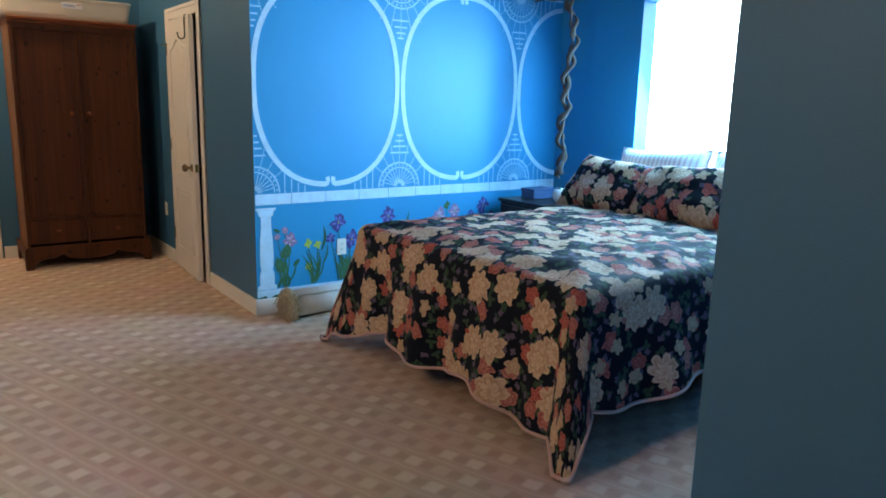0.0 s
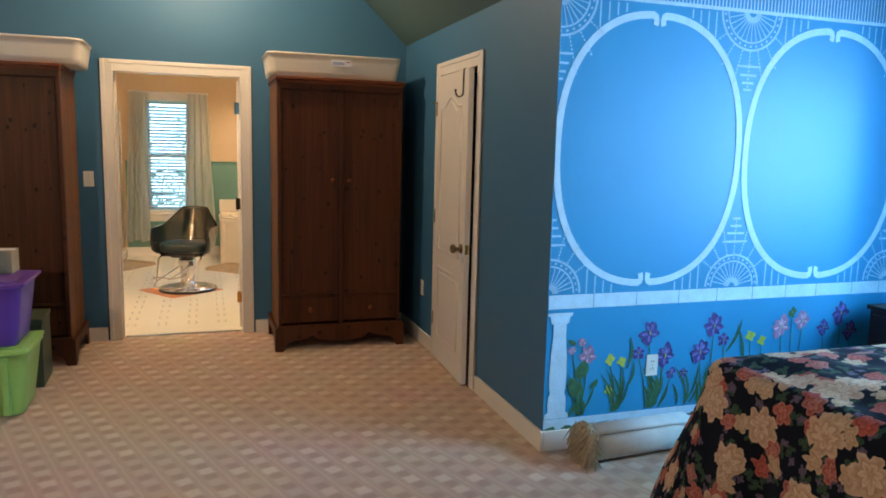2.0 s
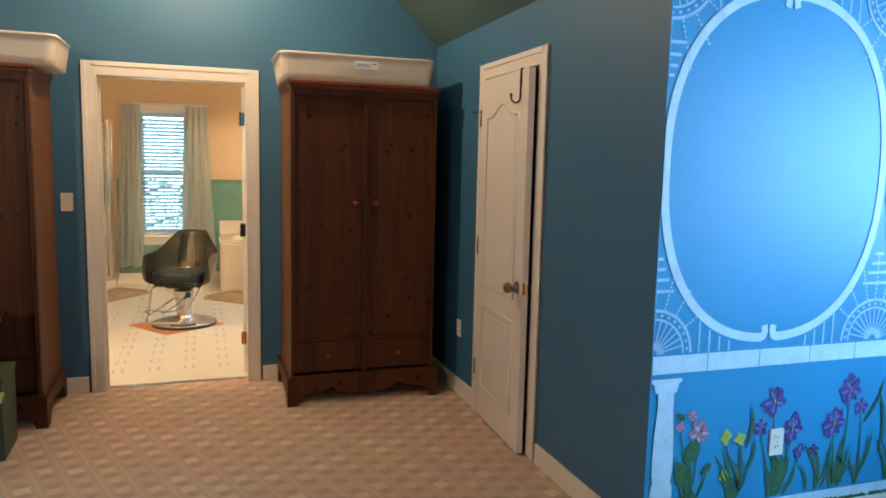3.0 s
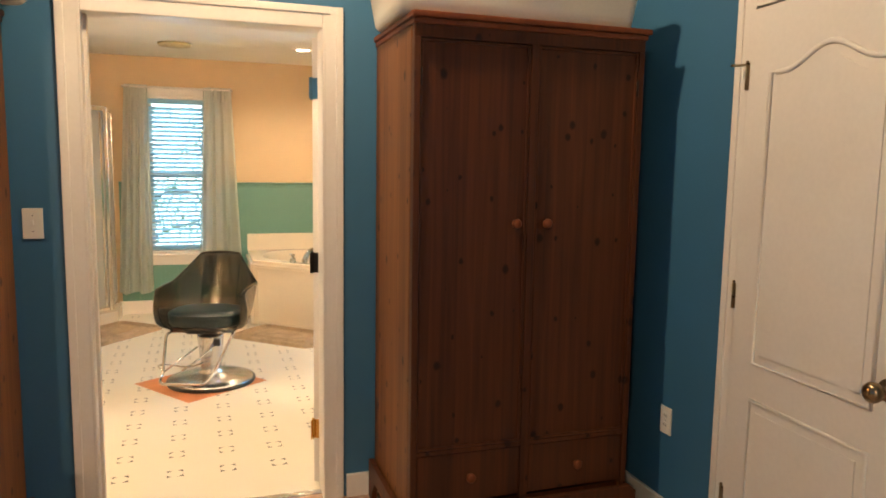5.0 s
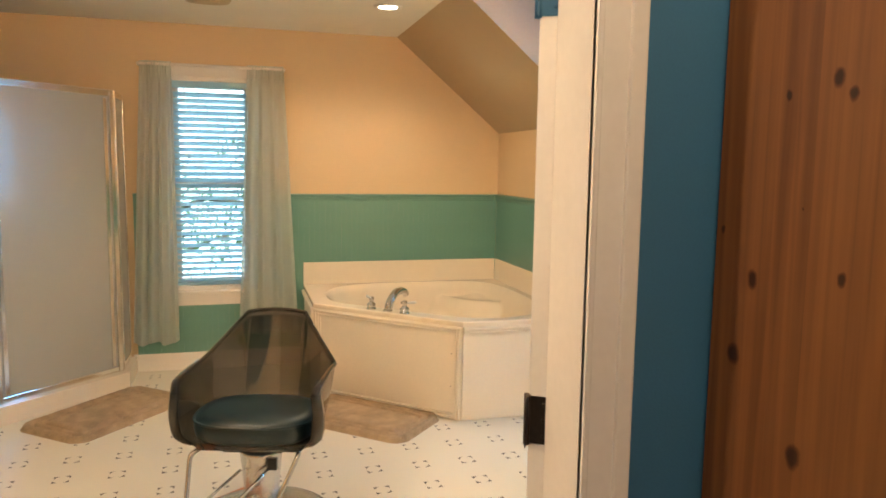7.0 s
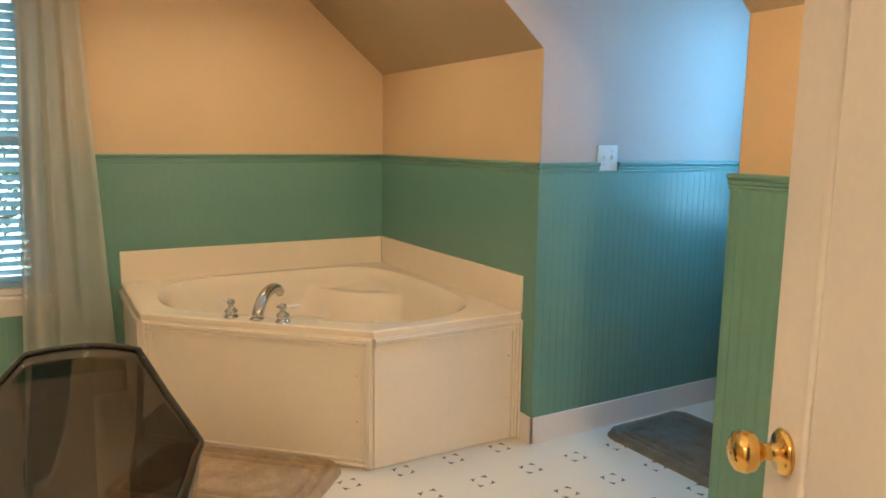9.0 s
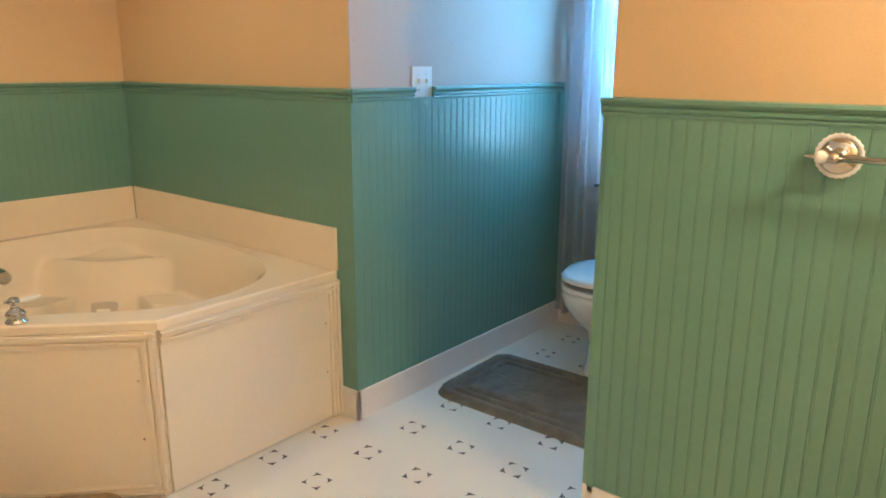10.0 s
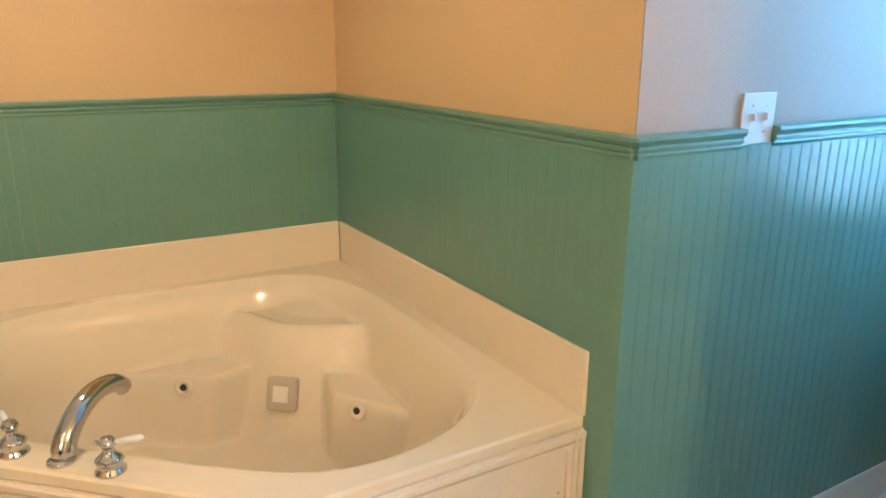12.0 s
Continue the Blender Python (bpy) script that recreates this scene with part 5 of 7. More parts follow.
STRIPE, sn, sl, sp = nodes_of("striped_pillow_ticking")
sco, swv, srp = sn.new("ShaderNodeTexCoord"), sn.new("ShaderNodeTexWave"), sn.new("ShaderNodeValToRGB")
swv.inputs["Scale"].default_value, swv.inputs["Distortion"].default_value, swv.inputs["Detail"].default_value = 9.0, 1.2, 2
sl.new(sco.outputs["Object"], swv.inputs["Vector"])
srp.color_ramp.elements[0].color, srp.color_ramp.elements[1].color = (0.62, 0.5, 0.52, 1), (0.76, 0.76, 0.78, 1)
srp.color_ramp.elements[0].position, srp.color_ramp.elements[1].position = 0.25, 0.5
sl.new(swv.outputs["Fac"], srp.inputs["Fac"])
sl.new(srp.outputs["Color"], sp.inputs["Base Color"])
sp.inputs["Roughness"].default_value = 0.8
for y, tip in ((3.16, 4), (2.56, -3), (1.97, 3)):
    cushion("pillow_sham", "black floral pillow sham with pink piping leaning on pillows", "pillow", pose(3.60, y, 0.885, -40, tip, -90), 0.66, 0.45, 0.25, FLORAL, group="shams on the bed")
for y, tip in ((2.98, -2), (2.22, 2)):
    cushion("pillow", "white pillow with faint pink stripes against the wall", "pillow", pose(3.9, y, 0.935, -20, tip, -90), 0.74, 0.46, 0.22, STRIPE, STRIPE, group="striped pillows")

DARK_WOOD = wood("near_black_wood", (0.03, 0.02, 0.016), (0.014, 0.01, 0.008), knots=False, rough=0.35)
ns = thing("nightstand", "near-black wooden nightstand in the corner by the bed", "nightstand", 3.8, 3.93, 0)
part("tabletop", box(-0.31, 0.31, -0.26, 0.26, 0.675, 0.7, 0.005), DARK_WOOD, ns)
part("body", box(-0.29, 0.29, -0.24, 0.25, 0.1, 0.675, 0.004), DARK_WOOD, ns)
for z0, z1 in ((0.13, 0.38), (0.4, 0.65)):
    d = part("drawer", box(-0.305, -0.29, -0.22, 0.23, z0, z1, 0.004), DARK_WOOD, ns)
    part("drawer_knob", lathe([(0.006, 0), (0.006, 0.01), (0.014, 0.018), (0.0, 0.026)], 14, m=Matrix.Translation((-0.305, 0, (z0 + z1) / 2)) @ Matrix.Rotation(radians(-90), 4, "Y")), STEEL, d)
for x in (-0.26, 0.26):
    for y in (-0.21, 0.22):
        part("leg", box(x - 0.025, x + 0.025, y - 0.025, y + 0.025, 0, 0.1, 0.003), DARK_WOOD, ns)
NAVY = mat("navy_box_cover", (0.035, 0.07, 0.16), 0.6, vary=0.15, bump=0.05)
bx = thing("keepsake_box", "small navy box on the nightstand", "box", 3.78, 4.04, 0.7, 4)
part("body", box(-0.12, 0.12, -0.07, 0.07, 0, 0.055, 0.004), NAVY, bx)
part("lid", box(-0.124, 0.124, -0.074, 0.074, 0.055, 0.08, 0.004), NAVY, bx)
gb = thing("glass_jar", "small frosted round jar on the nightstand", "jar", 3.75, 3.77, 0.7)
part("bowl", lathe([(0.0, 0), (0.03, 0.001), (0.05, 0.03), (0.054, 0.05), (0.045, 0.085), (0.03, 0.1), (0.0, 0.1)], 24), mat("frosted_jar_glass", (0.55, 0.6, 0.62), 0.4, vary=0.05, bump=0), gb)
part("lid", lathe([(0.03, 0.1), (0.032, 0.108), (0.02, 0.116), (0.0, 0.118)], 20), STEEL, gb)

BARK = mat("grey_brown_twisted_vine", (0.085, 0.06, 0.05), 0.9, vary=0.4, scale=18, grain=90, bump=0.6)
vine = thing("hanging_vine", "twisted dried grapevine hanging in the nook corner", "garland", 3.85, 3.855, 0)
for k in range(2):
    pts, rad = [], []
    for i in range(110):
        z = 0.90 + (2.752 - 0.90) * i / 109
        a = z * 21 + k * math.pi
        sway = 0.02 * math.sin(z * 4.1) + 0.02 * math.sin(z * 14 + math.sin(z * 5)) + 0.012 * math.sin(z * 37)
        pts.append((0.021 * math.cos(a) + sway * 0.7, 0.021 * math.sin(a) - sway * 0.55, z))
        rad.append(0.017 + 0.018 * noise.noise((z * 16, k * 3.3, 0)))
    part("stem", tube(pts, rad, 8), BARK, vine)
part("branch", tube([(0.0, 0.02, 2.22), (0.02, 0.1, 2.235), (0.0, 0.2, 2.23), (0.02, 0.3, 2.25), (0.03, 0.44, 2.24)], [0.014, 0.013, 0.012, 0.01, 0.006], 8), BARK, vine)
part("branch", tube([(0.0, 0.0, 0.96), (-0.02, 0.04, 0.92), (0.0, 0.07, 0.89), (0.03, 0.05, 0.865)], [0.016, 0.015, 0.012, 0.008], 8), BARK, vine)

CREAM_WOOL = mat("off_white_wool", (0.6, 0.58, 0.55), 0.95, vary=0.12, scale=12, grain=220, bump=0.5)
FRINGE = mat("tan_wool_fringe", (0.5, 0.4, 0.27), 0.95, vary=0.35, scale=60, grain=200, bump=0.5)
roll = thing("rolled_rug", "rolled cream rug with a tan fringe on the carpet", "rug", 1.64, 4.115, 0.0, 3)
b = bmesh.new()
prev = None
n = 110
sec = []
for i in range(n):
    a = 2 * math.pi * 3.4 * i / n
    r = 0.022 + 0.068 * i / n
    sec.append((r * math.cos(a), 0.093 + r * math.sin(a)))
for y, z in sec:
    cur = [b.verts.new((0.05, y, z)), b.verts.new((0.62, y, z))]
    if prev:
        f = b.faces.new((prev[0], prev[1], cur[1], cur[0]))
        f.smooth = True
    prev = cur
rr = part("roll", b, CREAM_WOOL, roll)
so = rr.modifiers.new("thickness", "SOLIDIFY")
so.thickness = 0.009
b = bmesh.new()
fr_r = random.Random(8)
for i in range(0, n):
    for k in range(4):
        y, z = sec[i]
        y, z = y + fr_r.uniform(-0.006, 0.006), z + fr_r.uniform(-0.006, 0.006)
        ln = fr_r.uniform(0.06, 0.12)
        tube([(0.055, y, z), (0.055 - ln * 0.45, y * 1.25 + fr_r.uniform(-0.02, 0.02), z * 1.08 + fr_r.uniform(-0.01, 0.02)), (0.055 - ln * 0.6 + fr_r.uniform(-0.03, 0.05), y * 1.4 + fr_r.uniform(-0.03, 0.03), max(0.004, z - ln * fr_r.uniform(0.2, 0.8)))], [0.004, 0.0045, 0.003], 4, bm=b)
part("fringe", b, FRINGE, roll, "tan knotted fringe")


# ---- corner tub ----
RIM = [(0.215, 10.84), (0.25, 10.70), (0.36, 10.575), (0.88, 10.09), (1.02, 10.015), (1.20, 10.005), (1.40, 10.08), (1.52, 10.24), (1.56, 10.55), (1.555, 11.0), (1.50, 11.24), (1.40, 11.345), (1.22, 11.385), (0.80, 11.385), (0.45, 11.36), (0.28, 11.22), (0.22, 11.02)]
DECK = [(0.1, 11.455), (0.1, 10.69), (0.89, 9.94), (1.635, 9.94), (1.635, 11.455)]
TC = (0.96, 10.76)
DZ = 0.597


def rounded(points, times=3):
    for _ in range(times):
        points = [q for a, c in zip(points, points[1:] + points[:1]) for q in ((a[0] * 0.75 + c[0] * 0.25, a[1] * 0.75 + c[1] * 0.25), (a[0] * 0.25 + c[0] * 0.75, a[1] * 0.25 + c[1] * 0.75))]
    return points


def ray_to(poly, ang):
    """Distance from the tub's middle to an outline in a direction."""
    dx, dy, best = math.cos(ang), math.sin(ang), 9.0
    for a, c in zip(poly, poly[1:] + poly[:1]):
        ex, ey = c[0] - a[0], c[1] - a[1]
        det = dx * -ey + dy * ex
        if abs(det) < 1e-9:
            continue
        ax, ay = a[0] - TC[0], a[1] - TC[1]
        t = (ax * -ey + ay * ex) / det
        s = (dx * ay - dy * ax) / det
        if t > 0 and -1e-6 <= s <= 1 + 1e-6:
            best = min(best, t)
    return best


def basin_z(x, y, r):
    """Height of the moulded basin; r runs from 0 in the middle to 1 at the rim."""
    d = (x - TC[0] + y - TC[1]) / 1.414
    e = (x - TC[0] - (y - TC[1])) / 1.414
    z = 0.10 + 0.485 * smooth_steps(0.76, 0.995, r)
    # corner ledge with a winding lip over the leaning back rest
    edge = 0.492 - 0.034 * math.cos(e * 12.0 + 0.2)
    lean = smooth_steps(edge - 0.19, edge + 0.01, d)
    back = 0.10 + 0.40 * lean - 0.012 * smooth_steps(edge + 0.012, edge + 0.035, d) + 0.05 * smooth_steps(edge + 0.1, edge + 0.3, d)
    lip = smooth_steps(0.9, 1.0, r)
    z = max(z, back * (1 - lip) + max(back, z) * lip)
    # a seat block at each end of the back rest
    front = 0.255 - 0.19 * (abs(e) - 0.22)
    side = 0.205 - (d - 0.29) * 0.7
    k = smooth_steps(front - 0.012, front + 0.03, d) * smooth_steps(side - 0.015, side + 0.025, abs(e))
    z = max(z, 0.10 + 0.25 * k)
    return min(z, DZ - 0.012)


tub = thing("corner_bathtub", "cream acrylic corner whirlpool tub with a panelled skirt", "bathtub")
rim = rounded(RIM)
corner_angles = [math.atan2(p[1] - TC[1], p[0] - TC[0]) % (2 * math.pi) for p in DECK]
angles = sorted({round(2 * math.pi * i / 220, 5) for i in range(220)} | {round(a, 5) for a in corner_angles})
levels = [1.0 - 0.0125 * i for i in range(1, 53)] + [0.33, 0.28, 0.22, 0.16, 0.1, 0.05]
b = bmesh.new()
columns = []
for a in angles:
    ro, ri = ray_to(DECK, a), ray_to(rim, a)
    col = [(ro, DZ - 0.03), (ro, DZ - 0.006), (ro - 0.006, DZ), (min(ri + 0.02, ro - 0.012), DZ), (min(ri + 0.008, ro - 0.01), DZ + 0.003), (ri, DZ - 0.002)]
    pts = [(TC[0] + q * math.cos(a), TC[1] + q * math.sin(a), z) for q, z in col]
    for lv in levels:
        x, y = TC[0] + ri * lv * math.cos(a), TC[1] + ri * lv * math.sin(a)
        pts.append((x, y, basin_z(x, y, lv)))
    columns.append([b.verts.new(p) for p in pts])
mid = b.verts.new((TC[0], TC[1], basin_z(TC[0], TC[1], 0)))
for c, e in zip(columns, columns[1:] + columns[:1]):
    for i in range(len(c) - 1):
        f = b.faces.new((c[i], c[i + 1], e[i + 1], e[i]))
        f.smooth = i > 2
    f = b.faces.new((c[-1], mid, e[-1]))
    f.smooth = True
bmesh.ops.recalc_face_normals(b, faces=b.faces[:])
shell = part("basin", b, ACRYLIC, tub, "moulded cream basin with seat and arm rests")
part("splash_panel", box(0.1, 1.62, BY - 0.02, BY - 0.001, DZ, 0.765, 0.004), ACRYLIC, tub)
part("splash_panel", box(BX - 0.02, BX - 0.001, 9.932, BY - 0.021, DZ, 0.765, 0.004), ACRYLIC, tub)
SKIRT = mat("cream_painted_skirt_panel", (0.74, 0.66, 0.54), 0.38, vary=0.03, scale=4, grain=60, bump=0.008)


def skirt(p0, p1, trims):
    """A flat panel between two floor points with raised mouldings along its edges."""
    dx, dy = p1[0] - p0[0], p1[1] - p0[1]
    ln = math.hypot(dx, dy)
    m = pose(p0[0], p0[1], 0, 0, 0, math.degrees(math.atan2(dy, dx)))
    sk = part("skirt_panel", box(0.002, ln - 0.002, 0.004, 0.02, 0.002, DZ - 0.03), SKIRT, tub)
    sk.matrix_basis = m
    b = bmesh.new()
    for k, (o, w, h) in enumerate(((0.0, 0.05, 0.008), (0.006, 0.013, 0.019), (0.028, 0.009, 0.016))):
        if "t" in trims:
            box(0.002, ln - 0.002, 0.004 - h, 0.006, DZ - 0.032 - o - w, DZ - 0.032 - o, 0.002, bm=b)
        if "l" in trims:
            box(0.002 + o, 0.002 + o + w, 0.0035 - h, 0.006, 0.002, DZ - 0.034, 0.002, bm=b)
        if "r" in trims:
            box(ln - 0.002 - o - w, ln - 0.002 - o, 0.0035 - h, 0.006, 0.002, DZ - 0.034, 0.002, bm=b)
        if "b" in trims:
            box(0.002, ln - 0.002, 0.004 - h, 0.006, 0.004 + o, 0.004 + o + w * 0.7, 0.002, bm=b)
    part("panel_moulding", b, SKIRT, sk)
    for z in (0.2, 0.4):
        part("screw", lathe([(0.004, 0), (0.003, 0.002), (0, 0.0024)], 8, m=Matrix.Translation((ln - 0.07 if "r" in trims else 0.06, 0.004, z)) @ Matrix.Rotation(radians(90), 4, "X")), STEEL, sk)


skirt((0.1, 11.44), (0.1, 10.70), "tr")
skirt((0.104, 10.686), (0.886, 9.943), "tlrb")
skirt((0.892, 9.938), (1.634, 9.938), "tr")
JET = plain("jet_white_plastic", (0.72, 0.66, 0.56), 0.25)


def on_basin(x, y):
    """A turned mount on the basin's surface above (x, y), z out of it."""
    def h(px, py):
        ang = math.atan2(py - TC[1], px - TC[0])
        return basin_z(px, py, math.hypot(px - TC[0], py - TC[1]) / ray_to(rim, ang))

    e = 0.012
    up = Vector((h(x - e, y) - h(x + e, y), h(x, y - e) - h(x, y + e), 2 * e)).normalized()
    return Matrix.Translation((x, y, h(x, y))) @ up.to_track_quat("Z", "Y").to_matrix().to_4x4()


def basin_at(d, e):
    """The mount at d towards the room's corner and e across."""
    return on_basin(TC[0] + (d + e) / 1.414, TC[1] + (d - e) / 1.414)


for d, e in ((0.256, 0.32), (0.256, -0.32)):
    jm = basin_at(d, e)
    jt = part("jet", lathe([(0.0, -0.012), (0.032, -0.012), (0.033, 0.004), (0.028, 0.01), (0.016, 0.01), (0.013, 0.004), (0.0, 0.004)], 24, m=jm), JET, tub)
    part("nozzle", lathe([(0.012, 0.003), (0.012, 0.0075), (0.004, 0.009), (0.0, 0.009)], 16, m=jm), BLACK, jt)
sq = basin_at(0.362, 0.0)
b = box(-0.055, 0.055, -0.06, 0.06, -0.02, 0.022, 0.014, seg=3)
bmesh.ops.transform(b, matrix=sq, verts=b.verts[:])
SUCTION = plain("greyish_suction_plastic", (0.5, 0.44, 0.36), 0.35)
pl = part("suction_cover", b, SUCTION, tub, "square cream suction cover")
b = box(-0.028, 0.028, -0.028, 0.028, 0.021, 0.026, 0.003)
bmesh.ops.transform(b, matrix=sq, verts=b.verts[:])
part("cover_face", b, PLASTIC_WHITE, pl)
part("drain", lathe([(0.0, 0.0), (0.035, 0.0), (0.032, 0.004), (0.02, 0.005), (0.0, 0.002)], 24, m=Matrix.Translation((0.9, 10.62, 0.1))), CHROME, tub)

# faucet on the tub deck
fa = thing("tub_faucet", "polished chrome arched tub spout on the deck", "faucet", 0.525, 10.345, DZ, -46)
sp_pts = [(0, 0.0, 0.0), (0, 0.016, 0.042), (0, 0.05, 0.08), (0, 0.095, 0.105), (0, 0.14, 0.11), (0, 0.182, 0.1), (0, 0.205, 0.078)]
part("spout", tube(bent(sp_pts, 0.03, 4), [0.022] + [0.026 - 0.006 * i / 38 for i in range(1, len(bent(sp_pts, 0.03, 4)))], 16), CHROME, fa)
part("base_ring", lathe([(0.0, 0), (0.03, 0), (0.03, 0.006), (0.024, 0.011), (0.0, 0.011)], 24), CHROME, fa)
for off, name_ in ((-0.125, "hot"), (0.125, "cold")):
    hx, hy = 0.525 + off * math.cos(radians(-46)), 10.345 + off * math.sin(radians(-46))
    ha = thing("lever_tap", "chrome tub valve with a white porcelain lever", "tap", hx, hy, DZ, -46 + (25 if off > 0 else 150), group="tub taps")
    part("base", lathe([(0.0, 0), (0.032, 0), (0.032, 0.005), (0.026, 0.01), (0.026, 0.022), (0.03, 0.028), (0.024, 0.036), (0.014, 0.044), (0.011, 0.054), (0.016, 0.06), (0.018, 0.068), (0.012, 0.078), (0.0, 0.08)], 24), CHROME, ha)
    lv = part("lever", lathe([(0.005, 0.0), (0.006, 0.012), (0.008, 0.024), (0.0085, 0.05), (0.006, 0.06), (0.0, 0.062)], 14, m=Matrix.Translation((0.012, 0, 0.066)) @ Matrix.Rotation(radians(84), 4, "Y")), CERAMIC, ha, "white porcelain lever")
    part("finial", lathe([(0.0, 0), (0.006, 0.003), (0.006, 0.008), (0.0, 0.012)], 12, m=Matrix.Translation((-0.016, 0, 0.067)) @ Matrix.Rotation(radians(-90), 4, "Y")), CHROME, ha)

# ---- salon chair ----
SMOKE, xn, xl, xp = nodes_of("smoked_acrylic")
xp.inputs["Base Color"].default_value = (0.125, 0.119, 0.105, 1)
xp.inputs["Transmission Weight"].default_value, xp.inputs["Roughness"].default_value, xp.inputs["IOR"].default_value = 0.96, 0.03, 1.34
xp.inputs["Coat Weight"].default_value, xp.inputs["Coat Roughness"].default_value = 0.6, 0.03
VINYL_SEAT = mat("dark_teal_vinyl", (0.008, 0.022, 0.027), 0.34, vary=0.1, scale=8, grain=220, bump=0.08)
chair = thing("salon_chair", "smoked clear tub salon chair on a chrome hydraulic base", "chair", -0.28, 9.0, 0.0, -17)


LIP = [(0.269, -0.222, 0.622), (0.279, -0.185, 0.65), (0.284, -0.08, 0.656), (0.285, 0.02, 0.658), (0.29, 0.09, 0.657), (0.279, 0.132, 0.664), (0.202, 0.208, 0.752), (0.14, 0.272, 0.828), (0.114, 0.293, 0.842), (0.0, 0.325, 0.846)]
PAN = [(0.251, -0.2), (0.256, -0.15), (0.259, -0.07), (0.252, 0.02), (0.239, 0.08), (0.217, 0.108), (0.166, 0.138), (0.12, 0.157), (0.101, 0.162), (0.0, 0.172)]


def along(rows, q):
    """A smooth curve through rows at q from 0 to the last row."""
    q = min(max(q, 0.0), len(rows) - 1.0)
    i = min(int(q), len(rows) - 2)
    t = q - i
    last = rows[-2]
    get = [Vector(rows[max(i - 1, 0)]), Vector(rows[i]), Vector(rows[i + 1]), Vector(rows[i + 2]) if i + 2 < len(rows) else Vector((-last[0], *last[1:]))]
    p0, p1, p2, p3 = get
    return 0.5 * (2 * p1 + (p2 - p0) * t + (2 * p0 - 5 * p1 + 4 * p2 - p3) * t * t + (3 * p1 - p0 - 3 * p2 + p3) * t ** 3)


def shell_point(t, s):
    """t runs round the tub from one arm's front to the other's, s from the seat up to the lip."""
    side = -1 if t < 0.5 else 1
    q = (1 - abs(2 * t - 1)) * (len(LIP) - 1)
    top, low = along(LIP, q), along(PAN, q)
    z0 = 0.405
    x, y = low.x + (top.x - low.x) * s, low.y + (top.y - low.y) * s
    puff = 1 + 0.03 * math.sin(math.pi * s) - 0.1 * (1 - min(s / 0.22, 1.0)) ** 2
    return Vector((side * x * puff, y * puff, z0 + (top.z - z0) * s))


def shell_mesh():
    b = bmesh.new()
    nt, ns_ = 56, 14
    g = [[b.verts.new(shell_point(i / nt, j / ns_)) for j in range(ns_ + 1)] for i in range(nt + 1)]
    for i in range(nt):
        for j in range(ns_):
            f = b.faces.new((g[i][j], g[i + 1][j], g[i + 1][j + 1], g[i][j + 1]))
            f.smooth = True
    # the seat pan closes the tub below
    pan = [g[i][0] for i in range(nt + 1)]
    low = [b.verts.new((v.co.x * 0.86, v.co.y * 0.86, 0.372)) for v in pan]
    for i in range(nt):
        f = b.faces.new((pan[i + 1], pan[i], low[i], low[i + 1]))
        f.smooth = True
    f = b.faces.new(low)
    b.faces.new((pan[0], pan[-1], low[-1], low[0]))
    bmesh.ops.recalc_face_normals(b, faces=b.faces[:])
    return b


sh = part("tub_shell", shell_mesh(), SMOKE, chair, "smoked clear acrylic shell")
so = sh.modifiers.new("thickness", "SOLIDIFY")
so.thickness, so.offset = 0.007, 0.0
part("rolled_lip", tube([shell_point(i / 60, 1.0) for i in range(61)], [0.008 + 0.007 * smooth_steps(0.16, 0.4, abs(i / 60 - 0.5)) for i in range(61)], 8), SMOKE, chair)
for s in (0, 1):
    # the front of each arm turns outward in a broad flange
    sd = 1 if s else -1
    b = bmesh.new()
    rows = []
    for j in range(17):
        p = shell_point(s, j / 16)
        k = 0.6 + 0.4 * math.sin(math.pi * min(1.0, 0.25 + j / 20))
        rows.append([b.verts.new(p + Vector((sd * 0.034 * k * math.sin(a), -0.012 * math.sin(2 * a) + 0.03 * (1 - math.cos(a)), 0.0))) for a in [math.pi / 2 * i / 5 for i in range(6)]])
    for p, q in zip(rows, rows[1:]):
        for i in range(5):
            f = b.faces.new((p[i], p[i + 1], q[i + 1], q[i]))
            f.smooth = True
    fl_ = part("arm_flange", b, SMOKE, chair)
    so = fl_.modifiers.new("thickness", "SOLIDIFY")
    so.thickness, so.offset = 0.006, 0.0
    part("arm_edge", tube([shell_point(s, j / 12) for j in range(13)], [0.009 + 0.006 * smooth_steps(0.6, 1, j / 12) for j in range(13)], 8), SMOKE, chair)
b = bmesh.new()
rows = []
for z, k in ((0.41, 0.9), (0.425, 0.98), (0.46, 1.0), (0.485, 0.985), (0.50, 0.93), (0.508, 0.8), (0.512, 0.5), (0.513, 0.01)):
    rows.append([b.verts.new((0.249 * k * math.copysign(abs(math.cos(a)) ** 0.7, math.cos(a)), -0.028 + 0.2 * k * math.copysign(abs(math.sin(a)) ** 0.75, math.sin(a)), z)) for a in [2 * math.pi * i / 40 for i in range(40)]])
for p, q in zip(rows, rows[1:]):
    for i in range(40):
        f = b.faces.new((p[i], p[(i + 1) % 40], q[(i + 1) % 40], q[i]))
        f.smooth = True
b.faces.new(rows[0][::-1])
b.faces.new(rows[-1])
cu = part("seat_cushion", b, VINYL_SEAT, chair, "dark teal vinyl seat cushion")
part("piping", tube([(0.247 * math.copysign(abs(math.cos(a)) ** 0.7, math.cos(a)), -0.028 + 0.198 * math.copysign(abs(math.sin(a)) ** 0.75, math.sin(a)), 0.487) for a in [2 * math.pi * i / 44 for i in range(44)]], 0.005, 6, closed=True), VINYL_SEAT, cu)
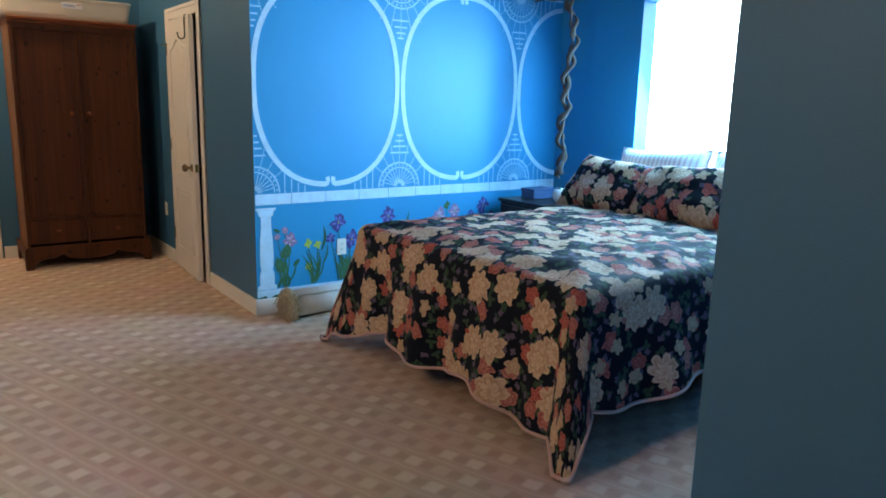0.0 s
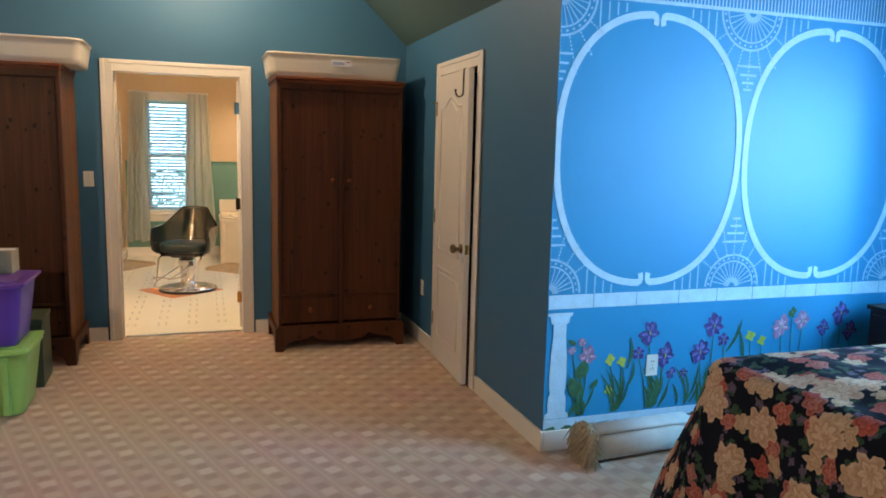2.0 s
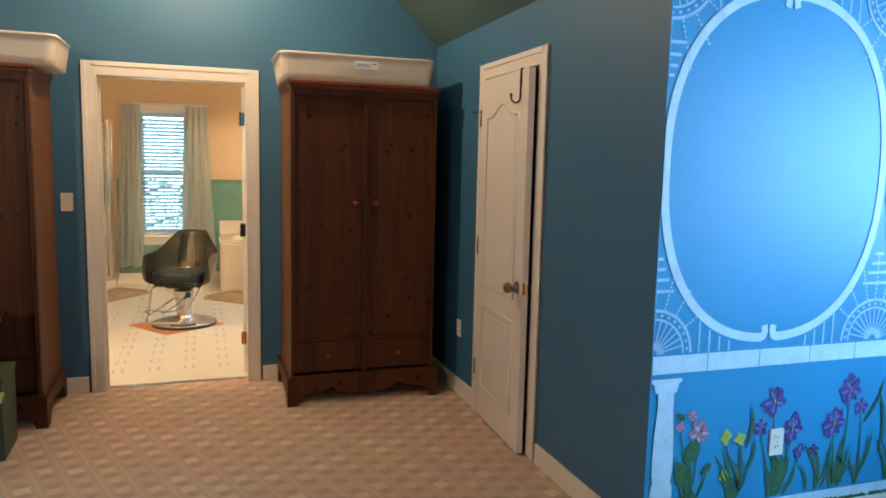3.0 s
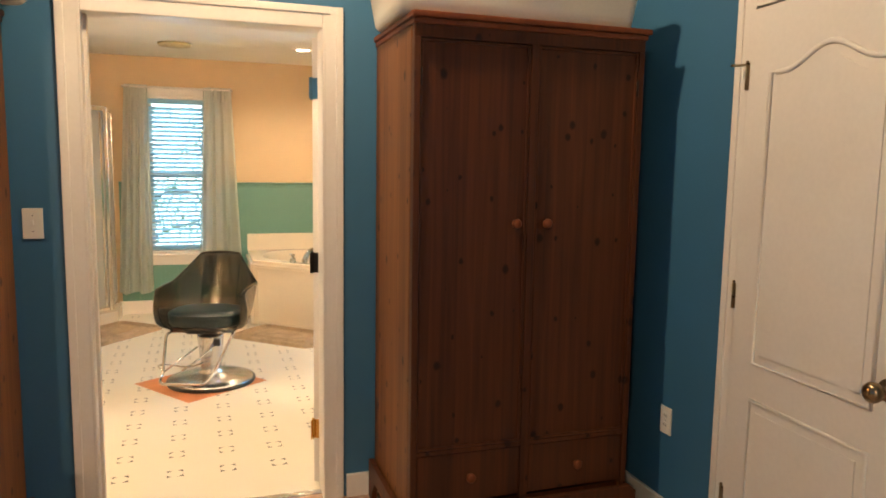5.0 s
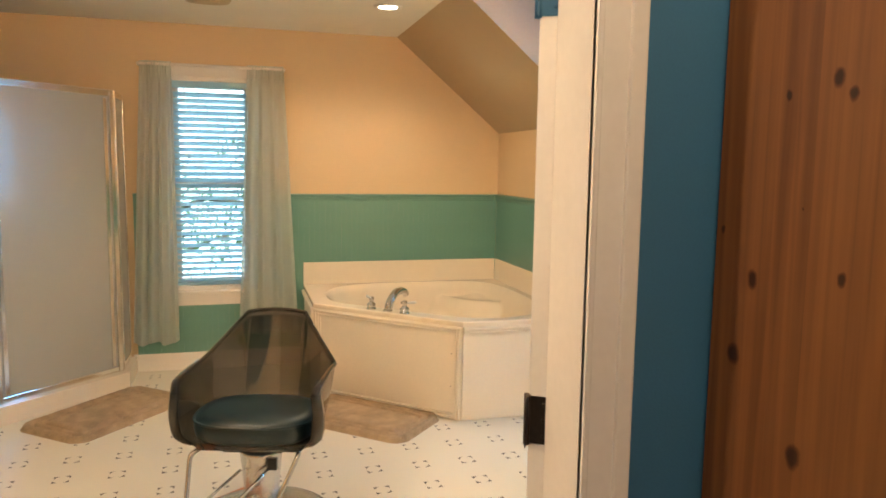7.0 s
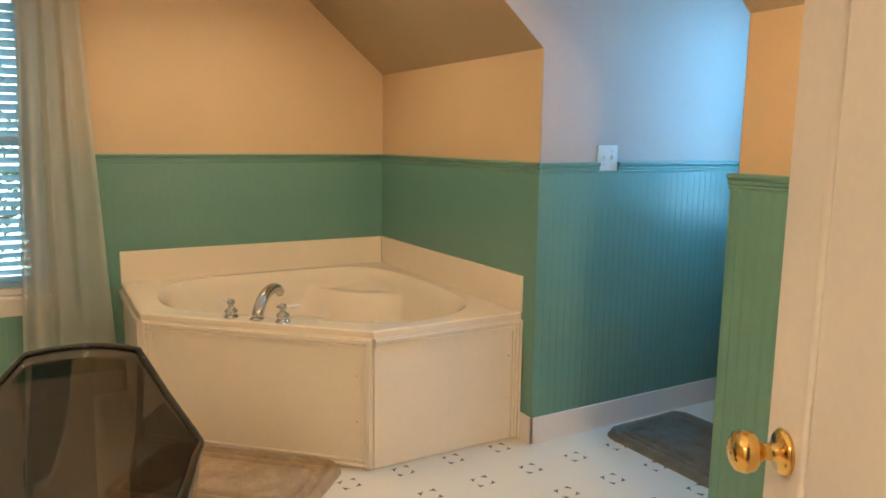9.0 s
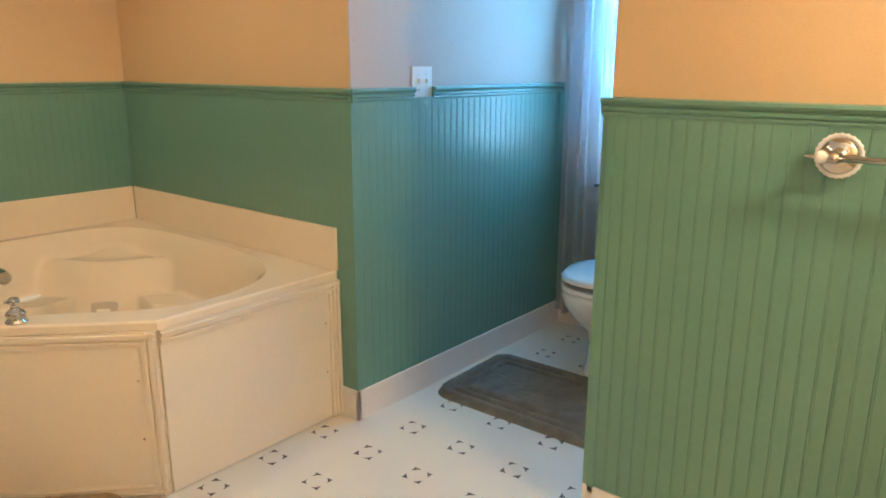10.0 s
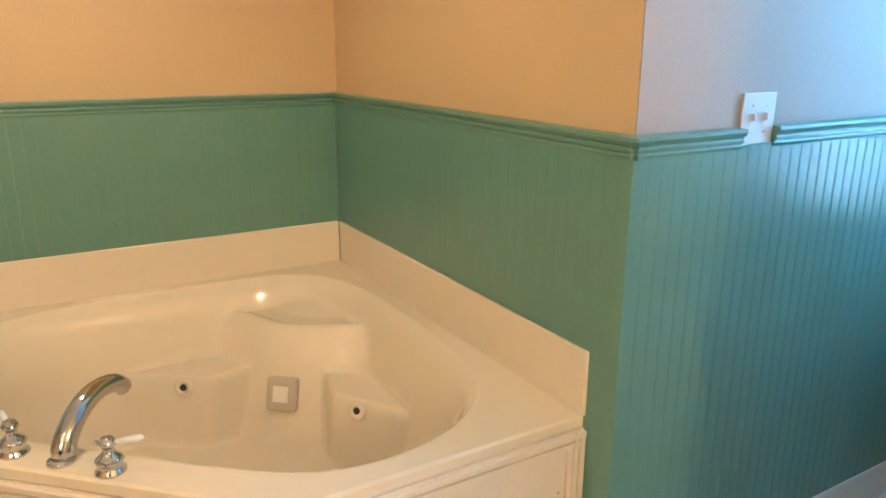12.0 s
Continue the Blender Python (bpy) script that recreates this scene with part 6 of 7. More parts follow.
part("seat_pan", oval_rows(bmesh.new(), [(0.0, 0.21, 0.18, 0.14, 0.379), (0.0, 0.232, 0.19, 0.155, 0.388), (0.0, 0.24, 0.193, 0.16, 0.405), (0.0, 0.232, 0.186, 0.154, 0.412)], 40, 0.75), BLACK, chair, "black pan under the cushion")
part("seat_plate", box(-0.12, 0.12, -0.13, 0.12, 0.352, 0.372, 0.004), BLACK, chair)
part("column", lathe([(0.0, 0.06), (0.085, 0.06), (0.083, 0.075), (0.066, 0.085), (0.067, 0.1), (0.086, 0.31), (0.086, 0.325), (0.05, 0.33), (0.05, 0.352), (0.0, 0.352)], 32), STEEL, chair, "tapered polished steel column")
base = part("base_disc", lathe([(0.0, 0.012), (0.275, 0.012), (0.28, 0.018), (0.27, 0.03), (0.2, 0.046), (0.12, 0.056), (0.11, 0.064), (0.0, 0.066)], 56), STEEL, chair, "round brushed steel base")
part("rubber_rim", lathe([(0.0, 0.0), (0.287, 0.0), (0.29, 0.006), (0.29, 0.018), (0.283, 0.024), (0.277, 0.02), (0.0, 0.012)], 56), BLACK, base)
part("release_box", box(0.045, 0.085, -0.085, -0.06, 0.26, 0.31, 0.004), BLACK, chair)
part("pump_lever", tube(bent([(0.06, -0.07, 0.275), (-0.02, -0.19, 0.20), (-0.1, -0.28, 0.15)], 0.05), 0.007, 10), CHROME, chair)
foot = [(-0.2, -0.13, 0.372), (-0.235, -0.17, 0.36), (-0.235, -0.25, 0.115), (-0.235, -0.33, 0.075), (0.06, -0.33, 0.075), (0.09, -0.25, 0.12), (0.19, -0.14, 0.36), (0.18, -0.1, 0.372)]
part("footrest", tube(bent(foot, 0.045, 6), 0.0095, 12), CHROME, chair, "bent chrome footrest bar")
part("footrest_brace", tube([(-0.235, -0.245, 0.125), (-0.07, -0.06, 0.25)], 0.006, 8), CHROME, chair)
part("footrest_ring", tube(bent([(-0.235, -0.25, 0.14), (-0.29, -0.2, 0.16), (-0.25, -0.1, 0.14), (-0.1, -0.14, 0.13), (0.02, -0.12, 0.17)], 0.06), 0.006, 8), CHROME, chair)

ORANGE_MAT = mat("orange_rubber_mat", (0.58, 0.22, 0.09), 0.7, vary=0.1, scale=9, grain=150, bump=0.15)
om = thing("floor_mat", "flat orange square mat under the salon chair", "mat", -0.345, 8.985, -0.002, 35)
part("sheet", box(-0.305, 0.305, -0.305, 0.305, 0, 0.0018, 0), ORANGE_MAT, om)


def plush_mat(label, x, y, turn, w, d, colour, ridges=2):
    """A soft bath mat with rounded corners and sunk border grooves."""
    t = thing("bath_mat", label, "bath mat", x, y, -0.002, turn, group="bath mats")
    b = bmesh.new()
    nx, ny, r = 140, 96, 0.09

    def inset(px, py):
        qx, qy = abs(px) - (w / 2 - r), abs(py) - (d / 2 - r)
        return -(math.hypot(max(qx, 0), max(qy, 0)) + min(max(qx, qy), 0) - r)

    g = {}
    for i in range(nx + 1):
        for j in range(ny + 1):
            px, py = (i / nx - 0.5) * w, (j / ny - 0.5) * d
            e = inset(px, py)
            if e < 0:
                qx, qy = max(abs(px) - (w / 2 - r), 0), max(abs(py) - (d / 2 - r), 0)
                h = math.hypot(qx, qy)
                px = math.copysign(w / 2 - r + qx / h * r, px)
                py = math.copysign(d / 2 - r + qy / h * r, py)
                e = 0
            z = 0.03 * smooth_steps(0.0, 0.022, e)
            for k in range(ridges):
                z -= 0.024 * math.exp(-((e - 0.06 - 0.045 * k) / 0.012) ** 2)
            z += 0.0025 * noise.noise((px * 40, py * 40, 0)) * smooth_steps(0.0, 0.02, e)
            g[i, j] = b.verts.new((px, py, max(z, 0.0)))
    for i in range(nx):
        for j in range(ny):
            f = b.faces.new((g[i, j], g[i + 1, j], g[i + 1, j + 1], g[i, j + 1]))
            f.smooth = True
    bmesh.ops.remove_doubles(b, verts=b.verts[:], dist=1e-5)
    part("plush_top", b, colour, t)
    part("backing", box(-w / 2 + 0.05, w / 2 - 0.05, -d / 2 + 0.05, d / 2 - 0.05, 0, 0.003), BLACK, t)


TAN_PILE = mat("tan_plush_pile", (0.38, 0.27, 0.165), 0.95, vary=0.42, scale=13, grain=240, bump=0.6)
GREY_PILE = mat("taupe_plush_pile", (0.15, 0.145, 0.118), 0.95, vary=0.42, scale=15, grain=240, bump=0.6)
plush_mat("tan plush bath mat with a grooved border before the tub", 0.33, 10.13, 137, 0.84, 0.5, TAN_PILE)
plush_mat("tan plush bath mat before the shower door", -1.12, 10.56, 50, 0.86, 0.52, TAN_PILE)
plush_mat("taupe plush bath mat with a grooved border before the toilet", 2.27, 9.38, 91, 0.82, 0.54, GREY_PILE)

# ---- toilet ----
toilet = thing("toilet", "white china toilet with the lid down under the window", "toilet", 2.64, 9.308, -0.002, -90)
toilet.scale.z = 1.08


part("bowl", oval_rows(bmesh.new(), [(0.1, 0.115, 0.17, 0.26, 0.0), (0.1, 0.118, 0.175, 0.265, 0.01), (0.1, 0.105, 0.15, 0.25, 0.05), (0.1, 0.1, 0.135, 0.25, 0.14), (0.08, 0.115, 0.15, 0.26, 0.2), (0.04, 0.15, 0.2, 0.28, 0.27), (0.02, 0.175, 0.235, 0.28, 0.33), (0.02, 0.183, 0.25, 0.28, 0.37), (0.02, 0.18, 0.247, 0.28, 0.388), (0.02, 0.16, 0.22, 0.26, 0.392)]), CERAMIC, toilet)
part("seat", oval_rows(bmesh.new(), [(0.02, 0.178, 0.245, 0.2, 0.393), (0.02, 0.186, 0.255, 0.21, 0.398), (0.02, 0.186, 0.255, 0.21, 0.41), (0.02, 0.176, 0.243, 0.2, 0.415)]), CERAMIC, toilet)
part("lid", oval_rows(bmesh.new(), [(0.02, 0.17, 0.24, 0.2, 0.433), (0.02, 0.187, 0.257, 0.21, 0.438), (0.02, 0.186, 0.256, 0.21, 0.45), (0.02, 0.17, 0.235, 0.2, 0.461), (0.02, 0.12, 0.17, 0.15, 0.468), (0.02, 0.01, 0.02, 0.02, 0.471)]), CERAMIC, toilet)
for x in (-0.07, 0.07):
    part("hinge", box(x - 0.02, x + 0.02, 0.2, 0.235, 0.39, 0.43, 0.006), CERAMIC, toilet)
part("tank", box(-0.178, 0.178, 0.29, 0.49, 0.37, 0.82, 0.025, seg=4), CERAMIC, toilet)
part("tank_lid", box(-0.19, 0.19, 0.275, 0.5, 0.822, 0.862, 0.012, seg=3), CERAMIC, toilet)
b = lathe([(0.0, 0), (0.014, 0), (0.014, 0.008), (0.008, 0.014), (0.0, 0.014)], 16, m=Matrix.Translation((-0.15, 0.29, 0.76)) @ Matrix.Rotation(radians(90), 4, "X"))
tube([(-0.15, 0.268, 0.76), (-0.19, 0.26, 0.758), (-0.225, 0.262, 0.754)], [0.006, 0.006, 0.008], 8, bm=b)
part("flush_lever", b, CHROME, toilet)
b = tube([(-0.24, 0.5, 0.16), (-0.24, 0.46, 0.16), (-0.19, 0.42, 0.3), (-0.17, 0.4, 0.38)], 0.005, 8)
part("supply_hose", b, STEEL, toilet)

# ---- curtains ----


def cloth_material(name, base, light, clear):
    m, n, l, p = nodes_of(name)
    co, ns2 = n.new("ShaderNodeTexCoord"), n.new("ShaderNodeTexNoise")
    mp = n.new("ShaderNodeMapping")
    mp.inputs["Scale"].default_value = (300, 300, 40)
    l.new(co.outputs["Object"], mp.inputs["Vector"])
    l.new(mp.outputs["Vector"], ns2.inputs["Vector"])
    rp = n.new("ShaderNodeValToRGB")
    rp.color_ramp.elements[0].color, rp.color_ramp.elements[1].color = (*[c * 0.88 for c in base], 1), (*base, 1)
    l.new(ns2.outputs["Fac"], rp.inputs["Fac"])
    l.new(rp.outputs["Color"], p.inputs["Base Color"])
    p.inputs["Roughness"].default_value = 0.9
    tr, mx = n.new("ShaderNodeBsdfTranslucent"), n.new("ShaderNodeMixShader")
    l.new(rp.outputs["Color"], tr.inputs["Color"])
    mx.inputs["Fac"].default_value = light
    l.new(p.outputs[0], mx.inputs[1])
    l.new(tr.outputs[0], mx.inputs[2])
    # open weave lets some of the view through
    gap, weave = n.new("ShaderNodeBsdfTransparent"), n.new("ShaderNodeMixShader")
    weave.inputs["Fac"].default_value = clear
    l.new(mx.outputs[0], weave.inputs[1])
    l.new(gap.outputs[0], weave.inputs[2])
    l.new(weave.outputs[0], n["Material Output"].inputs["Surface"])
    return m


VOILE = cloth_material("pale_grey_green_curtain", (0.7, 0.73, 0.68), 0.55, 0.14)
SHEER = cloth_material("white_sheer_curtain", (0.74, 0.77, 0.82), 0.55, 0.42)


def curtain(label, material, m, top0, top1, low0, low1, z1, z0, folds, seed):
    """A gathered panel: local x across, its edges may slant between top and hem."""
    c = thing("curtain", label, "curtain", group="curtain panels")
    c.matrix_world = m
    rnd = random.Random(seed)
    ph = [rnd.uniform(0, 6.28) for _ in range(4)]
    b = bmesh.new()
    nx, nz = 110, 40
    g = {}
    for j in range(nz + 1):
        t = j / nz
        for i in range(nx + 1):
            s = i / nx
            x = (top0 + (top1 - top0) * s) * (1 - t) + (low0 + (low1 - low0) * s) * t
            a = 2 * math.pi * folds * s + 0.5 * math.sin(3 * s * 6.28 + ph[0])
            amp = 0.009 + 0.026 * smooth_steps(0.02, 0.5, t) * (0.65 + 0.5 * math.sin(s * 5.1 + ph[3]) * math.sin(t * 1.9 + ph[2]))
            y = amp * math.sin(a + 0.35 * math.sin(t * 2.6 + ph[1])) + 0.012 * math.sin(a * 0.37 + ph[2]) * t
            if t < 0.06:
                y += 0.006 * math.sin(2 * math.pi * folds * 3 * s)
            g[i, j] = b.verts.new((x, y, z1 + (z0 - z1) * t + (0.012 * math.sin(a * 0.5 + ph[3]) if t == 1 else 0)))
    for i in range(nx):
        for j in range(nz):
            f = b.faces.new((g[i, j], g[i + 1, j], g[i + 1, j + 1], g[i, j + 1]))
            f.smooth = True
    part("cloth", b, material, c)
    return c


far_m = pose(0, BY - 0.085, 0)
curtain("pale grey-green curtain panel hanging from a white rod", VOILE, far_m, -0.99, -0.79, -1.09, -0.785, 2.185, 0.215, 4, 1)
curtain("pale grey-green curtain panel hanging beside the tub", VOILE, far_m, -0.285, -0.035, -0.37, 0.055, 2.185, 0.26, 4, 2)
rod = thing("curtain_rod", "white curtain rod above the bathroom window", "curtain rod", 0, BY, 2.165)
part("rod", tube(bent([(-1.0, 0.0, 0), (-1.0, -0.085, 0), (-0.03, -0.085, 0), (-0.03, 0.0, 0)], 0.02), 0.011, 10), TRIM, rod)
curtain("white sheer curtain panel hanging by the alcove window", SHEER, pose(AX - 0.085, 0, 0, 0, 0, 90), 9.55, 9.81, 9.50, 9.80, 2.2, 0.09, 5, 3)
rod = thing("curtain_rod", "white curtain rod above the alcove window", "curtain rod", AX, 0, 2.19)
part("rod", tube(bent([(0.0, 8.92, 0), (-0.085, 8.92, 0), (-0.085, 9.82, 0), (0.0, 9.82, 0)], 0.02), 0.011, 10), TRIM, rod)

# ---- shower enclosure ----
OBSCURE = mat("obscure_shower_glass", (0.34, 0.33, 0.29), 0.3, vary=0.03, scale=1.5, grain=300, bump=0.04, coat=0.2)
CHROME_FRAME = plain("bright_aluminium_frame", (0.8, 0.78, 0.74), 0.16, 1.0)
shower = thing("shower_enclosure", "neo-angle shower with obscure glass in chrome frames", "shower")
S0, S1, S2, S3 = (-1.125, BY - 0.005), (-1.125, 11.09), (-1.70, 10.50), (-2.07, 10.50)
curb = [S0, S1, S2, S3, (-2.07, 10.6), (-1.74, 10.6), (-1.225, 11.13), (-1.225, BY - 0.005)]
part("curb", extruded([(x + (0.05 if x > -1.2 else 0.02), y - (0.04 if i in (1, 2, 3) else 0)) for i, (x, y) in enumerate(curb)], 0.11, "z", 0.0), ACRYLIC, shower)
part("tray", extruded([(-1.2, BY - 0.005), (-1.2, 11.12), (-1.72, 10.58), (-2.06, 10.58), (-2.06, BY - 0.005)], 0.04, "z", 0.0), ACRYLIC, shower)
SH = 1.95
for p0, p1, nm in ((S0, S1, "side_glass"), (S1, S2, "shower_door"), (S2, S3, "side_glass")):
    dx, dy = p1[0] - p0[0], p1[1] - p0[1]
    ln = math.hypot(dx, dy)
    m = pose(p0[0], p0[1], 0, 0, 0, math.degrees(math.atan2(dy, dx)))
    g = part(nm, box(0.03, ln - 0.03, -0.003, 0.003, 0.15, SH - 0.04), OBSCURE, shower)
    g.matrix_basis = m
    b = box(0.002, 0.032, -0.016, 0.016, 0.112, SH, 0.004)
    box(ln - 0.032, ln - 0.002, -0.016, 0.016, 0.112, SH, 0.004, bm=b)
    box(0.032, ln - 0.032, -0.014, 0.014, SH - 0.042, SH, 0.004, bm=b)
    box(0.032, ln - 0.032, -0.014, 0.014, 0.112, 0.15, 0.004, bm=b)
    part("frame", b, CHROME_FRAME, g)
    if nm == "shower_door":
        b = box(0.05, 0.075, -0.012, 0.012, 0.16, SH - 0.05, 0.003)
        box(ln - 0.075, ln - 0.05, -0.012, 0.012, 0.16, SH - 0.05, 0.003, bm=b)
        part("door_stile", b, CHROME_FRAME, g)

# ---- towel bar, lights ----
bar = thing("towel_bar", "chrome towel bar with scalloped white porcelain rosettes", "towel bar", BX - 0.026, 8.275, 1.17, 90)
for x in (0.0, -0.61):
    b = bmesh.new()
    n = 72
    rings = []
    for r, y in ((0.038, 0.002), (0.047, 0.002), (0.05, 0.005), (0.049, 0.009), (0.045, 0.011), (0.041, 0.008)):
        rings.append([b.verts.new((x + (r + (0.0016 * math.cos(24 * 2 * math.pi * i / n) if r > 0.04 else 0)) * math.cos(2 * math.pi * i / n), y, (r + (0.0016 * math.cos(24 * 2 * math.pi * i / n) if r > 0.04 else 0)) * math.sin(2 * math.pi * i / n))) for i in range(n)])
    for p, q in zip(rings, rings[1:]):
        for i in range(n):
            f = b.faces.new((p[i], q[i], q[(i + 1) % n], p[(i + 1) % n]))
            f.smooth = True
    part("rosette", b, CERAMIC, bar, "scalloped white porcelain ring")
    pm = Matrix.Translation((x, 0.0, 0)) @ Matrix.Rotation(radians(-90), 4, "X")
    part("post", lathe([(0.0, 0.0), (0.042, 0.0), (0.042, 0.008), (0.036, 0.015), (0.024, 0.021), (0.014, 0.025), (0.01, 0.04), (0.013, 0.055), (0.011, 0.068), (0.0, 0.07)], 28, m=pm), CHROME, bar)
    s = 1 if x == 0 else -1
    part("finial", lathe([(0.006, 0.0), (0.008, 0.008), (0.007, 0.012), (0.011, 0.015), (0.0145, 0.022), (0.0135, 0.031), (0.006, 0.036), (0.0, 0.037)], 18, m=Matrix.Translation((x, 0.058, 0)) @ Matrix.Rotation(radians(90 * s), 4, "Y")), CERAMIC, bar, "white porcelain finial")
    part("finial_tip", lathe([(0.004, 0.035), (0.0055, 0.04), (0.0055, 0.046), (0.003, 0.05), (0.004, 0.056), (0.0, 0.06)], 14, m=Matrix.Translation((x, 0.058, 0)) @ Matrix.Rotation(radians(90 * s), 4, "Y")), CHROME, bar)
part("rail", tube([(0.0, 0.058, 0), (-0.61, 0.058, 0)], 0.008, 14), CHROME, bar)

GLOW, en, el, ep = nodes_of("lit_lamp_glass")
ep.inputs["Emission Color"].default_value, ep.inputs["Emission Strength"].default_value = (1.0, 0.86, 0.62, 1), 14.0
# The first fitting is known; the second is added around the fill spot.
for x, y in ((0.54, 10.46), (-0.85, 8.6)):
    dl = thing("downlight", "lit recessed downlight with a white trim ring", "downlight", x, y, BZ, group="downlights")
    part("trim_ring", lathe([(0.06, -0.001), (0.062, -0.006), (0.085, -0.006), (0.088, -0.001)], 36), PLASTIC_WHITE, dl)
    part("lamp", lathe([(0.0, -0.003), (0.058, -0.003), (0.058, -0.001), (0.0, -0.001)], 30), GLOW, dl, "glowing lamp face")
vl = thing("ceiling_fan_cover", "oval cream ceiling vent cover", "vent", -0.51, 10.55, BZ)
YELLOWED = mat("yellowed_plastic", (0.5, 0.4, 0.22), 0.5, vary=0.1, bump=0.02)
part("cover", oval_rows(bmesh.new(), [(0, 0.13, 0.12, 0.12, -0.001), (0, 0.135, 0.125, 0.125, -0.008), (0, 0.125, 0.115, 0.115, -0.022), (0, 0.08, 0.07, 0.07, -0.027)], 32, 0.8), YELLOWED, vl)
part("grille", oval_rows(bmesh.new(), [(0, 0.07, 0.06, 0.06, -0.026), (0, 0.07, 0.06, 0.06, -0.031), (0, 0.06, 0.05, 0.05, -0.033)], 28, 0.8), YELLOWED, vl)

# ---- wainscot: chair rails and bead boards ----
RAIL_PROF = [(o, 0.03 + z * 0.625) for o, z in [(0.0, 0.0), (0.013, 0.0), (0.016, 0.012), (0.014, 0.02), (0.019, 0.026), (0.02, 0.036), (0.017, 0.044), (0.024, 0.052), (0.028, 0.064), (0.026, 0.076), (0.0, 0.08)]]
RZ = 1.2


def chair_rail(name, p0, p1, side, label):
    """A moulded rail from p0 to p1, standing out to the given side (dx, dy)."""
    b = bmesh.new()
    ends = []
    for p in (p0, p1):
        ends.append([b.verts.new((p[0] + side[0] * o, p[1] + side[1] * o, RZ + z)) for o, z in RAIL_PROF])
    for d, (q, p) in enumerate(zip(ends, (p0, p1))):
        # mitre: the ends run on with the profile's depth
        dx, dy = p1[0] - p0[0], p1[1] - p0[1]
        ln = math.hypot(dx, dy)
        for v, (o, z) in zip(q, RAIL_PROF):
            v.co.x += dx / ln * o * p[2]
            v.co.y += dy / ln * o * p[2]
    k = len(RAIL_PROF)
    for i in range(k - 1):
        b.faces.new((ends[0][i], ends[0][i + 1], ends[1][i + 1], ends[1][i]))
    b.faces.new(ends[0])
    b.faces.new(ends[1][::-1])
    bmesh.ops.recalc_face_normals(b, faces=b.faces[:])
    return tagged(link_mesh(name, b, GREEN), label, "trim", kind="structure")


T = 0.012   # thickness of the boards
for xa, xb, me_ in ((-1.07, FX0 - 0.082, 0), (FX1 + 0.082, BX - T, -1)):
    chair_rail("trim_rail_far", (xa, BY, 0), (xb, BY, me_), (0, -1), "sage green chair rail on the far wall")
chair_rail("trim_rail_tub", (BX, BY, -1), (BX, AY1 - T, 1), (-1, 0), "sage green chair rail over the tub")
chair_rail("trim_rail_alcove", (BX - T, AY1, -1), (1.9625, AY1, 0), (0, -1), "sage green chair rail in the alcove")
chair_rail("trim_rail_alcove", (2.0775, AY1, 0), (AX, AY1, 0), (0, -1), "sage green chair rail in the alcove")
chair_rail("trim_rail_wing", (BX, AY0 + 0.02, 0), (BX, YB + 0.13, 0), (-1, 0), "sage green chair rail on the wing wall")


def board_mesh(w, g=0.0006):
    """One bead board: a flat face with a rounded bead and groove down one edge."""
    b = bmesh.new()
    prof = [(0.0, 0.0), (0.0, T - g), (0.001, T - g * 0.3), (0.002, T), (w - 0.007, T), (w - 0.0062, T - g), (w - 0.0054, T - g * 0.4), (w - 0.0035, T), (w - 0.0015, T - g * 0.4), (w - 0.0004, T - g), (w - 0.0004, 0.0)]
    lo, hi = [b.verts.new((x, y, 0.0)) for x, y in prof], [b.verts.new((x, y, 1.0)) for x, y in prof]
    for i in range(len(prof) - 1):
        b.faces.new((lo[i], lo[i + 1], hi[i + 1], hi[i]))
    b.faces.new(lo)
    b.faces.new(hi[::-1])
    bmesh.ops.recalc_face_normals(b, faces=b.faces[:])
    return b


BW = 0.04
first = {}


def wainscot(name, label, x, y, turn, length, z0, z1, groove=0.00022):
    """A run of bead boards; local x along the wall, y out of it."""
    run = thing(name, label, "wainscot", x, y, 0, turn, kind="structure")
    for i in range(int(length / BW + 0.999)):
        w = min(BW, length - i * BW)
        if w < 0.004:
            continue
        if groove not in first:
            ob = first[groove] = part("board", board_mesh(BW, groove), GREEN, run)
        else:
            ob = new("board", first[groove].data)
            ob.parent = run
        ob.matrix_basis = Matrix.Translation((i * BW, 0, z0)) @ Matrix.Diagonal((w / BW, 1, z1 - z0, 1))


wainscot("wainscot_far", "sage green bead board wainscot beside the far window", BX - T - 0.001, BY, 180, BX - T - FX1 - 0.084, 0.11, RZ + 0.04, 0.00008)
wainscot("wainscot_far", "sage green bead board wainscot under the far window", FX1 + 0.082, BY, 180, FX1 - FX0 + 0.164, 0.11, FZ0 - 0.112)
wainscot("wainscot_far", "sage green bead board wainscot beside the shower", FX0 - 0.083, BY, 180, 0.157, 0.11, RZ + 0.04)
wainscot("wainscot_tub", "sage green bead board wainscot above the tub", BX, AY1 - T, 90, BY - AY1, 0.1, RZ + 0.04, 0.00008)
wainscot("wainscot_alcove", "sage green bead board wainscot in the alcove", AX - 0.001, AY1, 180, AX - BX + T - 0.003, 0.11, RZ + 0.04, 0.0006)
wainscot("wainscot_wing", "sage green bead board wainscot on the wing wall", BX, YB + 0.135, 90, AY0 - YB - 0.135, 0.11, RZ + 0.04, 0.0013)
tagged(link_mesh("trim_wing_corner", box(BX - 0.016, BX, AY0 - 0.022, AY0, 0.1, RZ + 0.032, 0.002), GREEN), "sage green corner strip at the wing wall", "trim", kind="structure")
wainscot("wainscot_alcove_window", "sage green bead board wainscot under the alcove window", AX, AY0 + 0.02, 90, AY1 - AY0 - 0.034, 0.11, 0.745)
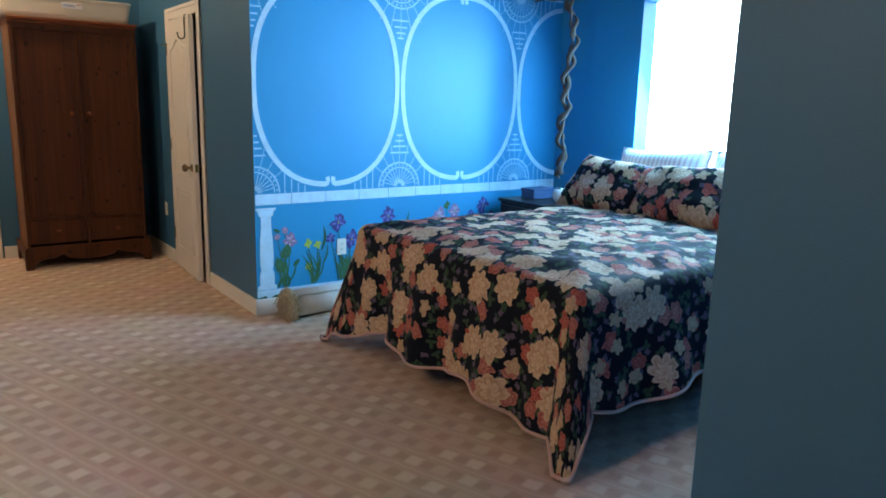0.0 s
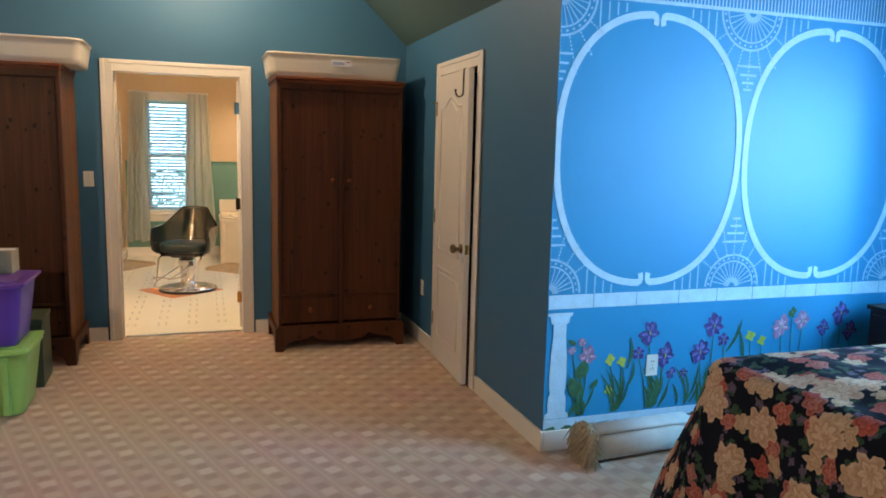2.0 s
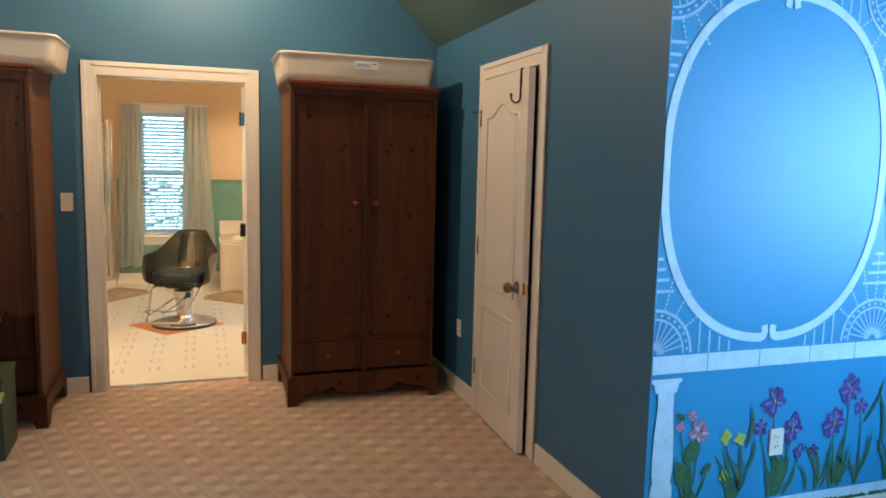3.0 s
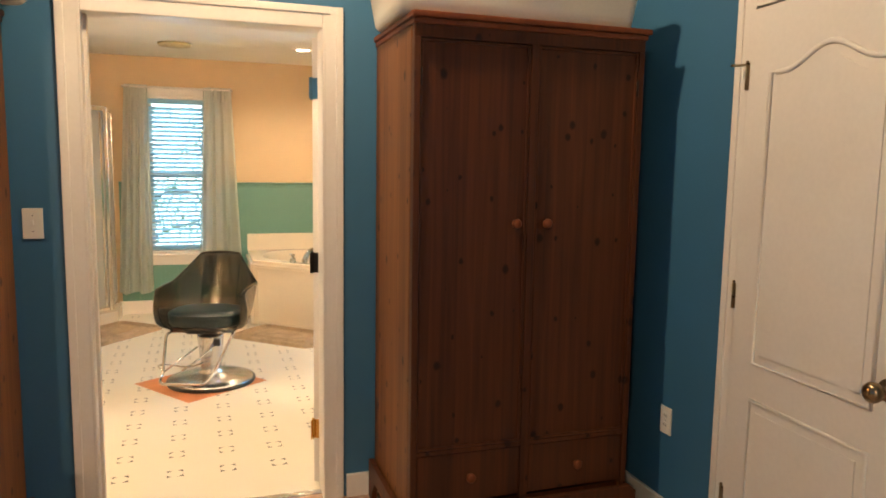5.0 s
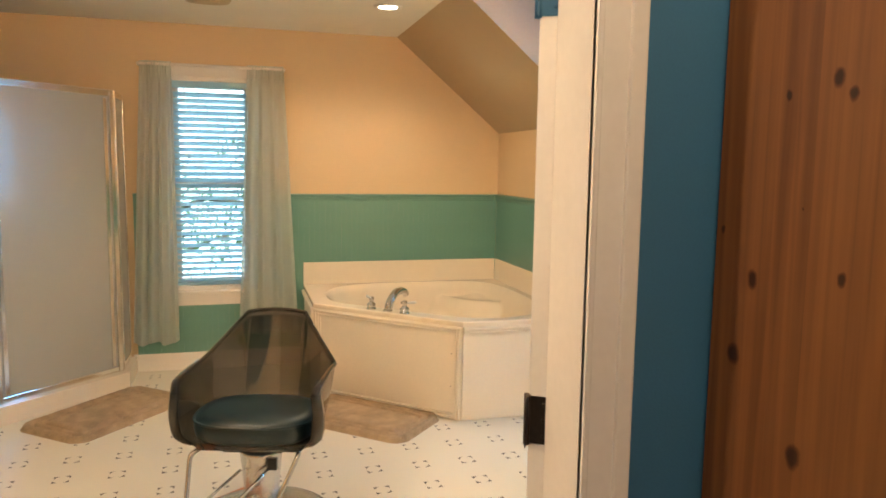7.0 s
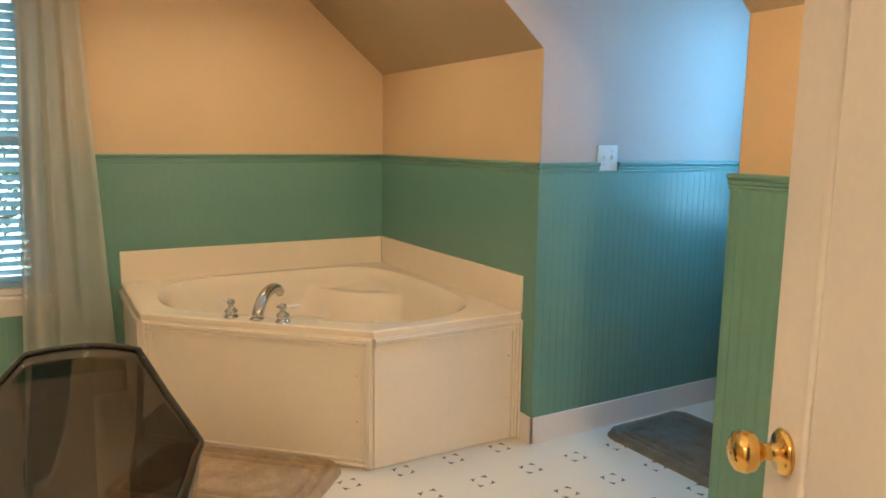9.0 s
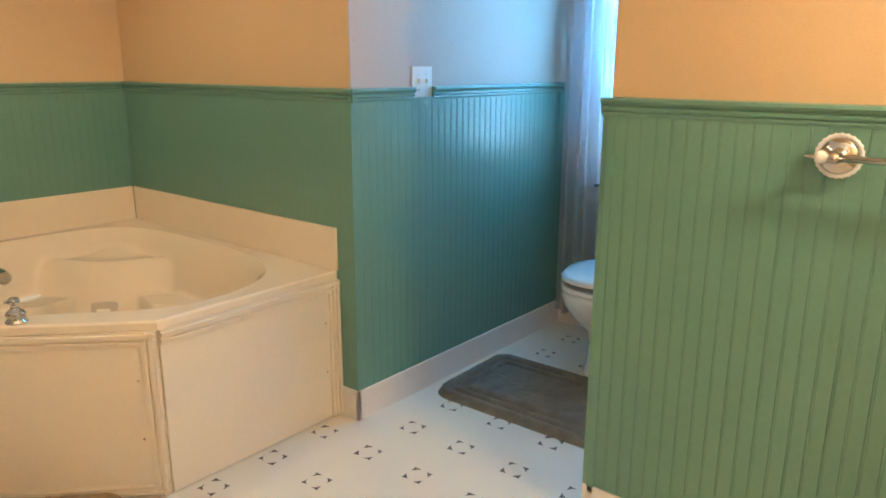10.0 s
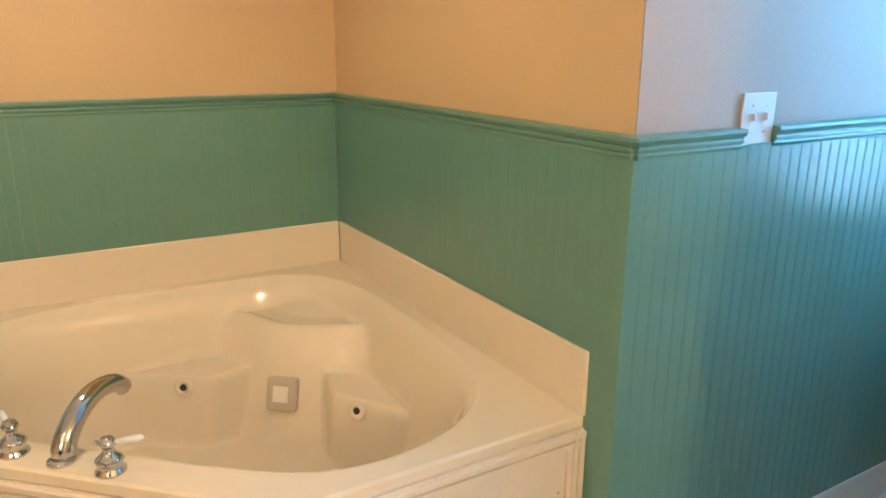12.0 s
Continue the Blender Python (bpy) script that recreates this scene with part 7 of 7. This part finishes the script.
tagged(link_mesh("trim_corner_wing", box(BX - T - 0.002, BX + 0.02, AY0, AY0 + 0.016, 0.0, RZ + 0.031, 0.004), GREEN), "sage green corner board at the wing wall's end", "trim", kind="structure")

# ---- printed motifs of the vinyl floor ----
b = bmesh.new()
mrnd = random.Random(3)
for i in range(-13, 8):
    for j in range(-9, 9):
        cx, cy = 1.481 + 0.2425 * i, 9.639 + 0.2365 * j
        if not (-2.0 < cx < 3.1 and 7.2 < cy < 11.4) or (cx > 1.6 and not AY0 + 0.02 < cy < AY1 - 0.03):
            continue
        for k in range(4):
            a = math.pi / 4 + k * math.pi / 2
            size = mrnd.uniform(0.9, 1.1)
            vs = []
            for side, out in ((-0.018, 0.034), (-0.004, 0.0365), (0.018, 0.033), (0.009, 0.043), (0.0045, 0.054), (-0.003, 0.047), (-0.009, 0.042)):
                side, out = side * size + mrnd.uniform(-0.0016, 0.0016), out + mrnd.uniform(-0.0012, 0.0012)
                vs.append(b.verts.new((cx + out * math.cos(a) - side * math.sin(a), cy + out * math.sin(a) + side * math.cos(a), -0.0012)))
            f = b.faces.new(vs)
            f.normal_update()
            if f.normal.z < 0:
                f.normal_flip()
floor_b = bpy.data.objects["floor_bathroom"]
tagged(part("printed_motifs", b, MARK, floor_b), kind="stuff")

# ---- outside ----
LAWN = mat("grass_ground", (0.06, 0.1, 0.03), 0.95, vary=0.4, scale=0.6, grain=9, bump=0.3)
tagged(link_mesh("ground", box(-400, 400, -400, 400, -3.4, -3.2), LAWN), "grass below the upper floor windows", "ground", kind="structure")
HAZE, hn, hl, hp = nodes_of("bright_hazy_sky")
hp.inputs["Base Color"].default_value = (0.8, 0.8, 0.8, 1)
hp.inputs["Emission Color"].default_value, hp.inputs["Emission Strength"].default_value = (0.72, 0.88, 1.0, 1), 9.0
for nm, x0, x1, y0, y1 in (("backdrop_bedroom_window", 9.0, 9.05, -3.0, 8.2), ("backdrop_alcove_window", 9.0, 9.05, 8.3, 14.0)):
    tagged(link_mesh(nm, box(x0, x1, y0, y1, -3.2, 6.5), HAZE), "bright hazy sky beyond the window", "backdrop", kind="structure")
GLARE, vn, vl_, vp = nodes_of("soft_hazy_sky")
vp.inputs["Base Color"].default_value = (0.8, 0.8, 0.8, 1)
vp.inputs["Emission Color"].default_value, vp.inputs["Emission Strength"].default_value = (0.64, 0.88, 1.0, 1), 4.2
tagged(link_mesh("backdrop_far_window", box(-7.0, 6.0, 24.0, 24.05, -3.2, 12.0), GLARE), "bright hazy sky beyond the trees", "backdrop", kind="structure")
LEAF = mat("green_leaf", (0.12, 0.22, 0.09), 0.5, vary=0.5, scale=2.0, grain=30, bump=0)
leaf_n, leaf_l = LEAF.node_tree.nodes, LEAF.node_tree.links
leaf_glow, leaf_mix = leaf_n.new("ShaderNodeBsdfTranslucent"), leaf_n.new("ShaderNodeMixShader")
leaf_glow.inputs["Color"].default_value = (0.2, 0.34, 0.12, 1)
leaf_mix.inputs["Fac"].default_value = 0.55
leaf_l.new(leaf_n["Principled BSDF"].outputs[0], leaf_mix.inputs[1])
leaf_l.new(leaf_glow.outputs[0], leaf_mix.inputs[2])
leaf_l.new(leaf_mix.outputs[0], leaf_n["Material Output"].inputs["Surface"])
TRUNK = mat("grey_tree_bark", (0.12, 0.095, 0.07), 0.95, vary=0.4, scale=8, grain=50, bump=0.7)


def tree(x, y, height, spread, seed, label):
    """A tapered trunk with limbs and a crown of single leaves in loose sprays."""
    r = random.Random(seed)
    t = thing("tree", label, "tree", x, y, -3.2)
    b = tube([(0, 0, 0), (0.05, 0.03, height * 0.3), (-0.05, 0.02, height * 0.6), (0.03, 0, height * 0.92)], [0.2, 0.15, 0.1, 0.03], 10)
    tips = []
    for k in range(16):
        z = height * r.uniform(0.3, 0.88)
        a = r.uniform(0, 6.28)
        ln = spread * r.uniform(0.55, 1.0) * (1.15 - z / height * 0.6)
        p = [(0, 0, z), (ln * 0.5 * math.cos(a), ln * 0.5 * math.sin(a), z + ln * 0.2), (ln * math.cos(a + 0.2), ln * math.sin(a + 0.2), z + ln * r.uniform(0.15, 0.5))]
        tube(p, [0.05, 0.03, 0.008], 6, bm=b)
        tips += [Vector(p[1]), Vector(p[2]), (Vector(p[1]) + Vector(p[2])) / 2]
    part("trunk", b, TRUNK, t)
    verts, faces = [], []
    for tip in tips:
        for s in range(6):
            c = tip + Vector((r.gauss(0, 0.42), r.gauss(0, 0.42), r.gauss(0, 0.34)))
            for _ in range(16):
                q = c + Vector((r.gauss(0, 0.16), r.gauss(0, 0.16), r.gauss(0, 0.12)))
                d = Vector((r.uniform(-1, 1), r.uniform(-1, 1), r.uniform(-0.8, 0.3))).normalized()
                e = d.orthogonal().normalized() * r.uniform(0.018, 0.03)
                d *= r.uniform(0.06, 0.1)
                k = len(verts)
                verts += [q, q + d * 0.5 + e, q + d, q + d * 0.5 - e]
                faces.append((k, k + 1, k + 2, k + 3))
    me = bpy.data.meshes.new("crown")
    me.from_pydata([tuple(v) for v in verts], [], faces)
    me.materials.append(LEAF)
    cr = new("crown", me)
    cr.parent = t


tree(-1.9, 17.5, 8.6, 2.6, 1, "leafy green tree outside the bathroom window")
tree(1.2, 18.5, 7.6, 2.2, 2, "leafy green tree beyond the bathroom window")
tree(-3.0, 19.5, 8.0, 2.4, 5, "leafy green tree beyond the bathroom window")
